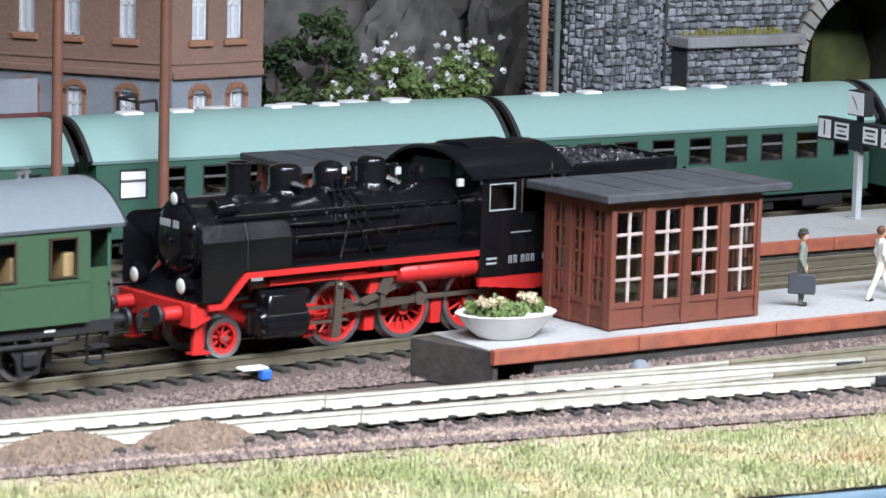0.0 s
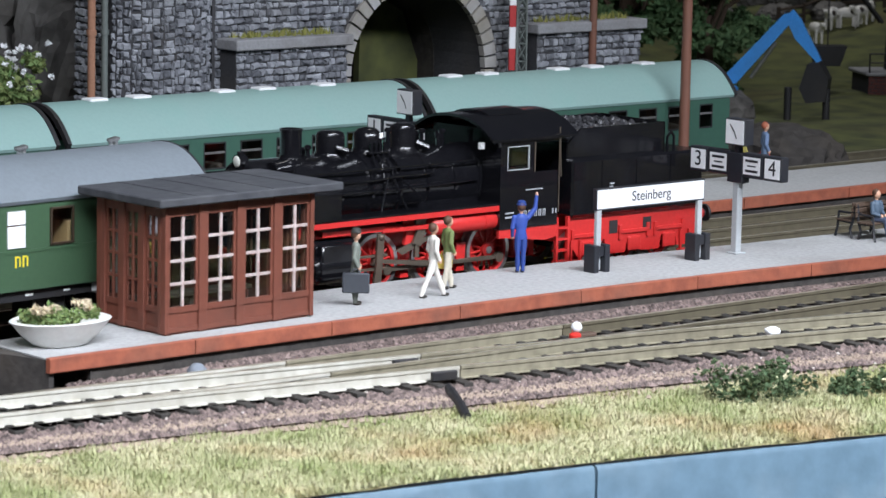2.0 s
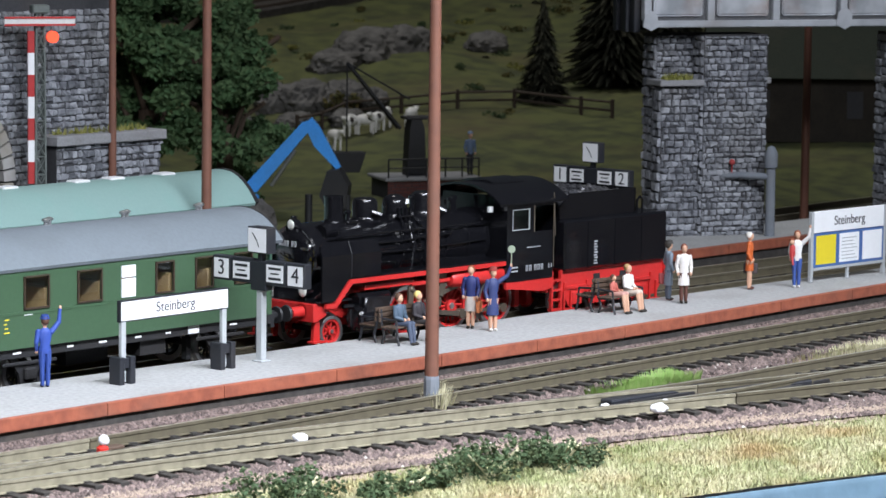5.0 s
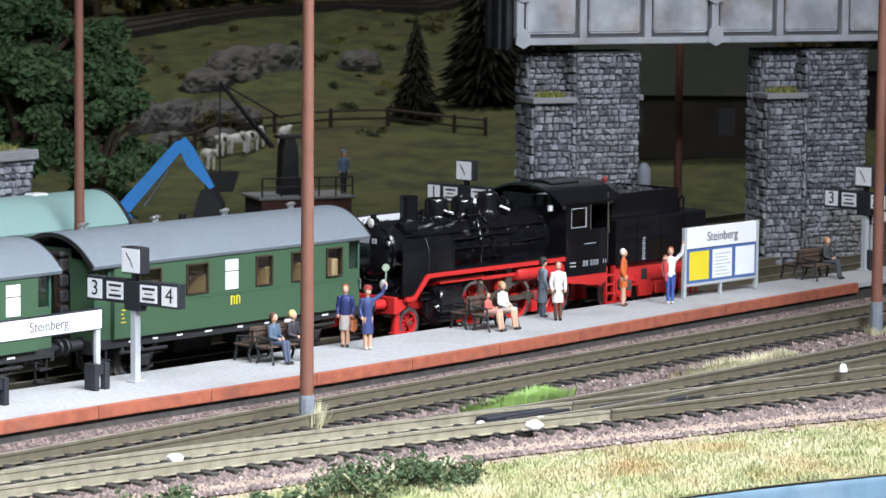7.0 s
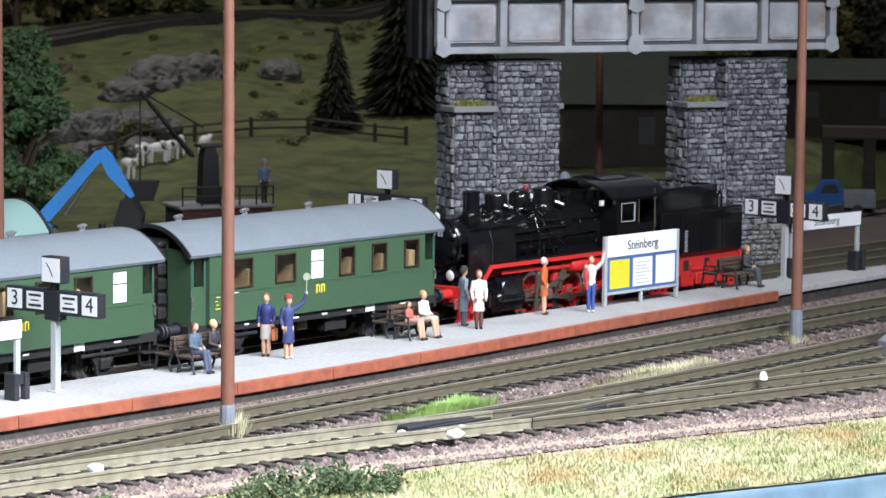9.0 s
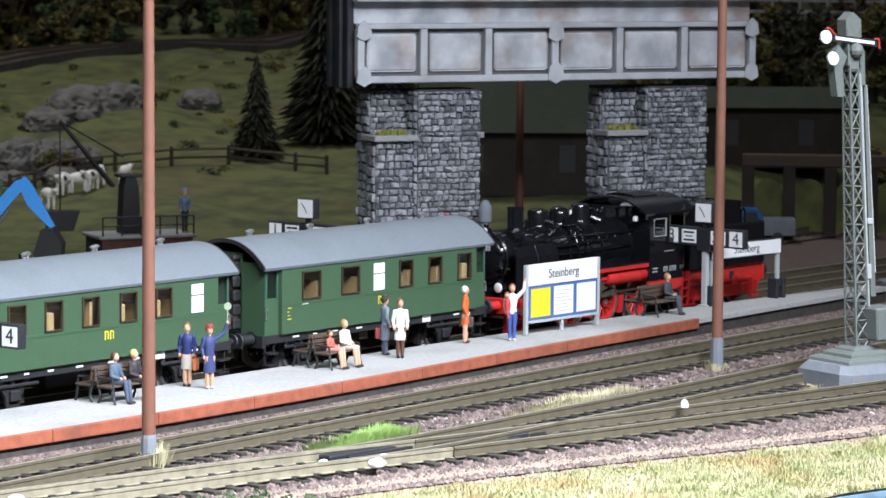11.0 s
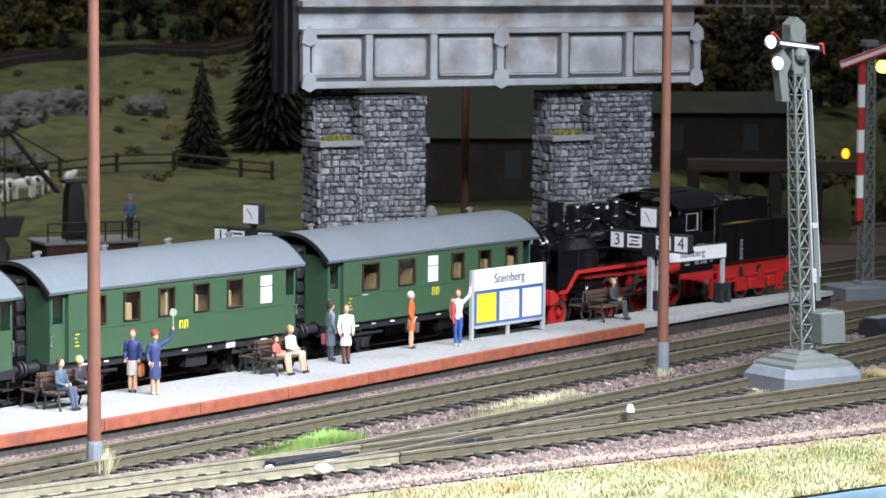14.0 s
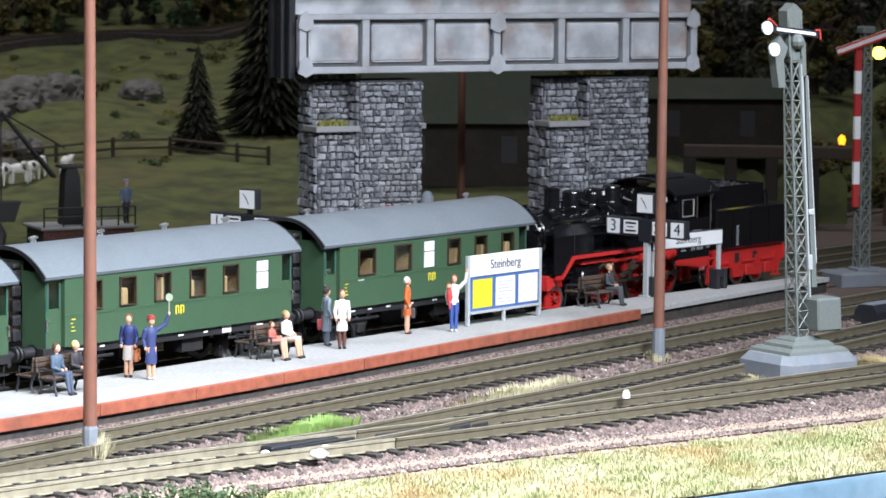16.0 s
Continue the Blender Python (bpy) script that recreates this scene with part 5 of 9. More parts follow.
def clock_sign(x, y, a, b, rz, label):
    """A post that carries a row of number boxes across the platform, with a clock on top."""
    t = thing("clock_sign", x, y, 10, rz, label, "sign", "platform clock signs")
    bm = B()
    box(bm, -1.1, 1.1, -1.1, 1.1, 0, 23, 0.2)
    box(bm, -2, 2, -2, 2, 0, 0.5, 0.1)
    part("post", bm, M_GREYMETAL, t, smooth=False)
    bm = B()
    box(bm, -1.6, 1.6, -3.0, 3.0, 20.6, 29.0, 0.2)
    box(bm, -0.8, 0.8, -0.8, 0.8, 29, 31.2)
    part("hub", bm, M_DARKBOX, t, smooth=False)
    for y0, y1, kind in ((11.0, 18.2, a), (2.4, 10.8, ""), (-10.8, -2.4, ""), (-18.2, -11.0, b)):
        bm = B()
        box(bm, -1.5, 1.5, y0, y1, 22.4, 29.4, 0.25)
        bx = part("sign_box", bm, M_DARKBOX, t, smooth=False)
        m = (y0 + y1) / 2
        for s in (-1, 1):
            if kind:
                bm = B()
                box(bm, s * 1.55 - 0.05, s * 1.55 + 0.05, y0 + 0.7, y1 - 0.7, 23.1, 28.7)
                part("face", bm, M_SIGNWHITE, bx, "white number face", smooth=False)
                letters("digit", kind, 6.2, M_INK, bx, pose(s * 1.64 * MM, m * MM, 25.9 * MM, 90, 0, -90 if s < 0 else 90), "black digit")
            else:
                bm = B()
                box(bm, s * 1.55 - 0.05, s * 1.55 + 0.05, y0 + 0.9, y1 - 0.9, 23.4, 28.4)
                part("face", bm, M_SIGNWHITE, bx, "white display face", smooth=False)
                bm = B()
                box(bm, s * 1.63 - 0.04, s * 1.63 + 0.04, y0 + 1.8, y1 - 1.8, 24.1, 24.8)
                box(bm, s * 1.63 - 0.04, s * 1.63 + 0.04, y0 + 1.8, y1 - 1.8, 27.0, 27.7)
                box(bm, s * 1.63 - 0.04, s * 1.63 + 0.04, m - 1.6, m + 1.6, 25.7, 26.1)
                part("bars", bm, M_INK, bx, "dark illegible lines", smooth=False)
    bm = B()
    box(bm, -1.9, 1.9, -3.9, 3.9, 31.2, 38.8, 0.25)
    ck = part("clock", bm, M_DARKBOX, t, smooth=False)
    for s in (-1, 1):
        bm = B()
        box(bm, s * 1.95 - 0.05, s * 1.95 + 0.05, -3.5, 3.5, 31.6, 38.4)
        part("dial", bm, M_SIGNWHITE, ck, "white clock dial", smooth=False)
        bm = B()
        prism(bm, [(0.0, 35.2), (1.7, 37.2), (1.9, 37.0), (0.25, 34.9)], s * 2.05 - 0.03, s * 2.05 + 0.03, "x")
        prism(bm, [(0.0, 35.2), (-0.9, 33.2), (-0.65, 33.1), (0.25, 35.0)], s * 2.05 - 0.03, s * 2.05 + 0.03, "x")
        part("clock_hand", bm, M_INK, ck, smooth=False)
    return t


clock_sign(253.0, 25.6, "3", "4", 0, "platform clock above black number boxes three and four")
clock_sign(635.0, 18.5, "3", "4", -4, "clock and number boxes near the platform end")
clock_sign(222.0, 134.0, "1", "2", 0, "clock above number boxes one and two, far platform")
clock_sign(551.0, 141.0, "1", "2", 0, "farther clock above number boxes one and two")


def info_board(x, y, rz, label):
    t = thing("information_board", x, y, 10, rz, label, "notice board", "information boards")
    for x in (-20.4, 20.4):
        bm = B()
        box(bm, x - 0.7, x + 0.7, -0.7, 0.7, 0, 24.4, 0.15)
        part("post", bm, M_GREYMETAL, t, smooth=False)
    bm = B()
    box(bm, -0.6, 0.6, -0.5, 0.5, 0, 4.4, 0.1)
    part("short_post", bm, M_GREYMETAL, t, smooth=False)
    bm = B()
    box(bm, -19.7, 19.7, -0.6, 0.6, 17.0, 24.4, 0.15)
    hd = part("header", bm, M_SIGNWHITE, t, "white name header", smooth=False)
    letters("lettering", "Steinberg", 4.6, M_INK, hd, pose(0, -0.7 * MM, 20.6 * MM, 90, 0, 0), "dark place name")
    letters("lettering", "Steinberg", 4.6, M_INK, hd, pose(0, 0.7 * MM, 20.6 * MM, 90, 0, 180), "dark place name")
    bm = B()
    box(bm, -19.7, 19.7, -0.6, 0.6, 5.0, 16.8, 0.15)
    pn = part("panel", bm, M_BLUE, t, "blue poster panel", smooth=False)
    bm = B()
    box(bm, -19.7, 19.7, -0.8, 0.8, 4.0, 5.0, 0.1)
    part("lower_rail", bm, M_GREYMETAL, t, smooth=False)
    for s in (-1, 1):
        for a, b, m in ((-18.4, -7.4, M_YELLOW), (-5.4, 5.6, M_SIGNWHITE), (7.6, 18.6, M_SIGNWHITE)):
            bm = B()
            box(bm, min(s * -a, s * -b) if s > 0 else a, max(s * -a, s * -b) if s > 0 else b, s * 0.64 - 0.04, s * 0.64 + 0.04, 6.0, 16.0)
            po = part("poster", bm, m, pn, "yellow timetable poster" if m is M_YELLOW else "white poster", smooth=False)
            if a == -5.4:
                bm = B()
                for k in range(7):
                    box(bm, -4.2, 4.4 - (k % 3), s * 0.7 - 0.03, s * 0.7 + 0.03, 7.0 + k * 1.2, 7.25 + k * 1.2)
                part("text_bars", bm, M_GREY_INK, pn, "grey illegible lines", smooth=False)
    return t


info_board(538, 17.6, -3.7, "information board with white header and three posters")
info_board(270, 112, 0, "information board standing on the far platform")


def bench(x, y, rz, label):
    """A double bench, back to back across the platform, on black cast legs."""
    t = thing("bench", x, y, 10, rz, label, "bench", "platform benches")
    for s in (-1, 1):
        for k in range(3):
            bm = B()
            xa = s * (1.6 + k * 2.0)
            box(bm, min(xa, xa + s * 1.7), max(xa, xa + s * 1.7), -8.5, 8.5, 5.0, 5.5, 0.1)
            part("seat_slat", bm, M_BENCHWOOD, t, smooth=False)
        for k in range(3):
            bm = B()
            z = 6.6 + k * 1.5
            box(bm, s * 0.9 - 0.25 - s * 0.15 * k, s * 0.9 + 0.25 - s * 0.15 * k, -8.5, 8.5, z, z + 1.2, 0.1)
            part("back_slat", bm, M_BENCHWOOD, t, smooth=False)
        for yy in (-7.4, 7.4):
            bm = B()
            wire(bm, [(s * 8.2, yy, 0), (s * 7.4, yy, 2.6), (s * 7.2, yy, 4.9), (s * 1.2, yy, 4.7), (s * 0.6, yy, 10.4)], 0.42)
            wire(bm, [(s * 1.4, yy, 4.7), (s * 2.2, yy, 2.4), (s * 1.2, yy, 0)], 0.42)
            wire(bm, [(s * 7.2, yy, 4.9), (s * 7.0, yy, 7.4), (s * 1.0, yy, 7.6)], 0.35)
            part("leg", bm, M_DARKBOX, t, "black cast-metal leg")
    return t


bench(311, 25.5, -92, "double wooden bench with black legs, two figures seated")
bench(411.5, 23.0, -92, "double wooden bench with a woman and child seated")
bench(600, 19.5, -94, "double wooden bench with one figure seated")


# ---- painted figurines: one plain mesh each ----
def figurine(x, y, rz, coat, trousers, hair, label, z=10, seated=False, arm=None, skirt=None, hat=None, bag=None, stride=0.0, height=20.0, shoes=(0.03, 0.025, 0.02), disc=None, child=None, bagside=1, bagsize=1.0):
    """Faces -y before rz. arm: the raised hand's (side, forward, height)."""
    cols = [coat, trousers, hair, (0.62, 0.36, 0.24), shoes, bag or (0.2, 0.2, 0.2), hat or hair, disc or (0.3, 0.3, 0.3), child or (0.5, 0.1, 0.1)]
    mats = [paint("figure", c) for c in cols]
    bm = B()
    k = height / 20.0

    def loft(rings, mi):
        """Level ellipses (x, y, z, rx, ry) joined into one limb."""
        seg, rows_ = 10, []
        for cx, cy, cz, rx, ry in rings:
            rows_.append([bm.verts.new((cx + rx * math.cos(2 * math.pi * q / seg), cy + ry * math.sin(2 * math.pi * q / seg), cz)) for q in range(seg)])
        fs = [bm.faces.new(rows_[0][::-1]), bm.faces.new(rows_[-1])]
        for lo, hi in zip(rows_, rows_[1:]):
            fs += [bm.faces.new((lo[q], lo[(q + 1) % seg], hi[(q + 1) % seg], hi[q])) for q in range(seg)]
        for f in fs:
            f.material_index = mi
        bmesh.ops.recalc_face_normals(bm, faces=fs)

    bare = 3 if skirt and "coat" not in label else 1
    hip = 5.2 if seated else 9.7 * k
    for s in (-1, 1):
        if seated:
            tube(bm, (s * 0.7, 0.2, hip + 0.7), (s * 0.85, -4.4, hip + 1.0), 1.1, 0.85, 10, 1)
            ball(bm, (s * 0.85, -4.4, hip + 1.0), 0.86, 1, 1, 1, 8, 1)
            tube(bm, (s * 0.85, -4.4, hip + 1.0), (s * (0.5 if s > 0 else 1.1), -5.6, 0.6), 0.78, 0.5, 10, 1 if not skirt else 3)
            ball(bm, (s * (0.5 if s > 0 else 1.1), -6.2, 0.5), 0.62, 0.85, 1.8, 0.8, 8, 4)
        else:
            fy = s * stride
            loft([(s * 0.72, -fy, 0.5, 0.48, 0.55), (s * 0.76, -fy * 0.8, 2.9 * k, 0.72 * k, 0.86 * k), (s * 0.78, -fy * 0.55, 4.7 * k, 0.62 * k, 0.72 * k),
                  (s * 0.84, -fy * 0.25, 7.4 * k, 0.92 * k, 1.02 * k), (s * 0.78, 0, hip + 0.4, 0.98 * k, 1.12 * k)], bare)
            ball(bm, (s * 0.75, -fy - 0.5, 0.5), 0.62, 0.9, 1.9, 0.8, 8, 4)
    sh = hip + 6.3 * k
    if skirt is not None and not seated:
        loft([(0, 0.1, skirt, 1.95 * k, 1.5 * k), (0, 0, (skirt + hip) / 2, 1.85 * k, 1.4 * k), (0, 0, hip, 1.75 * k, 1.3 * k), (0, 0, hip + 1.4, 1.4 * k, 1.05 * k)], 0 if "coat" in label else 1)
    loft([(0, 0, hip - 0.4, 1.5 * k, 1.1 * k), (0, 0, hip + 0.3, 1.72 * k, 1.25 * k), (0, 0, hip + 2.0 * k, 1.42 * k, 1.02 * k), (0, -0.1, hip + 3.9 * k, 1.78 * k, 1.2 * k),
          (0, 0, hip + 5.4 * k, 2.0 * k, 1.15 * k), (0, 0.05, sh - 0.2, 1.6 * k, 0.9 * k), (0, 0.05, sh + 0.35, 0.62 * k, 0.6 * k)], 0)
    for s in (-1, 1):
        top = Vector((s * 1.85 * k, 0, sh - 0.75))
        if arm and s == arm[3]:
            hand = Vector((s * arm[0], -arm[1], arm[2]))
            mid = (top + hand) / 2 + Vector((s * 0.8, 0, -0.7))
        else:
            mid, hand = Vector((s * 2.45 * k, 0.35, hip + 2.7 * k)), Vector((s * 2.15 * k, -0.9, hip + 0.1))
            if seated:
                mid, hand = Vector((s * 2.3 * k, -0.4, hip + 2.9 * k)), Vector((s * 0.9, -2.8, hip + 2.0))
        ball(bm, top, 0.82 * k, 1, 1, 1, 8, 0)
        tube(bm, top, mid, 0.78 * k, 0.64 * k, 10, 0)
        ball(bm, mid, 0.64 * k, 1, 1, 1, 8, 0)
        tube(bm, mid, hand, 0.62 * k, 0.45 * k, 10, 0)
        ball(bm, hand, 0.58 * k, 0.85, 1, 1.15, 8, 3)
        if arm and s == arm[3] and disc:
            tube(bm, hand, hand + Vector((0, -0.2, 4.0)), 0.22, seg=6, mi=7)
            tube(bm, hand + Vector((0, -0.3, 5.0)), hand + Vector((0, 0.0, 5.0)), 1.2, seg=14, mi=7)
    hz_ = sh + 2.0 * k
    tube(bm, (0, 0, sh), (0, 0, sh + 1.2), 0.5 * k, seg=8, mi=3)
    ball(bm, (0, -0.1, hz_), 1.14 * k, 0.88, 1.0, 1.2, 12, 3)
    ball(bm, (0, 0.28, hz_ + 0.35), 1.22 * k, 0.96, 1.0, 1.08, 12, 2)
    if hat:
        lathe(bm, (0, 0, hz_ + 0.75), [(1.45 * k, 0), (1.45 * k, 0.22), (1.2 * k, 0.35), (1.12 * k, 1.0), (0.5 * k, 1.25)], 12, 6)
    if bag:
        bx0, bx1 = sorted((bagside * 2.0, bagside * 3.3))
        box(bm, bx0, bx1, -2.5 * bagsize, 2.3 * bagsize, hip - 1.0 - 3.6 * bagsize, hip - 1.0, 0.3, 5)
        wire(bm, [(bagside * 2.6, -1.0, hip - 1.0), (bagside * 2.5, -0.8, hip - 0.1), (bagside * 2.5, 0.6, hip - 0.1), (bagside * 2.6, 0.8, hip - 1.0)], 0.18, 5, 5)
    if child:
        loft([(-1.7, -1.9, hip + 0.8, 0.7, 0.6), (-1.7, -1.9, hip + 2.2, 1.05, 0.85), (-1.7, -1.9, hip + 4.4, 1.0, 0.75), (-1.7, -1.9, hip + 5.2, 0.4, 0.4)], 8)
        ball(bm, (-1.8, -2.0, hip + 6.1), 0.95, 1, 1, 1.1, 10, 3)
        ball(bm, (-1.8, -1.8, hip + 6.4), 0.98, 1, 1, 1.0, 10, 2)
        tube(bm, (-1.8, -2.4, hip + 1.2), (-1.4, -3.2, hip - 1.6), 0.5, 0.38, 8, 8)
    me = mesh_of(bm, "figurine", mats, True)
    ob = new("figurine", me)
    ob.matrix_basis = pose(x * MM, y * MM, z * MM, 0, 0, rz)
    return tagged(ob, label, "figurine", "platform figurines")


BLUE, NAVY, GREY, WHITE, RED_, ORANGE, BROWN, BLOND = (0.03, 0.07, 0.32), (0.02, 0.03, 0.13), (0.19, 0.21, 0.18), (0.72, 0.68, 0.62), (0.45, 0.06, 0.05), (0.62, 0.13, 0.03), (0.10, 0.045, 0.025), (0.78, 0.6, 0.2)
figurine(107, 19, 49, GREY, (0.13, 0.14, 0.12), BROWN, "grey-coated figurine with hat carrying dark suitcase", hat=(0.05, 0.05, 0.045), bag=(0.045, 0.05, 0.06), skirt=6.5, bagside=-1, bagsize=1.45)
figurine(131, 16.5, 75, WHITE, WHITE, BROWN, "figurine in white walking along the platform", stride=3.6)
figurine(143.0, 24.5, 75, (0.16, 0.2, 0.07), (0.55, 0.5, 0.4), BROWN, "figurine in green coat with a yellow bag", bag=(0.6, 0.42, 0.08), stride=1.5)
figurine(177.5, 34, 150, BLUE, (0.025, 0.06, 0.26), BROWN, "blue-uniformed figurine waving one raised arm", hat=(0.02, 0.05, 0.22), arm=(4.4, 1.0, 21.5, -1))
figurine(308.0, 21.8, 4, (0.08, 0.12, 0.17), (0.07, 0.09, 0.14), BROWN, "seated figurine in blue-grey jacket on bench", seated=True)
figurine(316.0, 21.3, 4, (0.035, 0.03, 0.035), (0.045, 0.04, 0.04), BLOND, "seated fair-haired figurine in dark clothes on bench", seated=True)
figurine(347.5, 27.5, -60, NAVY, (0.50, 0.45, 0.41), (0.25, 0.07, 0.03), "figurine in dark blue with an orange case", skirt=5.5, bag=(0.5, 0.15, 0.05))
figurine(348.0, 19.0, -30, (0.035, 0.05, 0.15), (0.035, 0.05, 0.15), (0.3, 0.08, 0.05), "blue-uniformed figurine holding up a signal disc", skirt=5.0, hat=(0.32, 0.05, 0.04), arm=(5.4, 1.0, 20.2, 1), disc=(0.28, 0.33, 0.24), shoes=(0.75, 0.7, 0.65))
figurine(415.5, 19.2, 4, (0.72, 0.70, 0.66), (0.6, 0.5, 0.42), (0.4, 0.24, 0.1), "seated figurine in white dress on bench", seated=True, skirt=3)
figurine(408.5, 19.6, 4, (0.5, 0.13, 0.10), (0.55, 0.3, 0.25), BROWN, "small seated figurine in red on bench", seated=True, skirt=3, height=14)
figurine(445.5, 25.5, 60, (0.20, 0.24, 0.29), (0.10, 0.12, 0.16), (0.05, 0.04, 0.03), "figurine in long grey coat with a red bag", skirt=5.0, hat=(0.05, 0.045, 0.04), bag=(0.36, 0.07, 0.07))
figurine(442.5, 17.0, -40, (0.74, 0.70, 0.66), (0.12, 0.05, 0.035), (0.2, 0.06, 0.04), "figurine in knee-length white coat", skirt=6.0)
figurine(487.5, 23.0, 30, ORANGE, ORANGE, WHITE, "figurine in orange dress with a small bag", skirt=6.5, bag=(0.06, 0.05, 0.05), shoes=(0.1, 0.04, 0.03))
figurine(503.0, 14.5, -53, (0.76, 0.74, 0.72), (0.05, 0.10, 0.33), (0.25, 0.07, 0.03), "waving figurine in white shirt holding a child", arm=(4.2, 1.0, 21.0, 1), child=(0.5, 0.05, 0.05), shoes=(0.7, 0.68, 0.66))
figurine(604.0, 15.6, 6, (0.05, 0.055, 0.06), (0.06, 0.07, 0.08), (0.35, 0.2, 0.1), "seated figurine in dark suit on bench", seated=True)
figurine(366.0, 133.0, 20, (0.30, 0.26, 0.06), (0.26, 0.22, 0.05), BROWN, "figurine in yellow work clothes on far platform")
figurine(379.0, 135.0, 60, (0.15, 0.22, 0.36), (0.12, 0.17, 0.26), (0.35, 0.1, 0.05), "figurine in pale blue clothes on far platform", bag=(0.5, 0.05, 0.04))
figurine(249.5, 131.0, 20, (0.42, 0.36, 0.14), (0.45, 0.38, 0.12), (0.25, 0.14, 0.06), "figurine in yellow suit with a red bag", bag=(0.4, 0.1, 0.06), bagside=-1)
figurine(262.0, 134.0, 0, (0.5, 0.48, 0.36), (0.5, 0.48, 0.36), (0.6, 0.45, 0.35), "figurine in pale dress with a red bag", skirt=5.5, bag=(0.4, 0.1, 0.06), bagside=-1)
figurine(288.0, 108.2, 160, (0.10, 0.24, 0.55), (0.05, 0.06, 0.09), (0.3, 0.2, 0.1), "figurine in light blue jacket with a yellow bag", bag=(0.6, 0.45, 0.05))
figurine(515.0, 128.0, 160, BLUE, (0.02, 0.025, 0.05), (0.3, 0.08, 0.03), "blue-jacketed figurine with green disc on far platform", arm=(3.8, 1.5, 18.0, -1), disc=(0.08, 0.3, 0.06))


# ---- poles along the tracks ----
def pole(x, y, height, foot, r0, label, z=0):
    t = thing("catenary_pole", x, y, z, 0, label, "pole", "brown poles")
    bm = B()
    tube(bm, (0, 0, foot * 0.6), (0, 0, height), r0, r0 * 0.72, 16)
    part("shaft", bm, M_POLE, t)
    if foot > 1:
        bm = B()
        lathe(bm, (0, 0, 0), [(r0 * 1.18, -0.5), (r0 * 1.14, foot * 0.7), (r0 * 1.05, foot * 0.76)], 10)
        part("socket", bm, M_PLINTH, t, "pale concrete socket", smooth=False)
    return t


pole(268, -26, 165, 13, 1.95, "tall brown pole in a pale concrete socket")
pole(547, -40.5, 165, 15, 1.95, "tall brown pole beside the loop track")
pole(372.7, 167, 160, 0.5, 1.85, "brown pole behind the far platform")
pole(727, 167, 160, 0.5, 1.85, "brown pole in front of the bridge")
pole(3.0, 167, 160, 0.5, 1.6, "brown pole beside the green coaches")
pole(-29.5, 167, 160, 0.5, 1.6, "brown pole at the end of the far track")
pole(385.0, 226, 150, 0.5, 1.5, "slender brown pole before the tunnel wall")


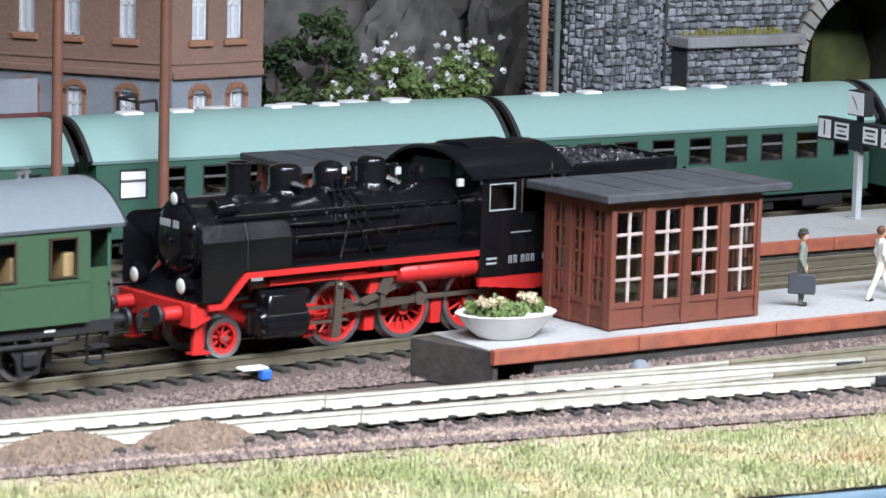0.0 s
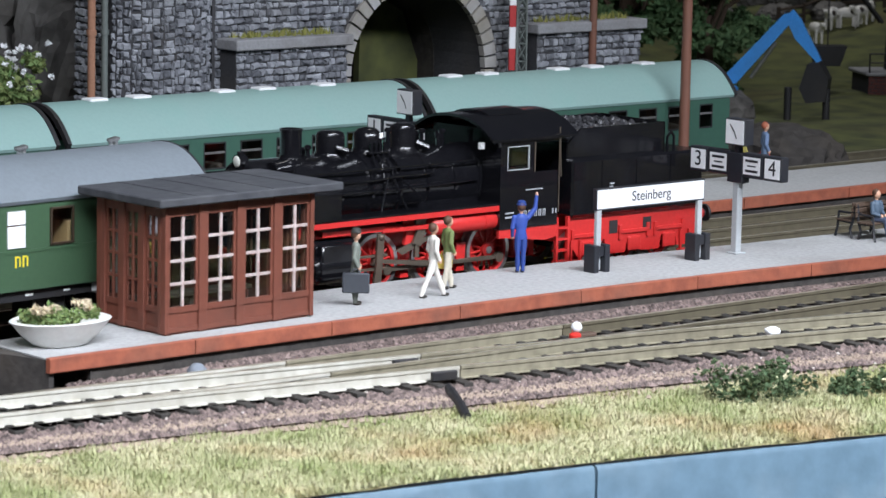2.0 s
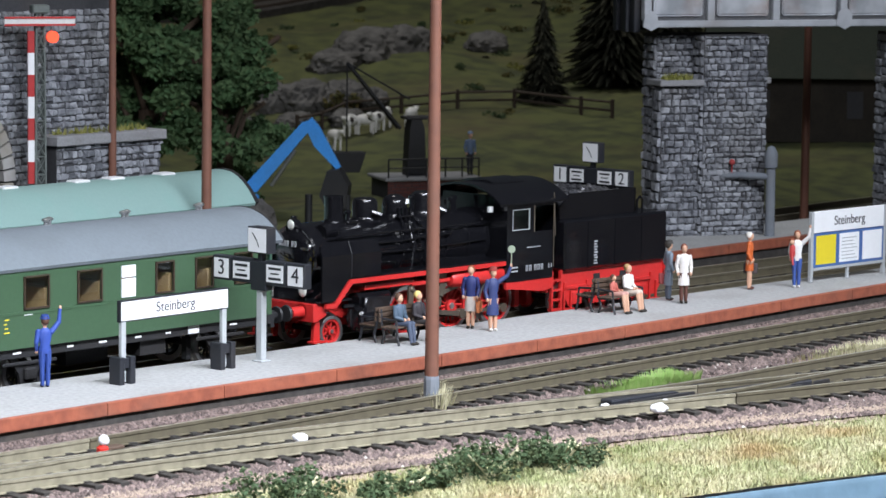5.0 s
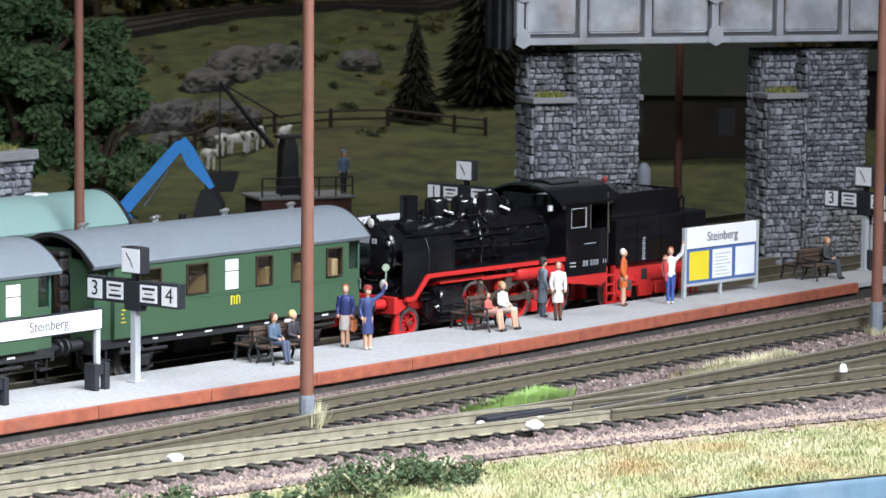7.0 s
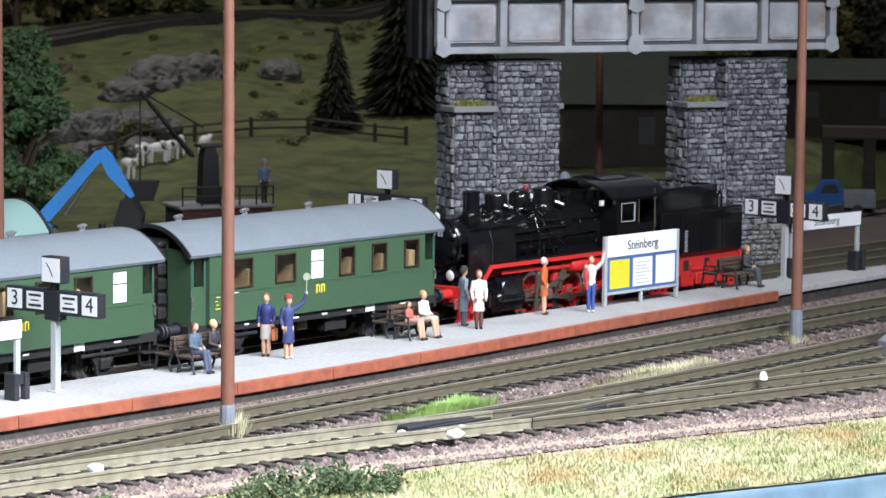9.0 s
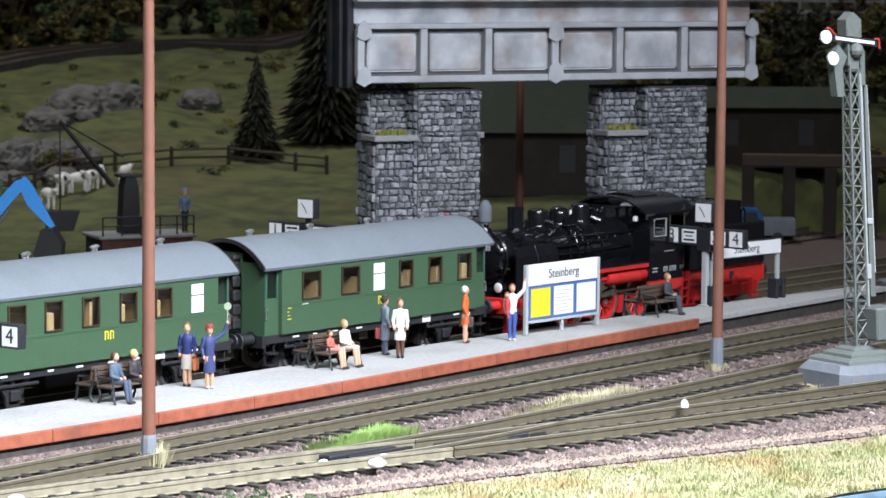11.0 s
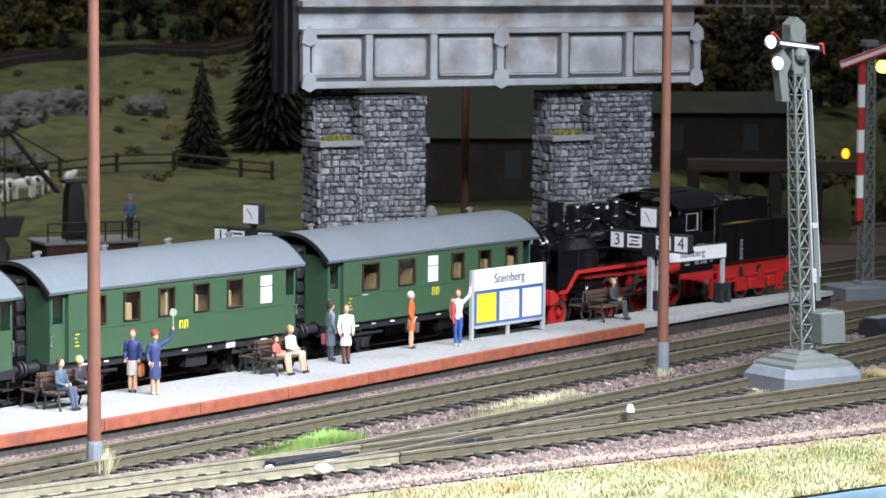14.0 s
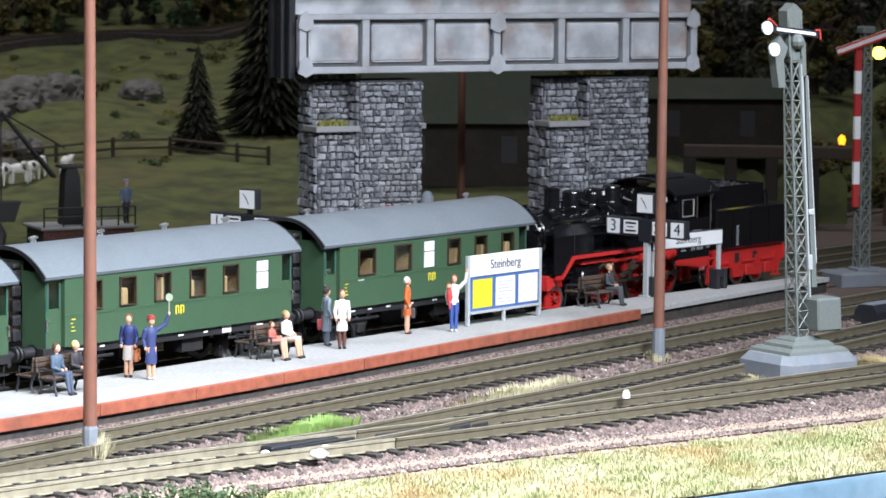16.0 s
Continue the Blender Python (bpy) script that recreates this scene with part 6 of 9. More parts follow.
# ---- standing green coaches ----
def green_coach(x, label):
    t = thing("standing_coach", x, 191, RAIL_Z, 0, label, "coach", "standing turquoise-roofed coaches")
    HW, HL = 16.2, 66.5
    wins = [(-55, 8.6)] + [(c, 8.6) for c in (-43, -29, -15, -1, 13, 27, 41)] + [(55, 6.5)]
    bm = B()
    for y0, y1 in ((-HW, -HW + 0.8), (HW - 0.8, HW)):
        wall_with_holes(bm, -HL, HL, y0, y1, 7.0, 29.2, [(c - w / 2, c + w / 2, 17.8, 26.2) for c, w in wins])
    box(bm, -HL, -HL + 0.8, -HW + 0.8, HW - 0.8, 7, 29.2)
    box(bm, HL - 0.8, HL, -HW + 0.8, HW - 0.8, 7, 29.2)
    body = part("body", bm, M_DGREEN, t, smooth=False)
    bm = B()
    box(bm, -HL + 1, HL - 1, -HW + 1, HW - 1, 7.2, 8.0)
    for c in (-50, -36, -22, -8, 6, 20, 34, 48):
        box(bm, c - 0.4, c + 0.4, -HW + 1, HW - 4, 8, 26)
    for c in (-47, -39, -33, -25, -19, -11, -5, 3, 9, 17, 23, 31, 37, 45):
        box(bm, c - 1.7, c + 1.7, -HW + 1.5, HW - 4, 8, 19.2, 0.4)
    part("interior", bm, M_DARKWOOD, t, "dark brown seating", smooth=False)
    for c, w in wins:
        f = B()
        for xa, xb, za, zb in ((c - w / 2, c + w / 2, 17.8, 18.3), (c - w / 2, c + w / 2, 25.7, 26.2), (c - w / 2, c - w / 2 + 0.4, 17.8, 26.2), (c + w / 2 - 0.4, c + w / 2, 17.8, 26.2)):
            box(f, xa, xb, -HW - 0.1, -HW + 0.5, za, zb)
        wf = part("window", f, M_FRAME, body, smooth=False)
        f = B()
        box(f, c - w / 2 + 0.4, c + w / 2 - 0.4, -HW, -HW + 0.4, 22.6, 23.3)
        part("sliding_bar", f, M_STEEL, body, "bright window bar", smooth=False)
        f = B()
        box(f, c - w / 2 + 0.3, c + w / 2 - 0.3, -HW + 0.25, -HW + 0.35, 18.1, 25.9)
        g = part("pane", f, M_SIGNWHITE if c == -55 else M_GLASS, body, "white frosted pane" if c == -55 else "", smooth=False)
        g.visible_shadow = c == -55
    bm = B()
    arc = [(y, 28.8 + 10.6 * (1 - (abs(y) / 17.0) ** 2.3)) for y in np.linspace(-17.0, 17.0, 27)]
    prism(bm, arc + [(y * 0.975, z - 0.9) for y, z in arc[::-1]], -68, 68, "x")
    roof = part("roof", bm, M_TURQ, t)
    for c in (-48, -32, 0, 16, 40):
        bm = B()
        box(bm, c - 3.4, c + 3.4, -2.6, 2.6, 38.6, 40.0, 0.4)
        part("roof_vent", bm, M_SIGNWHITE, roof, "small pale roof vent", smooth=False)
    for e in (-1, 1):
        bm = B()
        ends = [(y * 1.01, z + 0.3) for y, z in arc]
        prism(bm, ends + [(y * 0.93, z - 1.2) for y, z in arc[::-1]], min(e * 68, e * 69.4), max(e * 68, e * 69.4), "x")
        box(bm, min(e * 66.5, e * 69.6), max(e * 66.5, e * 69.6), -5.5, 5.5, 8, 31, 0.6)
        part("end_gangway", bm, M_FRAME, t, "dark rubber gangway", smooth=False)
    bm = B()
    box(bm, -64, 64, -14, 14, 4.6, 7.0)
    for c in (-30, 0, 24):
        box(bm, c - 7, c + 7, -13, -4, 1.8, 5)
    for c in (-50, -1, 50):
        box(bm, c - 8, c + 8, -14.6, -13.2, 2.2, 6, 0.4)
    part("underframe", bm, M_FRAME, t, smooth=False)
    for c in (-50, 50):
        for dy in (-8.2, 8.2):
            bm = B()
            lathe(bm, (c, dy, 5.2), [(5.2, -1.2), (5.2, 1.2)], 20, 0, "y")
            part("wheel", bm, M_FRAME, t)
    return t


for k, lab in ((-228, "dark green coach, turquoise roof, at the train's tail"), (-86, "dark green standing coach, turquoise roof, beside the pole"), (55.5, "dark green standing coach, turquoise roof, behind engine"), (197, "dark green standing coach, turquoise roof, before tunnel"), (338.5, "dark green end coach with rounded turquoise roof")):
    green_coach(k - 2.5, lab)


def pale_train():
    t = thing("pale_roofed_coach", 60, 232, 0, 1.0, "white-roofed railcar partly hidden behind green coaches", "coach")
    bm = B()
    box(bm, -62, 70, -13, 13, 8, 33, 1.0)
    part("body", bm, paint("red_brown_coach", (0.22, 0.05, 0.04)), t, smooth=False)
    bm = B()
    arc = [(y, 33 + 6.0 * (1 - (abs(y) / 13.6) ** 2.2)) for y in np.linspace(-13.6, 13.6, 17)]
    prism(bm, arc + [(y, 32.4) for y, z in arc[::-1]], -20, 71, "x")
    part("roof", bm, M_SIGNWHITE, t)
    for x in (-4, 22, 44, 60):
        bm = B()
        box(bm, x - 4, x + 4, -3, 3, 38.4, 39.8, 0.4)
        part("roof_box", bm, M_SIGNWHITE, t, smooth=False)
    bm = B()
    wire(bm, [(-34, -6, 34), (-34, -6, 43), (-28, -6, 43.4), (-27, -6, 34)], 0.5)
    wire(bm, [(-34, 6, 34), (-34, 6, 43), (-28, 6, 43.4), (-27, 6, 34)], 0.5)
    wire(bm, [(-34, -6, 43), (-34, 6, 43)], 0.4)
    part("pantograph", bm, M_FRAME, t)
    return t


pale_train()


def red_shelter():
    t = thing("track_shelter", -40, 205, 0, 0, "low shelter with dark red roof", "shelter")
    bm = B()
    box(bm, -40, 34, -8, 12, 38.5, 42.6, 0.6)
    part("roof", bm, paint("dark_red_roof", (0.16, 0.03, 0.03)), t, smooth=False)
    for x in (-34, 0, 30):
        bm = B()
        box(bm, x - 1, x + 1, 4, 6, 0, 38.5)
        part("post", bm, M_DARKWOOD, t, smooth=False)
    bm = B()
    box(bm, -60, 30, 13, 15, 0, 52)
    part("rear_wall", bm, M_PLASTER, t, "pale blue-grey rear wall", smooth=False)


red_shelter()


# ---- house ----
def house():
    t = thing("town_house", 55.0, 258, -0.6, 0, "town house, tan brick above grey-blue plaster", "house")
    def face(length, m, wins_up, wins_low):
        bm = B()
        wall_with_holes(bm, 0, length, 0, 4, 48.0, 110.0, [(c - 3.0, c + 3.0, 57.5, 74.0) for c in wins_up])
        up = part("wall", bm, M_BRICKWALL, t, "tan brick upper wall", smooth=False)
        up.matrix_basis = m
        bm = B()
        wall_with_holes(bm, 0, length, 0.4, 4, 0, 47.0, [(c - 2.6, c + 2.6, 26.0, 41.0) for c in wins_low])
        lo = part("wall", bm, M_PLASTER, t, "grey-blue plaster ground floor", smooth=False)
        lo.matrix_basis = m
        bm = B()
        box(bm, 0, length, -1.2, 4, 45.8, 48.0, 0.3)
        box(bm, 0, length, -0.5, 0, 50.2, 51.0, 0.1)
        c = part("cornice", bm, M_BRICKWALL, t, smooth=False)
        c.matrix_basis = m
        for cs, z0, z1, hw in ((wins_up, 57.5, 74.0, 3.0), (wins_low, 26.0, 41.0, 2.6)):
            for cx in cs:
                f = B()
                for a, b, c0, c1 in ((cx - hw, cx - hw + 0.8, z0, z1), (cx + hw - 0.8, cx + hw, z0, z1), (cx - 0.5, cx + 0.5, z0, z1), (cx - hw, cx + hw, z0, z0 + 0.9), (cx - hw, cx + hw, z1 - 0.9, z1), (cx - hw, cx + hw, z0 + 10.2, z0 + 11)):
                    box(f, a, b, 1.4, 2.2, c0, c1)
                w = part("window", f, M_WINWHITE, t, "white-framed window", smooth=False)
                w.matrix_basis = m
                f = B()
                box(f, cx - hw + 0.3, cx + hw - 0.3, 1.9, 2.05, z0 + 0.3, z1 - 0.3)
                g = part("pane", f, M_CURTAIN, w, "pale curtained pane", smooth=False)
                f = B()
                if z0 > 40:
                    box(f, cx - hw - 1.4, cx + hw + 1.4, -1.2, 1.4, z0 - 2.0, z0, 0.3)
                else:
                    for k in range(9):
                        a = math.pi * k / 8
                        box(f, cx + (hw + 0.9) * math.cos(a) - 0.8, cx + (hw + 0.9) * math.cos(a) + 0.8, -0.1, 0.9, z1 - 1.6 + 3.0 * math.sin(a), z1 + 0.2 + 3.0 * math.sin(a))
                    box(f, cx - hw - 1.4, cx - hw - 0.1, -0.1, 0.9, z0, z1)
                    box(f, cx + hw + 0.1, cx + hw + 1.4, -0.1, 0.9, z0, z1)
                s = part("sill" if z0 > 40 else "window_arch", f, M_TRIM, w, smooth=False)
    face(34, pose(0, 0, 0, 0, 0, 6), (10.2, 23.2), (10.6, 24.4))
    face(75, pose(75 * math.cos(radians(126)) * MM, 75 * math.sin(radians(126)) * MM, 0, 0, 0, -54), (59.6, 40.8, 25.2, 8), (60.0, 42.0, 26, 8))
    bm = B()
    prism(bm, [(0, 2), (33.5, 5.5), (30, 60), (-40, 62)], 106, 112, "z")
    part("roof", bm, M_DARKROOF, t, smooth=False)
    bm = B()
    prism(bm, [(2, 8), (31, 10), (28, 58), (-38, 58)], 0, 105, "z")
    part("core", bm, M_DARKWOOD, t, "dark rooms behind the windows", smooth=False)
    return t


M_CURTAIN = mat("curtain_pane", (0.62, 0.66, 0.72), 0.2, second=(0.5, 0.55, 0.62), fine=200, bump=0, grime=0.3, dirt=(0.3, 0.34, 0.4), coat=0.4)
house()


# ---- stone walls: every stone is a small block with its own edges ----
class Stones:
    def __init__(self):
        self.v, self.f, self.rnd = [], [], random.Random(11)

    def face(self, o, u, n, width, z0, z1, course=3.0, keep=None):
        """Stones over a face from o along u (plan), standing proud along n."""
        r = self.rnd
        z = z0
        while z < z1 - 0.6:
            h = min(course * r.uniform(0.8, 1.2), z1 - z)
            x = -r.random() * 2
            while x < width:
                w = course * r.uniform(0.75, 1.75)
                a, b = max(x, 0), min(x + w, width)
                x += w
                if b - a < 0.7 or (keep and not keep((a + b) / 2, z + h / 2)):
                    continue
                d, g, e = r.uniform(0.4, 1.35), 0.24, 0.95
                j = lambda: r.uniform(-0.42, 0.2)
                base = [(a + g + j(), z + g + j()), (b - g - j(), z + g + j()), (b - g - j(), z + h - g - j()), (a + g + j(), z + h - g - j())]
                top = [(p + r.uniform(0.1, e) * s, q + r.uniform(0.1, e) * k) for (p, q), (s, k) in zip(base, ((1, 1), (-1, 1), (-1, -1), (1, -1)))]
                i = len(self.v)
                for p, q in base:
                    self.v.append((o[0] + u[0] * p - n[0] * 0.1, o[1] + u[1] * p - n[1] * 0.1, q))
                for p, q in top:
                    self.v.append((o[0] + u[0] * p + n[0] * d, o[1] + u[1] * p + n[1] * d, q))
                self.f += [(i + 4, i + 5, i + 6, i + 7)] + [(i + k, i + (k + 1) % 4, i + 4 + (k + 1) % 4, i + 4 + k) for k in range(4)]
            z += h

    def put(self, name, parent, label, singles=0):
        """The first stones become parts of their own, the rest one joined part."""
        n = len(self.v) // 8
        for k in range(min(singles, n)):
            vs = np.array(self.v[8 * k:8 * k + 8])
            raw("stone", vs, [(4, 5, 6, 7)] + [(j, (j + 1) % 4, 4 + (j + 1) % 4, 4 + j) for j in range(4)], M_STONE_ONE, parent)
        if n > singles:
            ob = raw(name, np.array(self.v[8 * singles:]), [tuple(i - 8 * singles for i in f) for f in self.f[5 * singles:]], M_STONE, parent, label)
            tagged(ob, kind="stuff")


M_STONE_ONE = mat("grey_wall_stone_single", (0.40, 0.415, 0.445), 0.85, second=(0.12, 0.125, 0.14), fine=300, coarse=18, bump=0.6, each=0.7, amount=0.35, grime=0.35, dirt=(0.24, 0.20, 0.12))


def moss(parent, x0, x1, y0, y1, z, seed, count=160):
    rnd = random.Random(seed)
    bm = B()
    for _ in range(count):
        p = Vector((rnd.uniform(x0, x1), rnd.uniform(y0, y1), z))
        q = p + Vector((rnd.uniform(-.9, .9), rnd.uniform(-.9, .9), rnd.uniform(0.8, 2.8)))
        a = Vector((rnd.uniform(-.5, .5), rnd.uniform(-.5, .5), 0))
        bm.faces.new([bm.verts.new(c) for c in (p - a, p + a, q)])
    tagged(part("moss", bm, M_MOSS, parent, "yellow-green moss tuft", smooth=False), kind="stuff")


def tunnel_wall():
    Y = 237
    t = tagged(thing("tunnel_wall", 0, 0, -0.6), "grey stone tunnel front with arched portal", "tunnel wall", "", "structure")
    CX, R, SP, TOP = 312.5, 30.5, 41.0, 125.0
    arcl = [(CX + R * math.cos(a), SP + R * math.sin(a)) for a in np.linspace(math.pi, math.pi / 2, 12)]
    arcr = [(CX + R * math.cos(a), SP + R * math.sin(a)) for a in np.linspace(math.pi / 2, 0, 12)]
    bm = B()
    prism(bm, [(225, 0), (CX - R, 0)] + arcl + [(CX, TOP), (225, TOP)], Y, Y + 26)
    prism(bm, [(CX, TOP)] + arcr + [(CX + R, 0), (396, 0), (396, TOP)], Y, Y + 26)
    part("wall_core", bm, M_JOINT, t, "dark mortar core", smooth=False)
    # rounded tower on the left
    bm = B()
    arc = [(207 + 19 * math.sin(a), Y - 8 * math.cos(a) + 4) for a in np.linspace(-math.pi / 2, math.pi / 2, 15)]
    prism(bm, arc + [(226, Y + 24), (188, Y + 24)], 0, TOP, "z")
    part("tower", bm, M_JOINT, t)
    st = Stones()
    for (xa, ya), (xb, yb) in zip(arc, arc[1:]):
        d = Vector((xb - xa, yb - ya))
        u = d.normalized()
        st.face((xa, ya), u, (u.y, -u.x), d.length, 20, 100, 2.5)
    def clear(x, z):
        px = 226 + x
        return not (abs(px - CX) < R + 5.5 and (z < SP or (px - CX) ** 2 + (z - SP) ** 2 < (R + 5.5) ** 2))
    st.face((226, Y), (1, 0), (0, -1), 170, 20, 100, 2.5, clear)
    st.face((188, Y + 24), (0, -1), (-1, 0), 18, 20, 100, 2.5)
    for x, r, m, lab in ((179.5, 1.3, M_TRIM, "tan wooden post"), (184.6, 1.1, M_SIGNAL, "grey-green downpipe")):
        bm = B()
        tube(bm, (x, Y + 3, 0), (x, Y + 3, TOP), r, seg=10)
        for z in (30, 60, 90):
            lathe(bm, (x, Y + 3, z), [(r * 1.25, -0.8), (r * 1.25, 0.8)], 10)
        part("downpipe", bm, m, t, lab)
    st.face((396, Y), (0, 1), (1, 0), 26, 20, 100, 3.1)
    # low walls with copings on either side
    for xa, xb in ((227, 275), (359, 411)):
        bm = B()
        box(bm, xa + 1, xb - 1, Y - 9, Y - 0.3, 0, 53.0)
        part("low_wall", bm, M_JOINT, t, smooth=False)
        st.face((xa + 1, Y - 9), (1, 0), (0, -1), xb - xa - 2, 20, 53, 2.5)
        st.face((xb - 1, Y - 9), (0, 1), (1, 0), 8.7, 20, 53, 2.5)
        bm = B()
        box(bm, xa - 0.5, xb + 0.5, Y - 11.5, Y - 0.2, 53.0, 56.6, 0.4)
        part("coping", bm, M_COPING, t, "pale stone coping", smooth=False)
        moss(t, xa + 4, xb - 4, Y - 7, Y - 1, 56.6, int(xa), 260)
    st.put("stone_courses", t, "uneven grey stones", 0)
    # ring of arch stones, each a part
    n = 23
    for k in range(n):
        a0, a1 = math.pi * k / n, math.pi * (k + 1) / n
        bm = B()
        g = 0.012
        big = 2.4 if k == n // 2 else 0
        prism(bm, [(CX + r * math.cos(a), SP + r * math.sin(a)) for r, a in ((R - 0.4, a0 + g), (R + 5 + big, a0 + g), (R + 5 + big, a1 - g), (R - 0.4, a1 - g))], Y - 1.6, Y + 1.0)
        part("arch_stone", bm, M_STONE_ARCH, t, smooth=False)
    for s in (-1, 1):
        for k in range(11):
            bm = B()
            z = 4 + k * 3.35
            w = 5.4 if k % 2 else 4.2
            xa, xb = sorted((CX + s * (R - 0.4), CX + s * (R + w)))
            box(bm, xa, xb, Y - 1.6, Y + 1.0, z + 0.15, z + 3.2, 0.25)
            part("arch_stone", bm, M_STONE_ARCH, t, smooth=False)
    # bore
    bm = B()
    ring_a = [(CX - R + 0.2, 0)] + [(CX + (R - 0.2) * math.cos(a), SP + (R - 0.2) * math.sin(a)) for a in np.linspace(math.pi, 0, 21)] + [(CX + R - 0.2, 0)]
    ring_b = [(CX + (p - CX) * 1.05, q * 1.03) for p, q in ring_a]
    prism(bm, ring_a + ring_b[::-1], Y + 26, Y + 150)
    part("bore", bm, M_DARKSTONE, t, "dark tunnel lining", smooth=False)
    bm = B()
    prism(bm, [(CX + 2, 0), (CX + R - 1, 0), (CX + R - 1, SP), (CX + 22, SP + 18), (CX + 8, SP + 25), (CX + 3, SP + 20)], Y + 34, Y + 37)
    part("mossy_lining", bm, M_HILL, t, "mossy green inner wall", smooth=False)
    bm = B()
    box(bm, CX - 42, CX + 42, Y + 150, Y + 152, 0, 80)
    part("bore_end", bm, M_JOINT, t, smooth=False)
    return t


M_STONE_ARCH = mat("pale_arch_stone", (0.42, 0.42, 0.43), 0.85, second=(0.28, 0.25, 0.19), fine=300, bump=0.5, each=0.8, amount=0.2, grime=0.3)
tunnel_wall()


# darker grey web, gives the shading round the panel edges by colour
M_WEB = mat("shaded_grey_web", (0.10, 0.105, 0.115), 0.7, second=(0.16, 0.15, 0.14), bump=0.3)


def bridge():
    t = tagged(thing("girder_bridge", 640, 118, -0.6, -28.1), "grey steel girder bridge on two stone piers", "bridge", "", "structure")
    st = Stones()
    for k, u0 in enumerate((-57.5, 44.0)):
        bm = B()
        box(bm, u0 + 6, u0 + 50, 6, 17, 0, 88)
        box(bm, u0 + 22, u0 + 49, -3, 6, 0, 88)
        box(bm, u0 + 5, u0 + 21, -1.5, 6, 0, 68.5)
        box(bm, u0 + 49, u0 + 54, 8, 16, 0, 68.5)
        part("pier_core", bm, M_JOINT, t, "dark mortar core", smooth=False)
        st.face((u0 + 22, -3), (1, 0), (0, -1), 27, 2, 87.5, 2.2)
        st.face((u0 + 22, 6), (0, -1), (-1, 0), 9, 2, 87.5, 3.3)
        st.face((u0 + 5, -1.5), (1, 0), (0, -1), 16, 2, 68.3, 2.4)
        st.face((u0 + 5, 6), (0, -1), (-1, 0), 7.5, 2, 68.3, 3.6)
        st.face((u0 + 6, 17), (0, -1), (-1, 0), 11, 2, 87.5, 3.4)
        st.face((u0 + 6, 6), (1, 0), (0, -1), 16, 70.5, 87.5, 2.4)
        bm = B()
        box(bm, u0 + 3.4, u0 + 22.0, -4.0, 9, 68.5, 70.8, 0.3)
        part("coping", bm, M_COPING, t, "pale stone coping", smooth=False)
        bm = B()
        box(bm, u0 + 49.2, u0 + 55, 5, 18, 68.5, 70.8, 0.3)
        part("coping", bm, M_COPING, t, "pale stone coping", smooth=False)
        moss(t, u0 + 7, u0 + 18, -2, 4, 70.8, 30 + k, 320)
    st.put("stone_courses", t, "uneven grey stones", 300)
    # box girder: bottom and top flange, stiffeners, rusty panels, bolted plates
    z0, z1 = 91.0, 113.6
    bm = B()
    box(bm, -61, 114.6, -4.5, -1.0, z0, z0 + 2.6, 0.3)
    part("bottom_flange", bm, M_GIRDER, t, smooth=False)
    bm = B()
    box(bm, -61, 114.6, -4.5, -1.0, z1 - 2.0, z1, 0.3)
    part("top_flange", bm, M_GIRDER, t, smooth=False)
    us = [-60.0, -33.4, -5.6, 23.6, 52.4, 81.8, 113.4]
    for k, u in enumerate(us):
        bm = B()
        box(bm, u - 1.5, u + 1.5, -4.2, -1.0, z0 + 2.6, z1 - 2.0, 0.25)
        part("stiffener", bm, M_GIRDER, t, smooth=False)
    for a, b in zip(us, us[1:]):
        bm = B()
        vs = box(bm, a + 1.5, b - 1.5, -1.9, -0.6, z0 + 2.6, z1 - 2.0)
        part("web_panel", bm, M_WEB, t, smooth=False)
        bm = B()
        box(bm, a + 2.9, b - 2.9, -2.9, -1.95, z0 + 4.2, z1 - 3.6, 0.9)
        part("panel", bm, M_RUSTY, t, "pale panel with rust stains", smooth=False)
    for u, z, s in ((23.6, z0 + 3.2, 3.6), (23.6, z1 - 3.2, 3.6), (-59, z0 + 2.6, 3.2), (-59, z1 - 2.6, 3.2), (112.6, z0 + 2.6, 3.2), (112.6, z1 - 2.6, 3.2)):
        bm = B()
        prism(bm, [(u - s, z - s * 0.7), (u, z - s * 1.2), (u + s, z - s * 0.7), (u + s * 0.8, z + s * 0.6), (u, z + s * 1.3), (u - s * 0.8, z + s * 0.6)], -5.0, -4.3)
        part("gusset_plate", bm, M_GIRDER, t, smooth=False)
    bm = B()
    prism(bm, [(-61, z1), (114.6, z1), (114.6, z1 + 26), (-61, z1 + 26)], 1.0, 4.0)
    box(bm, -62, 115.6, -5.2, 2, z1 + 8.5, z1 + 11.0, 0.3)
    box(bm, -62, 115.6, -5.2, 2, z1 + 24, z1 + 27, 0.3)
    part("upper_plate", bm, M_RUSTY, t, "upper plate with rust stains", smooth=False)
    bm = B()
    box(bm, -61, 114.6, -1.0, 20, z0 + 1, z1 - 1)
    part("deck", bm, M_DARKSTONE, t, "dark bridge deck", smooth=False)
    bm = B()
    box(bm, -64, -61.2, 0, 20, z0 - 2, z1 + 24, 0.3)
    for y in (4, 13):
        box(bm, -65.6, -64, y, y + 3, z0 - 2, z1 + 24, 0.2)
    part("end_girder", bm, M_DARKBOX, t, "dark end girder", smooth=False)
    return t


bridge()


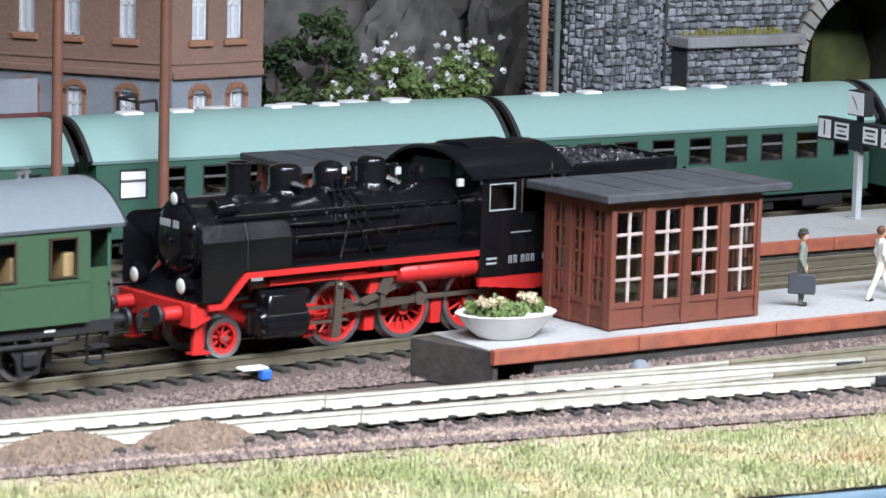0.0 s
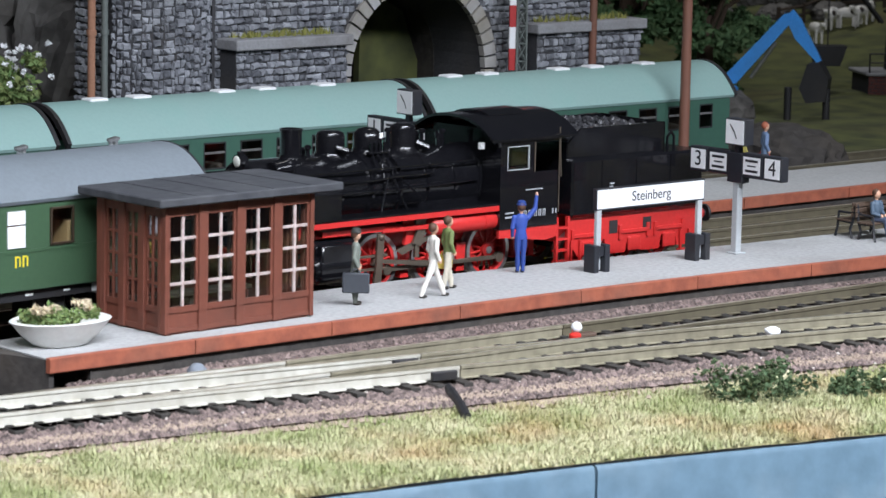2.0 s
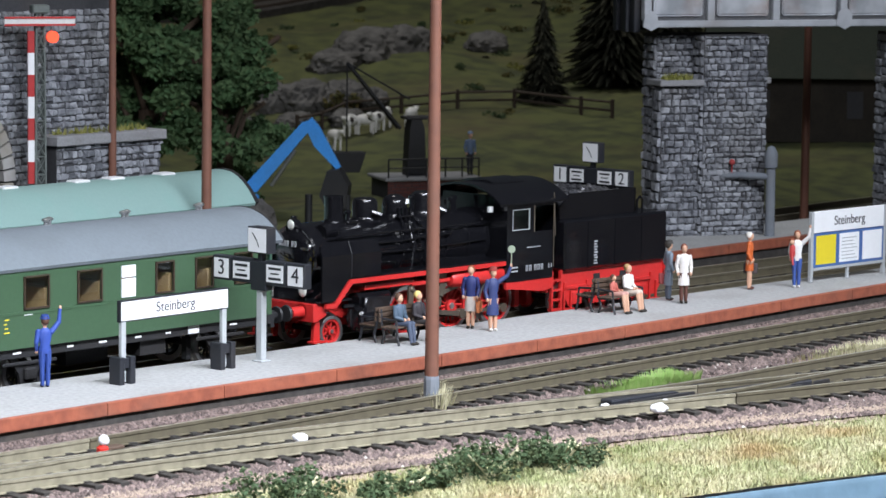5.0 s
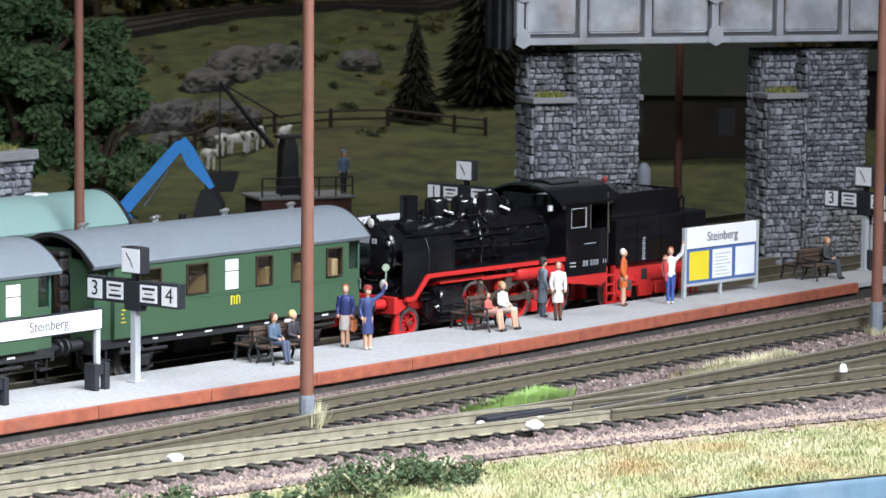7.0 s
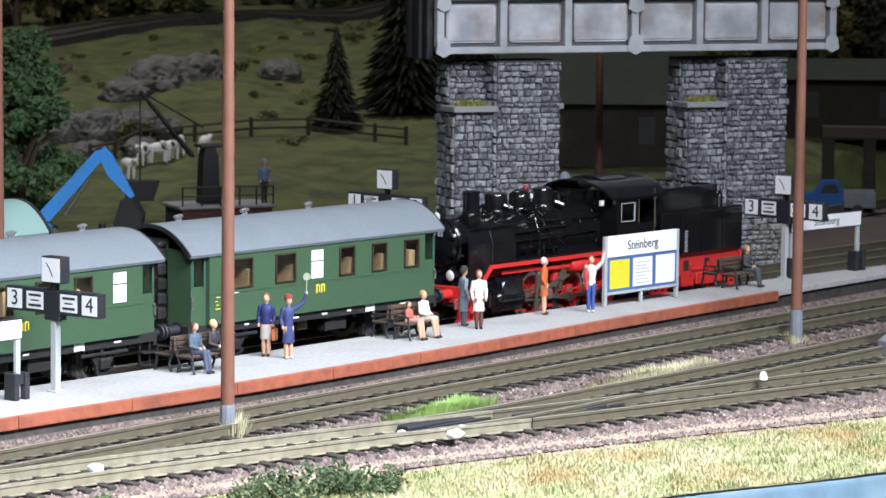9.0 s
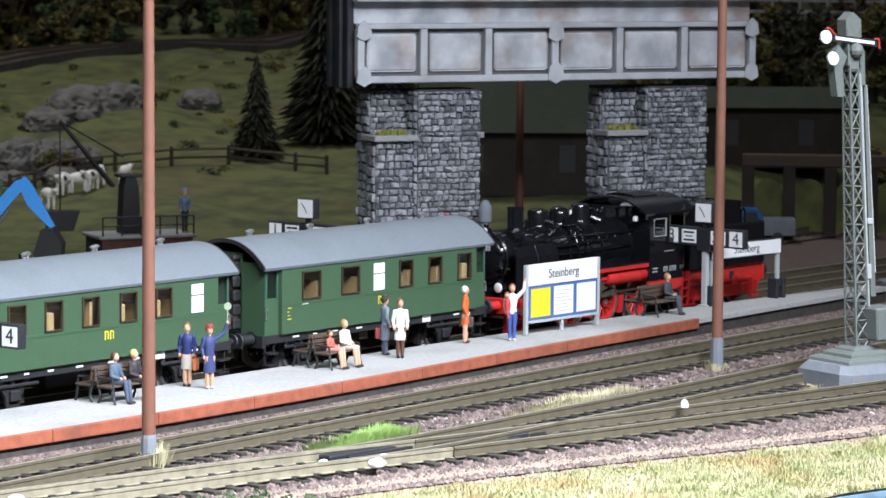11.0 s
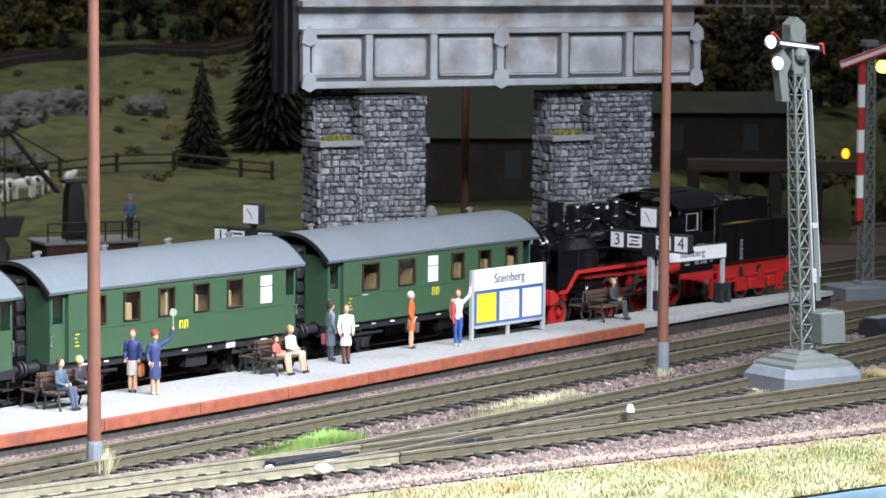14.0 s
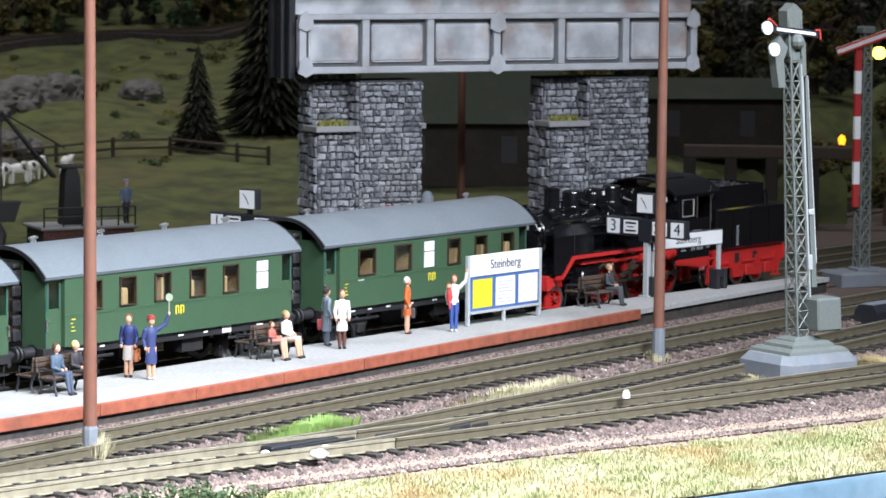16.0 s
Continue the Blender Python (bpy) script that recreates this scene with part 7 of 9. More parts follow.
def water_crane():
    t = thing("water_crane", 626, 113, 0, 0, "grey water crane with horizontal spout", "water crane")
    bm = B()
    lathe(bm, (0, 0, 0), [(3.2, 0), (3.2, 1.5), (2.0, 2.2), (1.8, 36), (2.5, 36.6), (2.6, 42), (1.4, 44.5), (0.4, 45)], 16)
    part("column", bm, M_PLINTH, t)
    bm = B()
    wire(bm, [(0, 0, 33), (-7, 10, 33.4), (-14, 20, 33)], 1.3, 10)
    tube(bm, (-14, 20, 34), (-14, 20, 28), 1.6, 1.9, 10)
    part("spout", bm, M_PLINTH, t)
    bm = B()
    tube(bm, (-9, 12, 34), (-9, 12, 38), 0.3, seg=6)
    ball(bm, (-9, 12, 38.4), 1.2)
    part("lantern", bm, paint("lantern_red", (0.4, 0.05, 0.05)), t)


water_crane()


# ---- signals ----
def lattice(bm, x, y, z0, z1, w0, w1):
    n = max(3, int((z1 - z0) / 6.0))
    pts = []
    for k in range(n + 1):
        z = z0 + (z1 - z0) * k / n
        w = w0 + (w1 - w0) * k / n
        pts.append([(x + a * w, y + b * w, z) for a, b in ((-.5, -.5), (.5, -.5), (.5, .5), (-.5, .5))])
    for a, b in zip(pts, pts[1:]):
        for k in range(4):
            tube(bm, a[k], b[k], 0.42, seg=5)
            tube(bm, a[k], b[(k + 1) % 4], 0.26, seg=4)
            tube(bm, a[(k + 1) % 4], b[k], 0.26, seg=4)
            tube(bm, a[k], a[(k + 1) % 4], 0.26, seg=4)


def main_signal():
    t = thing("lattice_signal", 539.9, -99.1, 0, -20, "leaning grey-green lattice signal mast on stepped plinth", "signal")
    bm = B()
    lathe(bm, (0, 0, 0), [(24.0, -1), (23.6, 6.8), (20.6, 9.2)], 4)
    bmesh.ops.rotate(bm, cent=(0, 0, 0), matrix=Matrix.Rotation(math.pi / 4, 3, "Z"), verts=bm.verts)
    bmesh.ops.scale(bm, vec=(1.0, 0.8, 1), verts=bm.verts)
    bmesh.ops.bevel(bm, geom=[e for e in bm.edges if abs(e.verts[0].co.z - e.verts[1].co.z) > 1.5], offset=3.0, segments=1, affect="EDGES")
    plinth = part("plinth", bm, M_PLINTH, t, "blue-grey concrete plinth", smooth=False)
    for r, z0, z1 in ((18, 9.2, 11.0), (13, 11.0, 12.8), (8.5, 12.8, 14.2)):
        bm = B()
        lathe(bm, (0, 0, 0), [(r, z0), (r - 0.4, z1 - 0.8), (r - 2.6, z1)], 4)
        bmesh.ops.rotate(bm, cent=(0, 0, 0), matrix=Matrix.Rotation(math.pi / 4, 3, "Z"), verts=bm.verts)
        bmesh.ops.scale(bm, vec=(1.0, 0.8, 1), verts=bm.verts)
        part("step", bm, M_SIGNAL, plinth, "grey-green step", smooth=False)
    bm = B()
    lattice(bm, 0, 0, 10, 111, 5.6, 3.4)
    part("mast", bm, M_SIGNAL, t, smooth=False)
    bm = B()
    box(bm, 2.0, 12.4, -8, 2, 16, 27, 0.6)
    part("drive_box", bm, M_SIGNAL, t, smooth=False)
    bm = B()
    wire(bm, [(4.4, -1.0, 27), (3.4, -1.0, 104)], 0.5)
    box(bm, 3.2, 5.4, -2, 0, 36, 41, 0.2)
    part("rod", bm, M_GREYMETAL, t)
    bm = B()
    prism(bm, [(6.0, 30), (8.2, 30), (6.4, 100), (5.4, 100)], -0.5, 0.7)
    part("drive_plank", bm, M_SIGNAL, t, smooth=False)
    bm = B()
    wire(bm, [(8.4, 0, 38), (6.6, 0, 100)], 0.4)
    box(bm, 5.2, 7.6, -0.9, 0.9, 54, 56, 0.2)
    part("drive_wire", bm, M_GREYMETAL, t, "pale signal wire")
    bm = B()
    box(bm, -2.2, 2.2, -2.2, 2.2, 99, 108, 0.8)
    for x in (-3.0, 2.2):
        box(bm, x, x + 0.8, -2.6, 2.6, 101, 113, 0.2)
    prism(bm, [(-3.2, 110), (3.2, 110), (3.2, 116), (0, 118.5), (-3.2, 116)], -2.2, 2.2)
    ball(bm, (0.4, -2.6, 106), 2.6)
    box(bm, 3.0, 5.4, -1.6, 1.6, 94, 106, 0.5)
    part("head", bm, M_SIGNAL, t, smooth=False)
    bm = B()
    prism(bm, [(-7.6, 91), (-4.6, 91), (-5.2, 100), (-3.2, 104), (-6.6, 108), (-9.2, 104)], -2.2, 1.2)
    part("lamp_housing", bm, M_SIGNAL, t, smooth=False)
    bm = B()
    prism(bm, [(-12.6, 111.7), (-12.6, 109.5), (9.4, 107.0), (9.4, 109.4)], -2.9, -2.5)
    arm = part("arm", bm, M_DARKBOX, t, "dark signal arm", smooth=False)
    bm = B()
    prism(bm, [(-8.6, 110.7), (-8.6, 109.7), (8.0, 107.8), (8.0, 108.8)], -3.15, -2.95)
    part("arm_stripe", bm, M_SIGNWHITE, arm, "white stripe", smooth=False)
    bm = B()
    wire(bm, [(-8.6, -3.0, 111.2), (-11.4, -3.0, 113.6), (-12.4, -3.0, 113.2)], 0.35)
    wire(bm, [(8.0, -3.0, 109.6), (10.0, -3.0, 109.6), (10.2, -3.0, 106.4)], 0.35)
    part("arm_border", bm, paint("signal_border_red", (0.5, 0.05, 0.04)), arm, "red border")
    for x, z in ((-13.2, 110.6), (-10.4, 103.6)):
        bm = B()
        lathe(bm, (x, 0, z), [(2.2, -4.0), (2.2, -3.2), (2.0, -3.0), (1.4, -2.6)], 18, 0, "y")
        part("disc", bm, M_SIGNWHITE, t, "white signal disc")
    # the mast leans a little to one side
    for ob in t.children:
        if not ob.name.startswith("plinth"):
            up = 0.0055 if ob.name.split(".")[0] in ("head", "lamp_housing", "arm", "disc") else 0.0
            for v in ob.data.vertices:
                v.co.z += up
                v.co.x -= 0.037 * (v.co.z - 0.010)
                v.co.y += 0.026 * (v.co.z - 0.010)
    for ob in arm.children:
        for v in ob.data.vertices:
            v.co.z += 0.0055
            v.co.x -= 0.037 * (v.co.z - 0.010)
            v.co.y += 0.026 * (v.co.z - 0.010)


main_signal()


def semaphore(x, y, z, top, scale, label, lit=None, tilt=0):
    t = thing("semaphore_signal", x, y, z, -30, label, "signal", "semaphore signals")
    bm = B()
    lattice(bm, 0, 0, 0, top, 5 * scale, 3.4 * scale)
    box(bm, -3, 3, -3, 3, top, top + 3, 0.5)
    part("mast", bm, M_SIGNAL, t, smooth=False)
    bm = B()
    box(bm, -16 * scale, 15 * scale, -2.6, -1.8, top - 4.2, top - 1.0, 0.2)
    arm = part("arm", bm, paint("signal_arm_white", (0.75, 0.72, 0.7)), t, "white semaphore arm", smooth=False)
    arm.matrix_basis = pose(0, 0, (top - 2.6) * MM, 0, -tilt, 0) @ pose(0, 0, -(top - 2.6) * MM)
    bm = B()
    box(bm, -16 * scale, 15 * scale, -2.9, -2.65, top - 1.7, top - 1.0)
    box(bm, -16 * scale, 15 * scale, -2.9, -2.65, top - 4.2, top - 3.5)
    part("arm_border", bm, paint("signal_arm_red", (0.5, 0.03, 0.03)), arm, "red border", smooth=False)
    for k in range(7):
        bm = B()
        z0 = top - 6 - k * 9.4 * scale
        box(bm, -5.4 * scale, -2.6 * scale, -1.4, 0, z0 - 9.4 * scale, z0)
        part("mast_plate", bm, paint("mast_red", (0.45, 0.03, 0.03)) if k % 2 == 0 else M_SIGNWHITE, t, smooth=False)
    bm = B()
    tube(bm, (5 * scale, -3.4, top - 8), (5 * scale, -1.4, top - 8), 2.6 * scale, seg=14)
    part("signal_light", bm, lit, t, "glowing signal lamp")
    bm = B()
    box(bm, -4, 6, -4, 4, 0, 7, 0.5)
    box(bm, -15 * scale, 15 * scale, -10, 10, -1, 5.5, 0.8)
    part("base", bm, M_PLINTH, t, smooth=False)


semaphore(808, 20, 0, 104, 1.0, "red and white semaphore signal with yellow lamp", glow("yellow_signal", (1.0, 0.85, 0.1), 4), 17)
semaphore(351, 226.5, 0, 99, 0.8, "semaphore signal with red lamp before tunnel wall", glow("red_signal", (1.0, 0.08, 0.03), 1.5))


# ---- the yard and hillside behind ----
def hz_at(x, y):
    return hill(x, y)


def broad_tree(x, y, height, crown, seed, label, trunk=0.42, m=None, leaf=2.6, lumps=26, per=120, low=0.30):
    rnd = random.Random(seed)
    z = hz_at(x, y) - 0.5
    t = thing("broadleaf_tree", x, y, z, 0, label, "tree", "broadleaf trees")
    bm = B()
    tube(bm, (0, 0, 0), (0, 0, height * trunk), height * 0.045, height * 0.03, 10)
    for k in range(7):
        a = k * 2.4
        wire(bm, [(0, 0, height * (0.2 + 0.05 * k)), (math.cos(a) * crown * 0.4, math.sin(a) * crown * 0.4, height * (0.45 + 0.05 * k)), (math.cos(a) * crown * 0.8, math.sin(a) * crown * 0.8, height * (0.5 + 0.06 * k))], height * 0.012)
    part("trunk", bm, M_BARK, t)
    bm = B()
    for k in range(lumps):
        a, r = rnd.uniform(0, 6.3), crown * math.sqrt(rnd.random()) * 0.85
        zz = height * rnd.uniform(low, 0.92)
        r *= 1.0 - 0.55 * max(0, zz / height - 0.55) / 0.45
        leaves(bm, (r * math.cos(a), r * math.sin(a), zz), crown * rnd.uniform(0.22, 0.38), per, leaf, rnd, 0.8)
    tagged(part("crown", bm, m or M_TREE, t, smooth=False), kind="stuff")
    return t


def fir(x, y, height, seed, label):
    rnd = random.Random(seed)
    t = thing("fir_tree", x, y, hz_at(x, y) - 0.5, 0, label, "tree", "fir trees")
    bm = B()
    tube(bm, (0, 0, 0), (0, 0, height), height * 0.03, 0.3, 8)
    part("trunk", bm, M_BARK, t)
    bm = B()
    n = 44
    for k in range(n):
        zz = height * (0.06 + 0.92 * k / n)
        rad = height * 0.27 * (1 - k / n) ** 0.85 + 0.8
        m = max(6, int(46 * (1 - k / n)))
        for j in range(m):
            a = rnd.uniform(0, 6.3)
            r = rad * rnd.uniform(0.55, 1.15)
            c, s = math.cos(a), math.sin(a)
            w = height * 0.017
            p = [(0, 0, zz + 1.6), (c * r * 0.6 - s * w, s * r * 0.6 + c * w, zz), (c * r, s * r, zz - height * 0.05), (c * r * 0.6 + s * w, s * r * 0.6 - c * w, zz - 0.4)]
            v = [bm.verts.new(q) for q in p]
            bm.faces.new((v[0], v[1], v[2]))
            bm.faces.new((v[0], v[2], v[3]))
    tagged(part("needles", bm, M_FIR, t, smooth=False), kind="stuff")
    return t


broad_tree(572, 402, 112, 34, 1, "tall dark green broadleaf tree beside the tunnel wall", m=M_TREE, leaf=2.0, lumps=60, per=260)
broad_tree(602, 384, 100, 30, 2, "dark green broadleaf tree with bare lower trunk", m=M_TREE, leaf=2.0, lumps=56, per=260)
broad_tree(530, 420, 110, 32, 3, "broadleaf tree behind the tunnel wall", m=M_TREE, leaf=2.0, lumps=48, per=240)
broad_tree(625, 470, 70, 20, 5, "rounded green tree on the slope", m=M_TREE)
broad_tree(300, 420, 40, 20, 6, "green tree on the rocks", m=M_BUSH, lumps=18)
for k, (x, y, h) in enumerate(((949, 490, 56), (1008, 488, 108), (1034, 470, 96), (1062, 500, 90))):
    fir(x, y, h, 20 + k, "dark fir tree on the hillside")


def scrub():
    """Low bushes and weeds over the slope behind the tracks."""
    rnd = random.Random(77)
    mats = [M_BUSH, M_AUTUMN, M_FIR, M_MOSS]
    bm = B()
    for k in range(240):
        x, y = rnd.uniform(640, 1420), rnd.uniform(470, 860)
        if 740 < x < 880 and y < 535:
            continue
        if noise.noise(Vector((x * 0.008, y * 0.008, 4))) < -0.02 and y < 640:
            continue
        h = rnd.uniform(2, 5)
        m = rnd.choice((0, 0, 1, 1, 2, 2, 3))
        for j in range(3):
            leaves(bm, (x + rnd.uniform(-h, h), y + rnd.uniform(-h, h), hz_at(x, y) + h * 0.2), h * rnd.uniform(0.7, 1.4), 46, h * 0.10 + 0.5, rnd, 0.7, m)
    tagged(part("hillside_scrub", bm, mats, smooth=False), "low dark green and rusty scrub over hillside", "scrub", "", "stuff")


scrub()
rnd = random.Random(3)
for k in range(92):
    x = rnd.uniform(940, 1660)
    y = 870 - (x - 950) * 0.29 + 34 + 190 * rnd.random() ** 1.6
    broad_tree(x, y, rnd.uniform(38, 74), rnd.uniform(17, 26), 100 + k, "autumn-coloured tree in hillside wood", m=(M_AUTUMN, M_BUSH, M_AUTUMN, M_FIR)[k % 4], leaf=2.3, lumps=18, per=105, trunk=0.2, low=0.06)
for k in range(18):
    x = 1215 + 15 * k + rnd.uniform(-8, 8)
    y = 420 - (k % 6) * 34 + rnd.uniform(-12, 12) + k * 5
    broad_tree(x, y, rnd.uniform(60, 105), rnd.uniform(22, 30), 400 + k, "dark brown tree behind the timber trestle", m=(M_AUTUMN, M_FIR)[k % 2], leaf=2.3, lumps=22, per=100, trunk=0.2, low=0.06)
for k, (x, y, h) in enumerate(((1020, 170, 30), (1060, 140, 34), (1010, 90, 26), (1100, 200, 40), (1150, 120, 46), (1060, 60, 30), (1200, 60, 40), (1180, 200, 60), (1240, 150, 70))):
    broad_tree(x, y, h, h * 0.45, 200 + k, "low green tree at the layout end", m=M_AUTUMN if k % 2 else M_BUSH, leaf=1.9, lumps=14, per=120)


def rock(x, y, z, sx, sy, sz, seed, label):
    rnd = random.Random(seed)
    bm = B()
    bmesh.ops.create_icosphere(bm, subdivisions=4, radius=1)
    for v in bm.verts:
        n = v.co.copy()
        d = 1 + 0.30 * noise.noise(n * 1.7 + Vector((seed, 0, 0))) + 0.22 * abs(noise.noise(n * 4.1 + Vector((0, seed, 0)))) + 0.08 * noise.noise(n * 9)
        v.co = Vector((n.x * sx * d, n.y * sy * d, n.z * sz * d))
    ob = part("rock", bm, M_ROCK, None, smooth=False)
    ob.matrix_basis = pose(x * MM, y * MM, z * MM, 0, 0, rnd.uniform(0, 40))
    return tagged(ob, label, "rock", "rocks")


for k, (x, y, z, a, b, c) in enumerate(((150, 335, 62, 30, 20, 40), (192, 325, 66, 34, 18, 38), (236, 330, 64, 34, 20, 40), (125, 350, 60, 22, 16, 44), (172, 305, 40, 24, 12, 26), (215, 300, 44, 26, 12, 30))):
    rock(x, y, z, a, b, c, 60 + k, "rugged grey rock face above the bushes")
for k, (x, y, s) in enumerate(((786, 560, 11), (812, 540, 10), (835, 525, 9), (1079, 639, 13), (979, 646, 17), (1003, 660, 20), (1027, 654, 18), (950, 640, 14))):
    rock(x, y, hz_at(x, y) + s * 0.05, s * 1.3, s * 0.9, s * 0.7, 80 + k, "grey boulder in the meadow")


def bush(x, y, z, r, seed, label, m, bloom=None, squash=0.8):
    rnd = random.Random(seed)
    t = thing("bush", x, y, z, 0, label, "bush", "bushes")
    bm = B()
    for k in range(9):
        a, q = rnd.uniform(0, 6.3), r * 0.6 * math.sqrt(rnd.random())
        leaves(bm, (q * math.cos(a), q * math.sin(a), r * squash * rnd.uniform(0.15, 0.9)), r * rnd.uniform(0.3, 0.5), 80, max(0.8, r * 0.10), rnd, 0.8)
    tagged(part("foliage", bm, m, t, smooth=False), kind="stuff")
    bm = B()
    tube(bm, (0, 0, -1), (0, 0, r * 0.5), r * 0.06, r * 0.03, 6)
    part("stem", bm, M_BARK, t)
    if bloom:
        bm = B()
        for k in range(15):
            a, q = rnd.uniform(0, 6.3), r * rnd.uniform(0.2, 0.9)
            leaves(bm, (q * math.cos(a), q * math.sin(a), r * squash * rnd.uniform(0.3, 1.2)), r * 0.10, 12, r * 0.07, rnd, 0.8)
        tagged(part("blossom", bm, bloom, t, "white blossom", smooth=False), kind="stuff")
    return t


for k, (x, y, r) in enumerate(((98, 268, 13), (106, 282, 15), (112, 262, 12), (100, 300, 16), (122, 272, 12), (90, 290, 14))):
    bush(x, y, 22 + k % 3 * 12, r, 300 + k, "leafy green shrub behind the coaches", M_BUSH, squash=1.7)
for k, (x, y, r) in enumerate(((124, 262, 11), (138, 258, 13), (150, 264, 13), (162, 256, 13), (144, 274, 14), (166, 268, 12), (130, 280, 12))):
    bush(x, y, 26 + k % 2 * 8, r, 320 + k, "flowering shrub with white blossom", M_LEAFY, M_SIGNWHITE, 1.5)
bush(720, 500, hz_at(720, 500), 14, 340, "yellow-green shrub in the meadow", M_AUTUMN)
bush(850, 540, hz_at(850, 540), 13, 341, "yellow-green shrub by the rocks", M_AUTUMN)
for k, (x, y, r) in enumerate(((690, 470, 22), (650, 440, 18), (640, 410, 12))):
    bush(x, y, hz_at(x, y), r, 344 + k, "dark green shrub at the wood's edge", M_TREE, squash=1.6)

for k, (x, y, s) in enumerate(((840, 580, 14), (850, 566, 16), (860, 552, 15), (868, 538, 11))):
    rock(x, y, hz_at(x, y) + s * 0.2, s * 1.1, s * 0.7, s * 0.75, 90 + k, "low grey rock outcrop on slope")


def excavator():
    t = thing("excavator", 585, 318, 0, -55, "blue excavator arm with dark bucket", "excavator")
    bm = B()
    prism(bm, [(-27, 14), (-26, 18.5), (-3, 44), (1, 45), (0, 40.5), (-22, 14.5)], -1.6, 1.6)
    part("boom", bm, M_BLUEMACHINE, t, smooth=False)
    bm = B()
    prism(bm, [(-2.4, 43), (0.8, 46), (4.2, 42), (13.2, 25.5), (11.4, 24.5), (2, 34)], -1.3, 1.3)
    part("stick", bm, M_BLUEMACHINE, t, smooth=False)
    bm = B()
    box(bm, -38, -22, -7, 7, 3, 13, 1.0)
    part("body", bm, M_BLUEMACHINE, t, smooth=False)
    bm = B()
    box(bm, -40, -20, -9, -5, 0, 4, 1.2)
    box(bm, -40, -20, 5, 9, 0, 4, 1.2)
    part("crawler", bm, M_FRAME, t, smooth=False)
    bm = B()
    prism(bm, [(8, 24), (13, 25), (17, 18), (16, 9), (8, 8), (5, 14)], -6, 6)
    part("bucket", bm, M_FRAME, t, smooth=False)
    bm = B()
    wire(bm, [(-16, 0, 17), (-6, 0, 32)], 0.8)
    part("hydraulic_ram", bm, M_STEEL, t)
    for x in (0, 16):
        bm = B()
        tube(bm, (x, -2, 0), (x, -2, 14), 1.6, seg=10)
        part("bollard", bm, M_FRAME, t)


excavator()


def heap(x, y, r, h, seed, m, label):
    bm = B()
    bmesh.ops.create_icosphere(bm, subdivisions=4, radius=1)
    for v in bm.verts:
        d = 1 + 0.2 * noise.noise(v.co * 3 + Vector((seed, 0, 0))) + 0.1 * noise.noise(v.co * 8)
        v.co = Vector((v.co.x * r * d, v.co.y * r * d, v.co.z * h * d))
    ob = part("heap", bm, m, None, smooth=False)
    ob.matrix_basis = pose(x * MM, y * MM, 0)
    return tagged(ob, label, "heap")


heap(566, 340, 16, 13, 1, M_ROCK, "grey gravel heap by the excavator")
heap(470, 215, 26, 15, 2, M_DARKSTONE, "dark coal heap beyond the coaches")


def coal_crane():
    t = thing("coaling_crane", 712, 366, 0, -30, "dark coaling crane on a red-brick base", "crane")
    bm = B()
    box(bm, -21, 22, -12, 12, 0, 9, 0.3)
    base = part("base", bm, M_JOINT, t, smooth=False)
    rnd = random.Random(8)
    v, f = [], []
    for z in np.arange(0.4, 8.4, 1.5):
        x = -21 - rnd.random() * 3
        while x < 22:
            a, b = max(x, -21), min(x + 3.6, 22)
            x += 3.9
            if b - a < 0.6:
                continue
            i = len(v)
            v += [(a, -12, z), (b, -12, z), (b, -12, z + 1.2), (a, -12, z + 1.2), (a + .1, -12.3, z + .1), (b - .1, -12.3, z + .1), (b - .1, -12.3, z + 1.1), (a + .1, -12.3, z + 1.1)]
            f += [(i + 4, i + 5, i + 6, i + 7)] + [(i + k, i + (k + 1) % 4, i + 4 + (k + 1) % 4, i + 4 + k) for k in range(4)]
    tagged(raw("bricks", v, f, M_REDBRICK, base, "red brick courses"), kind="stuff")
    bm = B()
    box(bm, -22.5, 23.5, -13.5, 13.5, 9, 10.6, 0.4)
    part("platform_slab", bm, M_COPING, t, smooth=False)
    bm = B()
    for x in (-21, -12, -3, 6, 14, 22):
        tube(bm, (x, -13, 10.6), (x, -13, 19), 0.4, seg=6)
    wire(bm, [(-21, -13, 19), (22, -13, 19)], 0.35)
    wire(bm, [(-21, -13, 15), (22, -13, 15)], 0.3)
    part("railing", bm, M_FRAME, t)
    bm = B()
    prism(bm, [(-9, 10.6), (0, 10.6), (-1, 32), (-2.4, 36), (-7, 36), (-8, 32)], -4, 4)
    box(bm, -10, 3, -4.6, 4.6, 36, 37.4, 0.3)
    part("cabin", bm, M_FRAME, t, smooth=False)
    bm = B()
    wire(bm, [(-12, -2, 32), (-38, -4, 62)], 0.9)
    wire(bm, [(-12, 2, 32), (-38, -4, 62)], 0.9)
    wire(bm, [(-7, 0, 45), (-38, -4, 62)], 0.4)
    part("jib", bm, M_FRAME, t)
    bm = B()
    wire(bm, [(-38, -4, 62), (-38, -4, 22)], 0.35)
    prism(bm, [(-46, 22), (-30, 22), (-33, 13), (-43, 13)], -8, 0)
    part("grab", bm, M_FRAME, t, smooth=False)
    return t


coal_crane()
figurine(728, 352, -30, (0.12, 0.17, 0.26), (0.03, 0.03, 0.04), (0.3, 0.2, 0.1), "blue-shirted figurine on the crane platform", z=10.6, hat=(0.2, 0.25, 0.35))


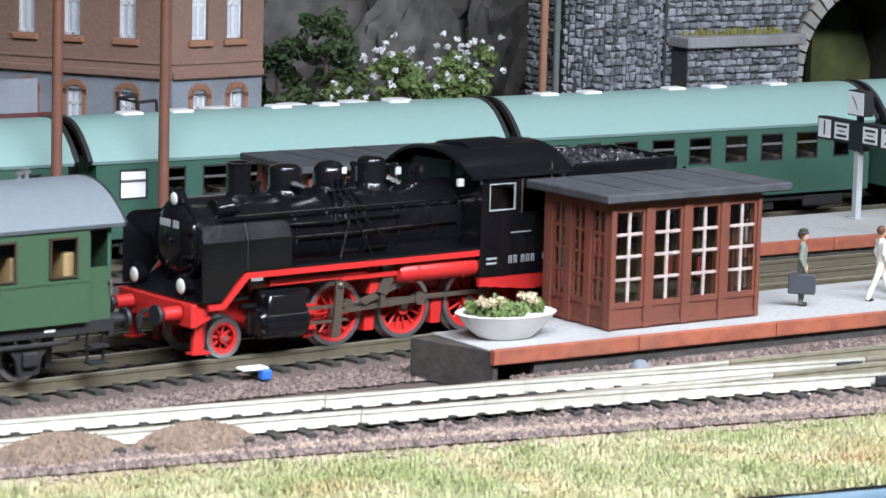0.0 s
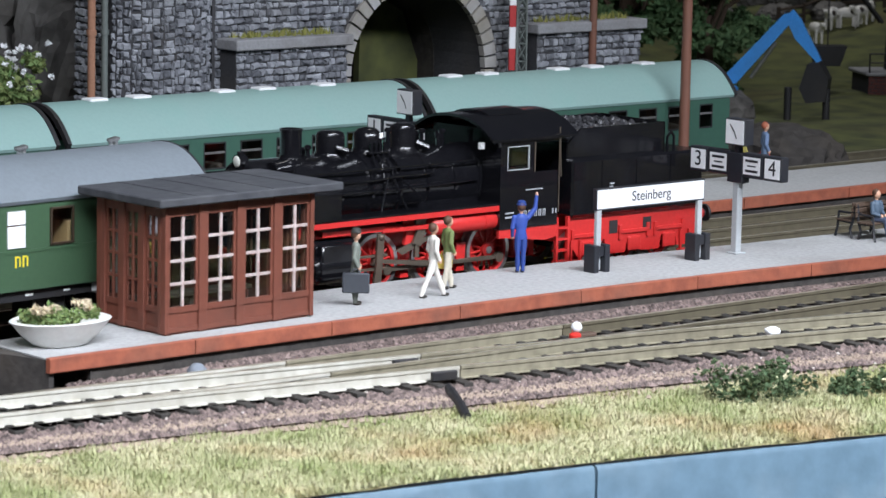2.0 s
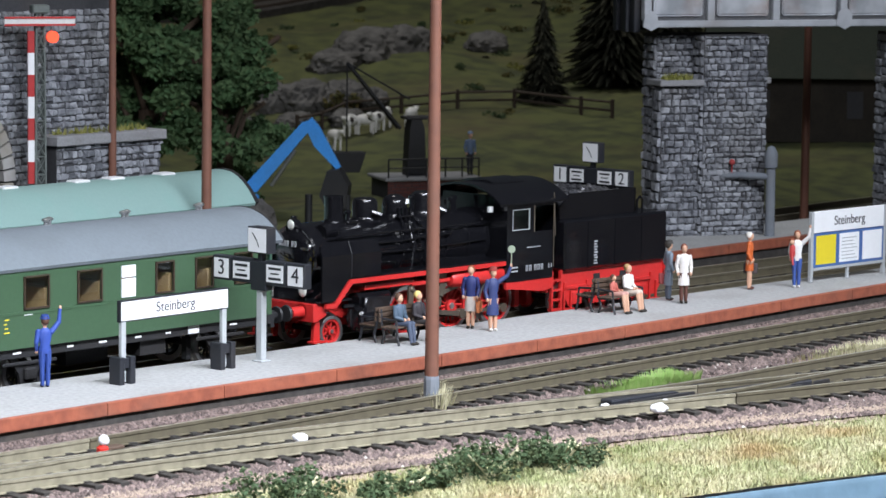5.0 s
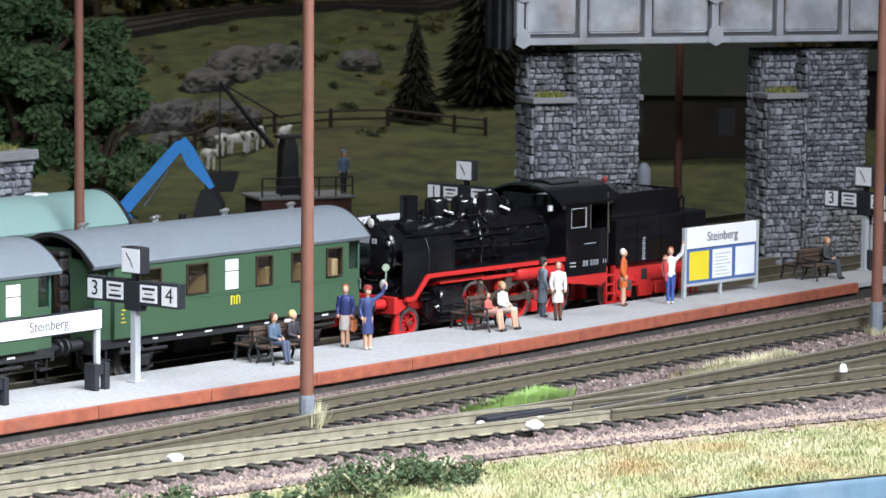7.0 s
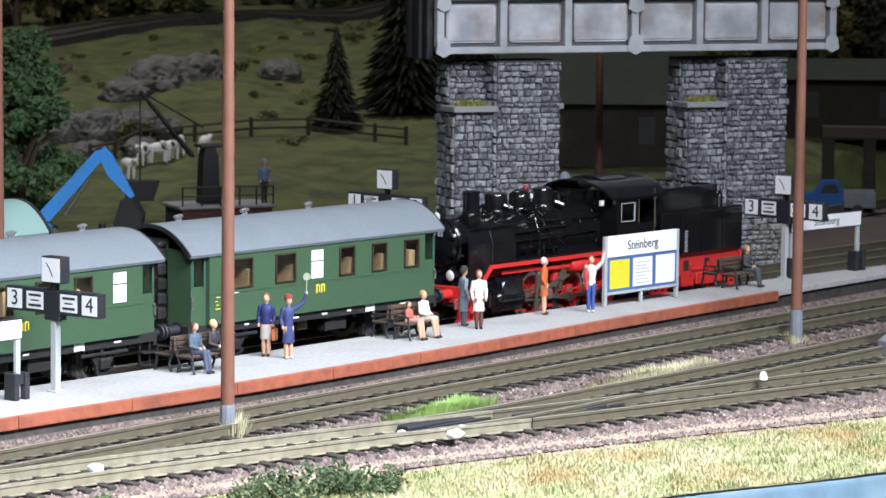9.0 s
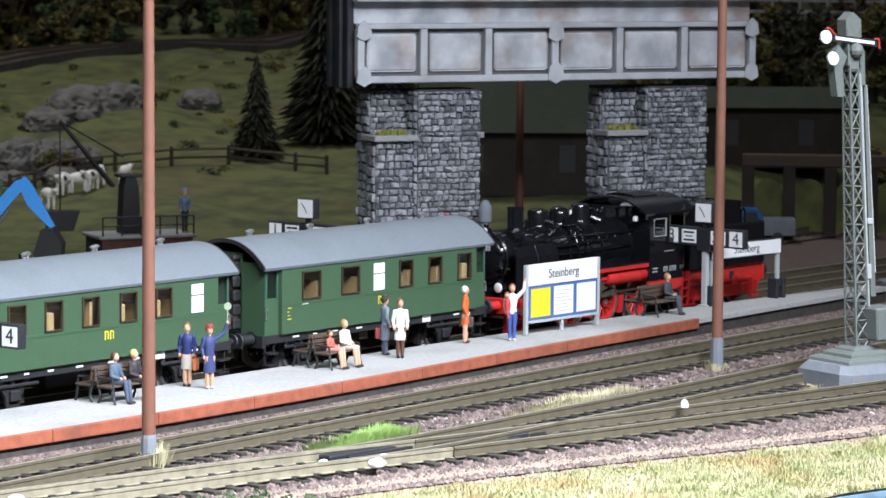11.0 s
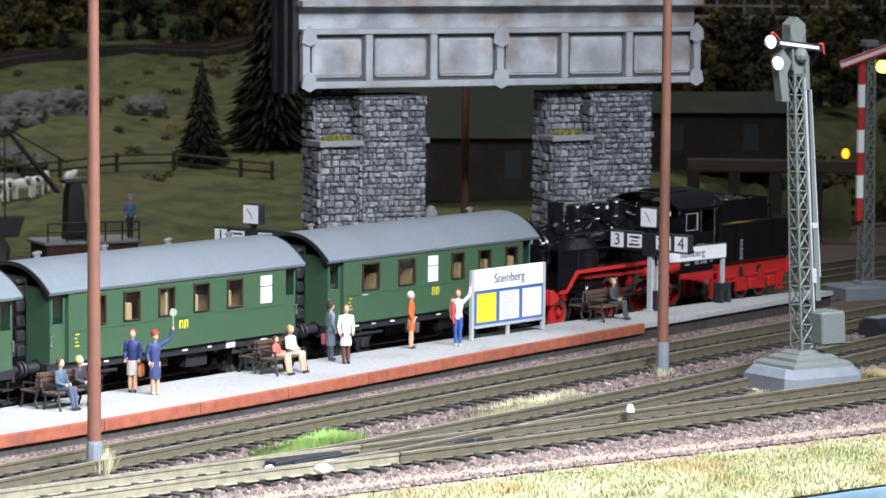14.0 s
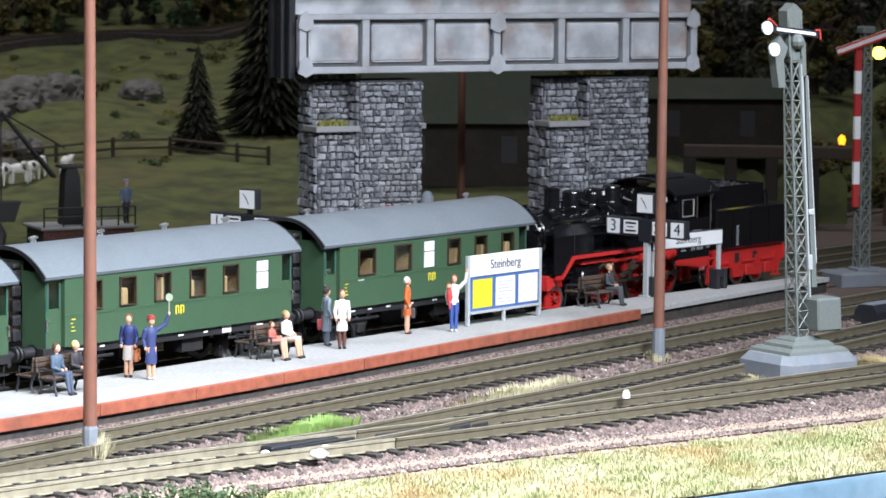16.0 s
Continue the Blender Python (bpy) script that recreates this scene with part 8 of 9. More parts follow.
def cow(x, y, rz, seed, label):
    t = thing("cow", x, y, hz_at(x, y) + 0.1, rz, label, "cow", "grazing cows")
    rnd = random.Random(seed)
    white, dark = paint("cow_white", (0.82, 0.80, 0.76)), paint("cow_black", (0.05, 0.04, 0.035))
    bm = B()
    ball(bm, (0, 0, 12), 4.6, 2.0, 0.95, 1.0, 14, 0)
    ball(bm, (rnd.uniform(-4, 4), -2.4, 13.0), 2.8, 1.2, 0.8, 1.0, 10, 1)
    me = part("body", bm, [white, dark], t)
    bm = B()
    tube(bm, (-8, 0, 13), (-11.5, 0, 15.5), 2.2, 1.6, 10)
    ball(bm, (-12.6, 0, 15.2), 1.9, 1.5, 0.9, 0.95)
    for s in (-1, 1):
        ball(bm, (-11.6, s * 1.9, 16.4), 0.8, 0.6, 1.4, 0.6, 8)
    part("head", bm, white, t)
    for dx in (-6, 6.4):
        for s in (-1, 1):
            bm = B()
            tube(bm, (dx, s * 2.4, 11), (dx, s * 2.4, 0), 1.3, 0.8, 8)
            part("leg", bm, white, t)
    bm = B()
    wire(bm, [(9, 0, 14), (10.6, 0, 10), (10.4, 0, 5)], 0.4)
    part("tail", bm, white, t)
    t.scale = (0.62, 0.62, 0.62)


for k, (x, y, rz) in enumerate(((780, 484, 70), (813, 504, 20), (820, 500, -30), (826, 497, 10), (838, 501, 40), (845, 491, 200))):
    cow(x, y, rz, k, "black-patched white cow grazing on slope")


def fence(pts, label):
    t = thing("rail_fence", label=label, category="fence")
    last = None
    for (xa, ya), (xb, yb) in zip(pts, pts[1:]):
        n = max(1, int(math.hypot(xb - xa, yb - ya) / 20))
        for k in range(n):
            x, y = xa + (xb - xa) * k / n, ya + (yb - ya) * k / n
            z = hz_at(x, y)
            bm = B()
            box(bm, x - 0.8, x + 0.8, y - 0.8, y + 0.8, z - 1, z + 10, 0.15)
            part("post", bm, M_DARKWOOD, t, smooth=False)
            if last:
                bm = B()
                for h in (4, 8.4):
                    wire(bm, [(last[0], last[1], last[2] + h), (x, y, z + h)], 0.7, 5)
                part("rail", bm, M_DARKWOOD, t)
            last = (x, y, z)


fence([(800, 528), (841, 532), (869, 519), (902, 509), (927, 491), (938, 455), (937, 413)], "weathered dark wooden rail fence across meadow")


def dark_house(x, y, rz, lx, ly, h, roof, label):
    t = thing("dark_building", x, y, min(hz_at(x, y), 40) - 3, rz, label, "building")
    bm = B()
    box(bm, -lx, lx, -ly, ly, 0, h, 0.3)
    part("wall", bm, M_BLACKWOOD, t, smooth=False)
    bm = B()
    prism(bm, [(-ly - 5, h - 2), (0, h + roof), (ly + 5, h - 2), (0, h + roof - 2.4)], -lx - 4, lx + 4, "x")
    part("roof", bm, M_DARKROOF, t, "dark green pitched roof", smooth=False)
    for xx in (-lx * 0.5, lx * 0.5):
        bm = B()
        box(bm, xx - 4, xx + 4, -ly - 0.4, -ly + 0.4, h * 0.35, h * 0.75, 0.1)
        part("door", bm, M_JOINT, t, smooth=False)


dark_house(960, 330, -50, 46, 26, 34, 26, "dark building with green roof behind the bridge")
dark_house(1110, 275, -50, 40, 18, 34, 8, "low dark shed at the far end")


def arcade():
    t = thing("arcade_wall", 1000, 175, 0, -60, "low dark arcade with olive-green arched niches", "wall")
    for k in range(4):
        bm = B()
        box(bm, k * 20 - 40, k * 20 - 34, -3, 3, 0, 34, 0.4)
        part("pillar", bm, M_BLACKWOOD, t, smooth=False)
        bm = B()
        pts = [(k * 20 - 34 + 7 + 7 * math.cos(a), 20 + 8 * math.sin(a)) for a in np.linspace(0, math.pi, 9)]
        prism(bm, [(k * 20 - 20, 2)] + pts + [(k * 20 - 34, 2)], 2, 3)
        part("niche", bm, M_HILL, t, "olive-green arched niche", smooth=False)
    bm = B()
    box(bm, -40, 46, -3, 4, 34, 40, 0.5)
    part("beam", bm, M_DARKWOOD, t, smooth=False)


arcade()


def parked_car():
    t = thing("car", 957, 188, -0.5, -55, "small blue parked pickup with grey load bed", "car")
    t.scale = (0.78, 0.78, 0.78)
    bm = B()
    prism(bm, [(-22, 3), (4, 3), (4, 17), (1, 21), (-8, 21), (-13, 14), (-22, 12)], -9, 9)
    cab = part("body", bm, M_BLUECAR, t, smooth=False)
    for sy in (-1, 1):
        bm = B()
        prism(bm, [(-10, 14), (1.5, 14), (0, 19.4), (-7, 19.4)], sy * 9.05, sy * 9.15)
        part("side_window", bm, M_INK, cab, "dark side window", smooth=False)
    bm = B()
    box(bm, 4.6, 24, -9, 9, 5, 8, 0.3)
    for y in (-9, 8):
        box(bm, 4.6, 24, y, y + 1, 8, 15, 0.2)
    box(bm, 23, 24, -8, 8, 8, 15, 0.2)
    part("load_bed", bm, M_PLINTH, t, "grey load bed", smooth=False)
    for x in (-13, 13):
        for s in (-1, 1):
            bm = B()
            lathe(bm, (x, s * 8.6, 3.6), [(3.6, -1), (3.6, 1)], 16, 0, "y")
            part("wheel", bm, M_FRAME, t)


parked_car()


def far_line():
    t = tagged(thing("hill_railway"), "single track line along the hillside", "railway track", "", "structure")
    pts = [(880 + k * 35, 890 - k * 10.2) for k in range(24)]
    bm = B()
    ribbon(bm, pts, [(-12, -3), (-12, 2.5), (12, 2.5), (12, -3)])
    for v in bm.verts:
        v.co.z += hz_at(v.co.x, v.co.y) + 2
    part("trackbed", bm, M_DARKSTONE, t, smooth=False)
    for o in (-6, 6):
        bm = B()
        ribbon(bm, pts, [(o - 0.7, 2.5), (o - 0.7, 4.6), (o + 0.7, 4.6), (o + 0.7, 2.5)])
        for v in bm.verts:
            v.co.z += hz_at(v.co.x, v.co.y) + 2
        part("rail", bm, M_DARKWOOD, t, smooth=False)


far_line()


def far_viaduct():
    """A pale lattice girder on slim piers, far behind the trestle."""
    t = thing("far_viaduct", 1270, 389, 0, -61.1, "pale grey lattice viaduct far behind the trees", "viaduct")
    for z, h in ((99, 2.0), (106, 1.2), (113, 2.0)):
        bm = B()
        box(bm, -30, 190, -1.2, 1.2, z, z + h, 0.2)
        part("chord", bm, M_COPING, t, smooth=False)
    for k in range(14):
        bm = B()
        box(bm, k * 16 - 27.5, k * 16 - 26, -1.6, 1.6, 94, 115, 0.2)
        part("post", bm, M_COPING, t, smooth=False)
    for x in (-24, 80, 184):
        bm = B()
        z = hz_at(1270 + x * 0.483, 389 - x * 0.875)
        prism(bm, [(x - 4, z - 2), (x + 4, z - 2), (x + 2.4, 99), (x - 2.4, 99)], -2, 2)
        part("pier", bm, M_BLACKWOOD, t, "dark slim pier", smooth=False)


far_viaduct()


def knoll():
    bm = B()
    bmesh.ops.create_icosphere(bm, subdivisions=5, radius=1)
    for v in bm.verts:
        d = 1 + 0.10 * noise.noise(v.co * 2.2) + 0.04 * noise.noise(v.co * 7)
        v.co = Vector((v.co.x * 62 * d, v.co.y * 62 * d, v.co.z * 72 * d))
    ob = part("grassy_knoll", bm, M_HILL, None)
    ob.matrix_basis = pose(1.218, 0.186, 0.0)
    return tagged(ob, "steep olive-green grassy knoll", "knoll", "", "structure")


knoll()


def orange_lamp():
    t = thing("street_lamp", 1113.4, 194.1, hz_at(1113.4, 194.1) - 0.5, 0, "small street lamp with glowing orange lantern", "street lamp")
    z = 36.5 - hz_at(1113.4, 194.1)
    bm = B()
    tube(bm, (0, 0, 0), (0, 0, z - 2), 0.7, 0.5, 8)
    lathe(bm, (0, 0, z), [(0.6, -3.2), (1.6, -2.6), (1.6, -2.2)], 10)
    part("post", bm, M_BLACKWOOD, t)
    bm = B()
    lathe(bm, (0, 0, z), [(1.5, -2.2), (2.1, 0.4), (1.6, 2.0), (0.5, 2.8)], 12)
    part("lantern", bm, glow("orange_lamp_glass", (1.0, 0.42, 0.02), 1.6), t, "glowing orange lantern")


orange_lamp()


# ---- sleepers, ballast, grass and clutter at the front ----
def lay_sleepers():
    me_b = B()
    box(me_b, -1.35, 1.35, -15, 15, 0.3, 2.05, 0.15)
    for o in (-8.75, 8.75):
        box(me_b, -1.0, 1.0, o - 1.9, o + 1.9, 2.05, 2.3)
    me = mesh_of(me_b, "sleeper", M_SLEEPER)
    singles = 0
    rest = {}
    for t, x, y, a in SLEEPERS:
        near = t in (TRACK_NEAR, TRACK_LOOP, TRACK_BRANCH, TRACK_MAIN) and -160 < x < 640 and (t is not TRACK_MAIN or x < 40)
        if near and singles < 300:
            singles += 1
            ob = new("sleeper", me)
            ob.parent = t
            ob.matrix_basis = pose(x * MM, y * MM, 0.0, 0, 0, math.degrees(a))
        else:
            rest.setdefault(t, []).append((x, y, a))
    for t, lst in rest.items():
        v, f = [], []
        for x, y, a in lst:
            c, s = math.cos(a), math.sin(a)
            i = len(v)
            for px, py, pz in ((-1.3, -15, 0.2), (1.3, -15, 0.2), (1.3, 15, 0.2), (-1.3, 15, 0.2), (-1.2, -14.9, 2.05), (1.2, -14.9, 2.05), (1.2, 14.9, 2.05), (-1.2, 14.9, 2.05)):
                v.append((x + c * px - s * py, y + s * px + c * py, pz))
            f += [(i + 4, i + 5, i + 6, i + 7)] + [(i + k, i + (k + 1) % 4, i + 4 + (k + 1) % 4, i + 4 + k) for k in range(4)]
        tagged(raw("sleepers", v, f, M_SLEEPER, t, "dark timber sleepers"), kind="stuff")


lay_sleepers()


def scatter(name, pts, size, material, label, flat=0.7, seed=0):
    """Small angular grains, each an octahedron bent out of shape."""
    g = np.random.default_rng(seed)
    n = len(pts)
    base = np.array([(1, 0, 0), (0, 1, 0), (-1, 0, 0), (0, -1, 0), (0, 0, flat), (0, 0, -flat)])
    s = size * g.uniform(0.5, 1.3, (n, 1, 1))
    v = base[None] * s * g.uniform(0.6, 1.3, (n, 6, 1))
    a = g.uniform(0, 6.3, n)
    c, d = np.cos(a)[:, None], np.sin(a)[:, None]
    v = np.stack([v[..., 0] * c - v[..., 1] * d, v[..., 0] * d + v[..., 1] * c, v[..., 2]], -1) + np.asarray(pts)[:, None, :]
    tri = np.array([(0, 1, 4), (1, 2, 4), (2, 3, 4), (3, 0, 4), (1, 0, 5), (2, 1, 5), (3, 2, 5), (0, 3, 5)])
    f = (tri[None] + 6 * np.arange(n)[:, None, None]).reshape(-1, 3)
    ob = raw(name, v.reshape(-1, 3), f, material, None, label)
    return tagged(ob, label, "gravel", "", "stuff")


def edges(xs):
    e = np.array([hermite(*GRASS_EDGE, x) for x in range(-420, 1000, 4)])
    b = np.array([hermite(*BOARD_EDGE, x) for x in range(-420, 1000, 4)])
    k = np.arange(-420, 1000, 4)
    return np.interp(xs, k, e), np.interp(xs, k, b)


def gravel():
    g = np.random.default_rng(5)
    n = 90000
    x = g.uniform(-160, 700, n)
    e, b = edges(x)
    y = e - 4 + (8 - e) * g.random(n) ** 1.35
    z = np.full(n, 0.1)
    k = np.arange(-420, 1400, 4)
    ok = np.ones(n, bool)
    for c, lo, hi in ((NEAR, -400, 980), (LOOP, -50, 1300), (BRANCH, 276, 1300)):
        yc = np.interp(x, k, [hermite(*c, min(q, 1000)) for q in k])
        inside = (np.abs(y - yc) < 18) & (x > lo) & (x < hi)
        z = np.where(inside, np.maximum(z, 0.3 + np.clip((19 - np.abs(y - yc)) / 4.5, 0, 1) * 0.55), z)
        ok &= ~(inside & (np.abs(np.abs(y - yc) - 8.75) < 1.6))
    p = np.stack([x, y, z], -1)[ok]
    scatter("ballast_gravel", p, 1.0, M_GRAIN, "dark brown ballast grains", seed=1)
    scatter("pale_gravel", p[g.random(len(p)) < 0.05], 0.75, M_PALE, "scattered pale grit", seed=2)
    n = 9000
    x, y = g.uniform(-160, 10, n), g.uniform(20, 45, n)
    scatter("inner_gravel", np.stack([x, y, np.full(n, 0.2)], -1), 0.8, M_GRAIN, "brown ballast beside the platform track", seed=3)
    # grains heaped against the platform wall
    n = 15000
    x, d = g.uniform(4, 736, n), g.uniform(0, 9.5, n)
    fy = np.interp(x, np.arange(0, 742, 6), [hermite(*FRONT, q) for q in range(0, 742, 6)])
    scatter("platform_gravel", np.stack([x, fy - d, np.interp(d, (0, 2, 7.5, 9.5), (3.6, 3.2, 1.5, 0.3))], -1), 0.85, M_GRAIN, "brown ballast heaped below the platform edge", seed=6)
    # dry sandy rim between ballast and grass
    n = 26000
    x = g.uniform(-160, 620, n)
    e, b = edges(x)
    y = e + g.normal(0, 3.2, n)
    scatter("sand_rim", np.stack([x, y, np.where(y > e, 0.35, -0.8)], -1), 0.8, M_SAND, "dry sandy crumbs along the grass", seed=4)


gravel()


def blades(name, x, y, z, length, material, label, seed, lean=0.55):
    g = np.random.default_rng(seed)
    n = len(x)
    a = g.uniform(0, 6.3, n)
    clump = 0.5 + 0.5 * np.sin(x * 0.23 + 1.6 * np.sin(y * 0.19)) * np.sin(y * 0.37 + 1.2 * np.sin(x * 0.11))
    L = length * g.uniform(0.45, 1.2, n) * (0.55 + 0.8 * clump)
    w = 0.24
    dx, dy = np.cos(a), np.sin(a)
    ln = g.uniform(0.1, lean, n)
    p0 = np.stack([x - dy * w, y + dx * w, z], -1)
    p1 = np.stack([x + dy * w, y - dx * w, z], -1)
    p2 = np.stack([x + dx * L * ln, y + dy * L * ln, z + L * np.sqrt(1 - ln**2)], -1)
    v = np.stack([p0, p1, p2], 1).reshape(-1, 3)
    ob = raw(name, v, np.arange(3 * n).reshape(-1, 3), material, None, label)
    return tagged(ob, label, "grass", "", "stuff")


def grass():
    g = np.random.default_rng(9)
    n = 260000
    x = g.uniform(-160, 640, n)
    e, b = edges(x)
    y = b - 0.3 + (e - 1 - b) * g.random(n)
    blades("meadow_grass", x, y, -2.4 + 1.2 * np.clip((y - b) / (e - b), 0, 1), 1.75, M_BLADE, "dry yellow-green static grass along the front", 1, 1.0)
    # fresh tuft, straw at pole feet and between tracks
    def tuft(name, cx, cy, rx, ry, n, length, m, label, seed, rz=0.0):
        q = np.random.default_rng(seed)
        a, r = q.uniform(0, 6.3, n), q.random(n) ** 0.75
        u, w = rx * r * np.cos(a), ry * r * np.sin(a)
        blades(name, cx + u * math.cos(rz) - w * math.sin(rz), cy + u * math.sin(rz) + w * math.cos(rz), np.full(n, 0.0), length * (1.15 - 0.75 * r), m, label, seed, 0.5)
    tuft("green_tuft", 342, -44, 25, 7, 1500, 6.5, M_BLADE2, "fresh green grass tuft between the tracks", 11, -0.05)
    tuft("straw_tuft", 267, -29.5, 4, 3, 150, 15, M_STRAW, "dry straw round the pole foot", 12)
    tuft("straw_tuft", 546, -41, 6, 4, 160, 6, M_STRAW, "dry straw round the second pole", 13)
    tuft("straw_tuft", 455, -48, 34, 5, 700, 5.5, M_STRAW, "dry straw between the tracks", 14)
    tuft("straw_tuft", 575, -112, 16, 8, 1200, 8, M_BLADE, "grass beside the signal plinth", 15)
    tuft("straw_tuft", 520, -92, 5, 5, 300, 6, M_BLADE, "small grass tuft by the plinth", 16)
    tuft("straw_tuft", 440, 0 - 46, 30, 6, 300, 4, M_BLADE, "thin grass between the tracks", 17)


grass()


def low_bush(x, y, rx, ry, h, seed):
    rnd = random.Random(seed)
    t = thing("low_bush", x, y, -1.5, 0, "low dark green bush beside the track", "bush", "low bushes")
    bm = B()
    for k in range(22):
        a, q = rnd.uniform(0, 6.3), math.sqrt(rnd.random())
        leaves(bm, (rx * q * math.cos(a), ry * q * math.sin(a), h * rnd.uniform(0.1, 0.6)), h * rnd.uniform(0.35, 0.6), 60, 0.8, rnd, 0.8)
    tagged(part("foliage", bm, M_BUSH, t, smooth=False), kind="stuff")
    bm = B()
    for k in range(7):
        a = rnd.uniform(0, 6.3)
        wire(bm, [(0, 0, 0), (rx * .5 * math.cos(a), ry * .5 * math.sin(a), h * 0.6)], 0.3, 5)
    part("twig", bm, M_STRAW, t)


low_bush(146, -88, 17, 9, 10, 1)
low_bush(176, -97, 14, 8, 6, 2)
low_bush(206, -100, 18, 10, 12, 3)
low_bush(232, -102, 12, 9, 10, 4)


def dry_patch(x, y, rx, ry, seed):
    g = np.random.default_rng(seed)
    n = 5200
    a, r = g.uniform(0, 6.3, n), np.sqrt(g.random(n))
    z = 4.4 * (1 - r**2) + g.uniform(0, 0.8, n)
    scatter("dry_patch", np.stack([x + rx * r * np.cos(a), y + ry * r * np.sin(a), z], -1), 0.7, M_SOIL, "pale brown crumbly soil patch", 0.9, seed)


dry_patch(-122, -17, 17, 9, 31)
dry_patch(-91, -20, 15, 8, 32)


# turnout parts, wires and scraps lying about
def scrap(name, bm, material, label, category, smooth=False):
    return tagged(part(name, bm, material, None, smooth=smooth), label, category)


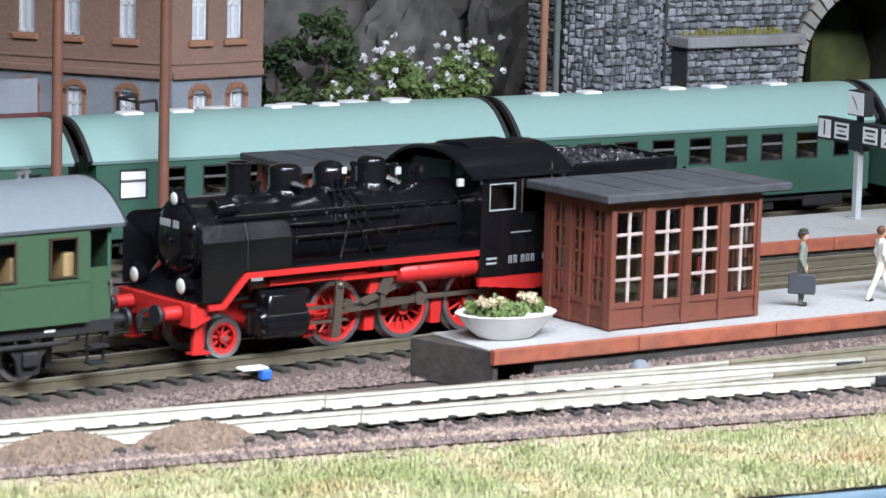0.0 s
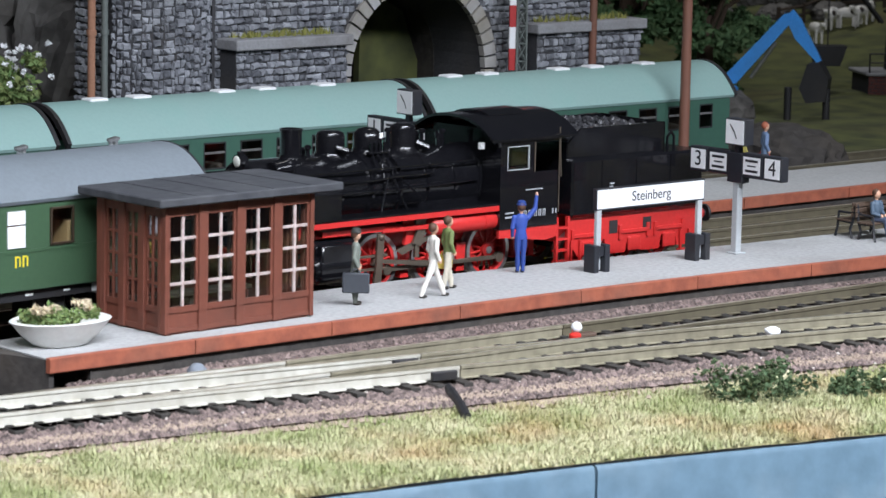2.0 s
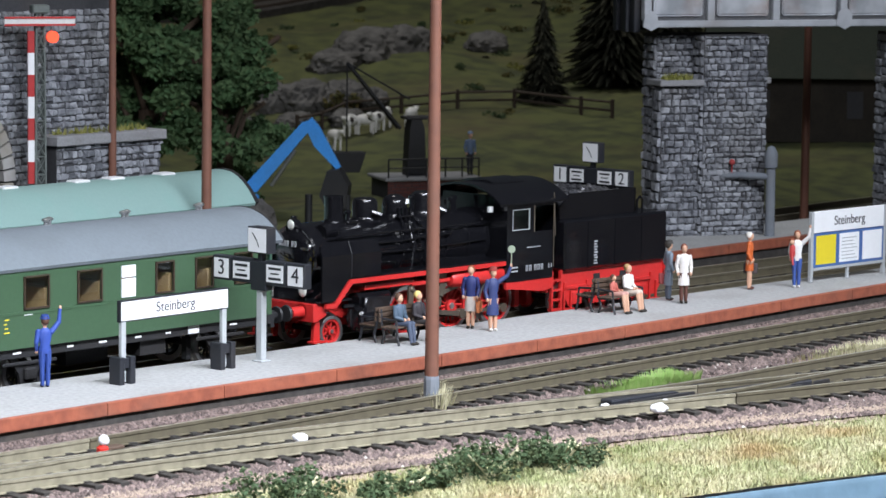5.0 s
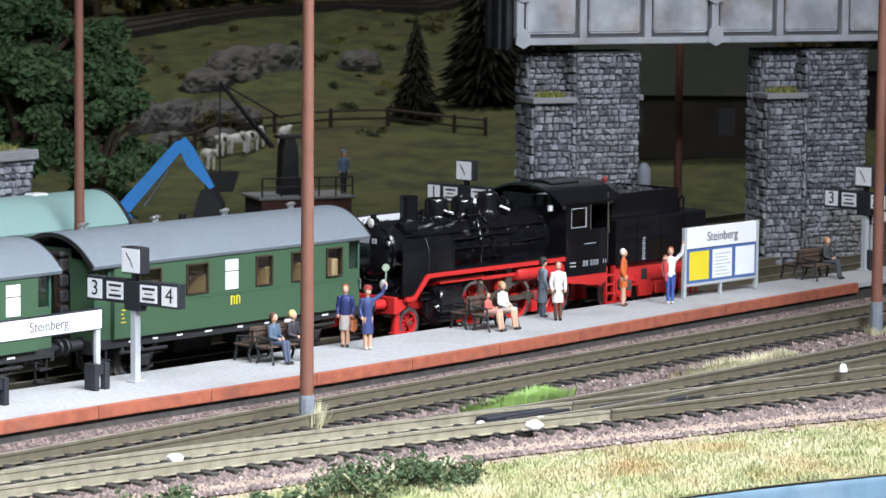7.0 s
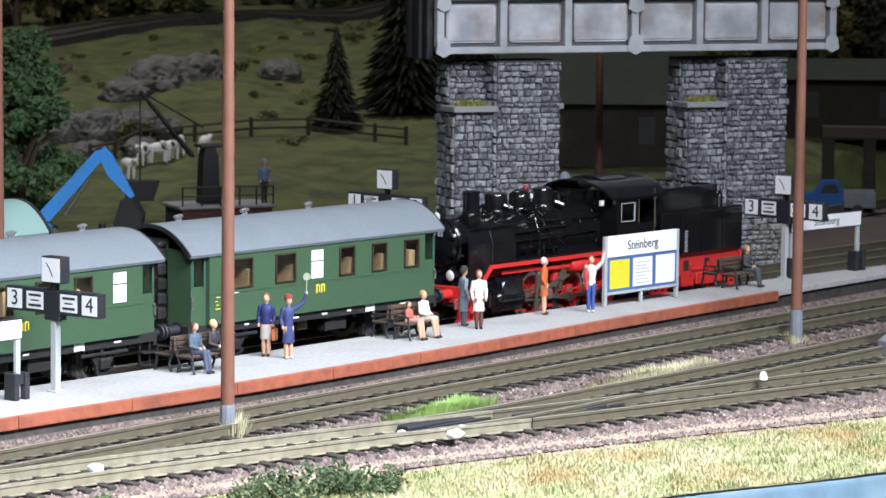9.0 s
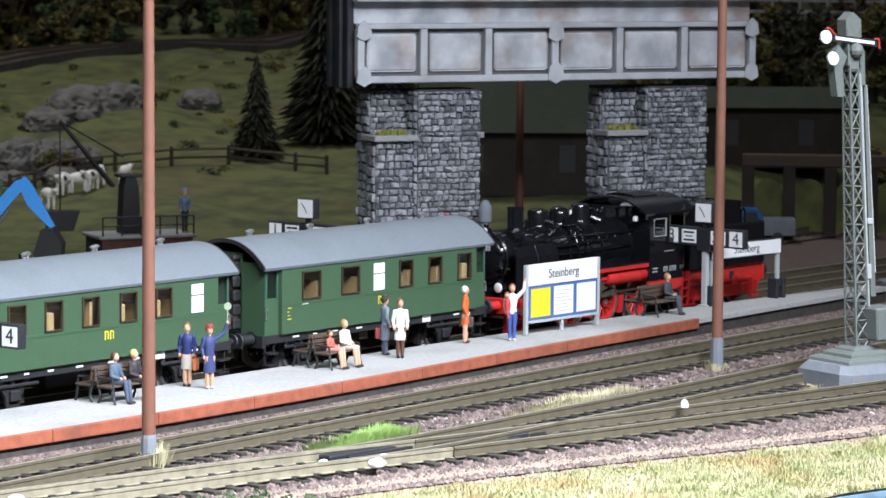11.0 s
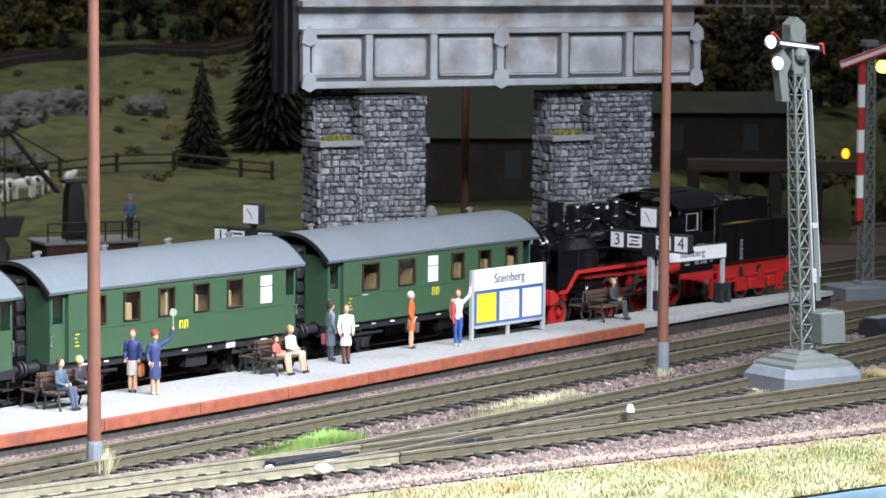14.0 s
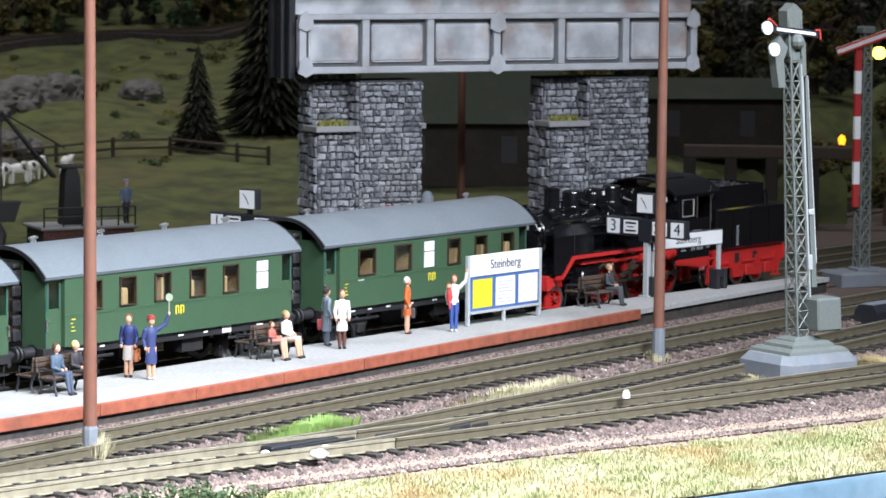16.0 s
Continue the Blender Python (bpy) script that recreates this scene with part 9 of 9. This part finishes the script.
def clutter():
    def drive(x, y, lx, rz, label):
        t = thing("turnout_drive", x, y, 2.2, rz, label, "turnout drive", "turnout drives")
        bm = B()
        box(bm, -lx, lx, -2.4, 2.4, -0.6, 1.9, 0.4)
        part("case", bm, M_DARKBOX, t, smooth=False)
        bm = B()
        box(bm, -lx * 0.7, lx * 0.7, -3.6, -2.4, -0.6, 1.2, 0.2)
        box(bm, lx, lx + 9, -1, 1, 0, 1.2, 0.2)
        part("rod", bm, M_FRAME, t, smooth=False)
    drive(28, -9.5, 19, -4, "black turnout drive beside platform end")
    drive(32, -27, 20, -6, "black turnout cover along the track")
    drive(320, -66, 22, -4, "black turnout drive at the branch turnout")
    drive(352, -80, 18, -8, "flat black turnout cover at the branch")
    for x, y, lx, rz in ((702, -49, 17, -6), (752, -50, 20, -6)):
        t = thing("track_cover", x, y, 0.0, rz, "long dark rounded cover beside the loop track", "cover", "track covers")
        bm = B()
        prism(bm, [(-5, 0), (5, 0), (5, 4.5), (3.2, 7.0), (-3.2, 7.0), (-5, 4.5)], -lx, lx, "x")
        part("case", bm, M_DARKBOX, t, smooth=False)
        bm = B()
        box(bm, -lx + 1, lx - 1, -2.8, 2.8, 7.0, 7.6, 0.2)
        part("lid", bm, M_PLINTH, t, "grey lid", smooth=False)
    t = thing("lantern", 36.5, -8, 3.5, 0, "pale grey turnout lantern lying by the track", "lantern")
    bm = B()
    lathe(bm, (0, 0, 0), [(2.6, 0), (2.4, 1.6), (1.2, 2.8), (0.4, 3.0)], 12)
    part("body", bm, M_PLINTH, t)
    t = thing("rail_joint", 86, -33, 3.0, -8, "dark rail joint with fishplates", "rail joint")
    for dy in (-9.4, 8.0):
        bm = B()
        box(bm, -3.5, 3.5, dy, dy + 1.4, -0.6, 1.6, 0.2)
        part("fishplate", bm, M_FRAME, t, smooth=False)
    bm = B()
    wire(bm, [(84, -44, 1.0), (80, -50, 1.2), (74, -60, 0.6), (69, -68, -0.4)], 1.2, 8)
    scrap("cable", bm, M_FRAME, "thick black cable crossing the ballast", "cable", True)
    t = thing("track_marker", 145.0, -23, 2.4, 0, "small red and white turnout marker", "marker")
    bm = B()
    lathe(bm, (0, 0, 0), [(1.6, 0), (1.6, 2.2), (0.8, 2.8)], 12)
    part("base", bm, paint("marker_red", (0.6, 0.03, 0.02)), t)
    bm = B()
    ball(bm, (0.4, 0, 4.0), 1.5)
    part("top", bm, M_SIGNWHITE, t)
    bm = B()
    box(bm, 1.8, 8, 0, 3, 0, 2.0, 0.4)
    part("lever", bm, M_BENCHWOOD, t, smooth=False)
    t = thing("track_clip", -43, 33, 1.0, 0, "small blue and white plastic scrap", "scrap")
    bm = B()
    box(bm, -0.5, 2.2, -1.2, 1.2, 0, 2.6, 0.4)
    part("blue_piece", bm, paint("scrap_blue", (0.03, 0.15, 0.55)), t, smooth=False)
    bm = B()
    box(bm, -5, 2, 0, 4, 2.2, 3.0, 0.3)
    part("white_piece", bm, M_SIGNWHITE, t, smooth=False)
    t = thing("white_cap", 434.5, -97.5, 5.2, 0, "small white and red cap lying on rail", "cap")
    bm = B()
    lathe(bm, (0, 0, 0), [(1.3, 0), (1.3, 1.0), (0.8, 2.2), (0.3, 2.5)], 12)
    part("cap", bm, M_SIGNWHITE, t)
    for k, (x, y, s) in enumerate(((294.5, -85.5, 2.6), (287, -73, 1.4), (305, -80, 1.2), (190.6, -48.5, 2.2), (520, -60, 1.4))):
        bm = B()
        bmesh.ops.create_icosphere(bm, subdivisions=2, radius=s)
        for v in bm.verts:
            v.co = v.co * (1 + 0.3 * noise.noise(v.co * 0.8 + Vector((k, 0, 0))))
            v.co.z *= 0.55
        ob = scrap("pebble", bm, M_SIGNWHITE, "white pebble on the track", "pebble")
        ob.matrix_basis = pose(x * MM, y * MM, (4.6 if k < 4 else 1.5) * MM)


clutter()


# ---- what moves ----
def motions():
    steps = [k / 15 for k in range(0, 206)] + [13.8, 16.0]
    for ob, mid in ((ENGINE, 60.0), (TENDER, 150.0), *((c, None) for c, _, _ in COACHES)):
        rows = []
        off = {c: (a, b) for c, a, b in COACHES}.get(ob)
        for t in steps[::3] + [16.0] if steps[::3][-1] < 16 else steps[::3]:
            x = train_x(t)
            if off is None:
                m = on_main(x + mid)
                rows.append((t, m @ pose(-mid * MM, 0, 0)))
            else:
                rows.append((t, on_main(x + float(np.interp(t, (2.0, 9.0), off)))))
        walk(ob, rows)
    x0 = train_x(0)
    for ax, x, r, spin in WHEELS:
        walk(ax, [(t, pose(x * MM, 0, r * MM, 0, spin + math.degrees((train_x(t) - x0) / r), 0)) for t in steps])
    for kind, rod, s in RODS:
        rows = []
        for t in steps:
            a = (train_x(t) - x0) / 8.0 + (0.0 if s < 0 else math.pi / 2) - 0.6
            cx, cz = 3.6 * math.cos(a), -3.6 * math.sin(a)
            if kind == "side":
                rows.append((t, pose((74.6 + cx) * MM, s * 10.6 * MM, (8 + cz) * MM)))
            else:
                rows.append((t, pose((74.6 + cx) * MM, s * 11.8 * MM, (8 + cz) * MM, 0, math.degrees(math.asin((8 + cz - 8.8) / 25.5)) * -1, 0)))
        walk(rod, rows)


motions()
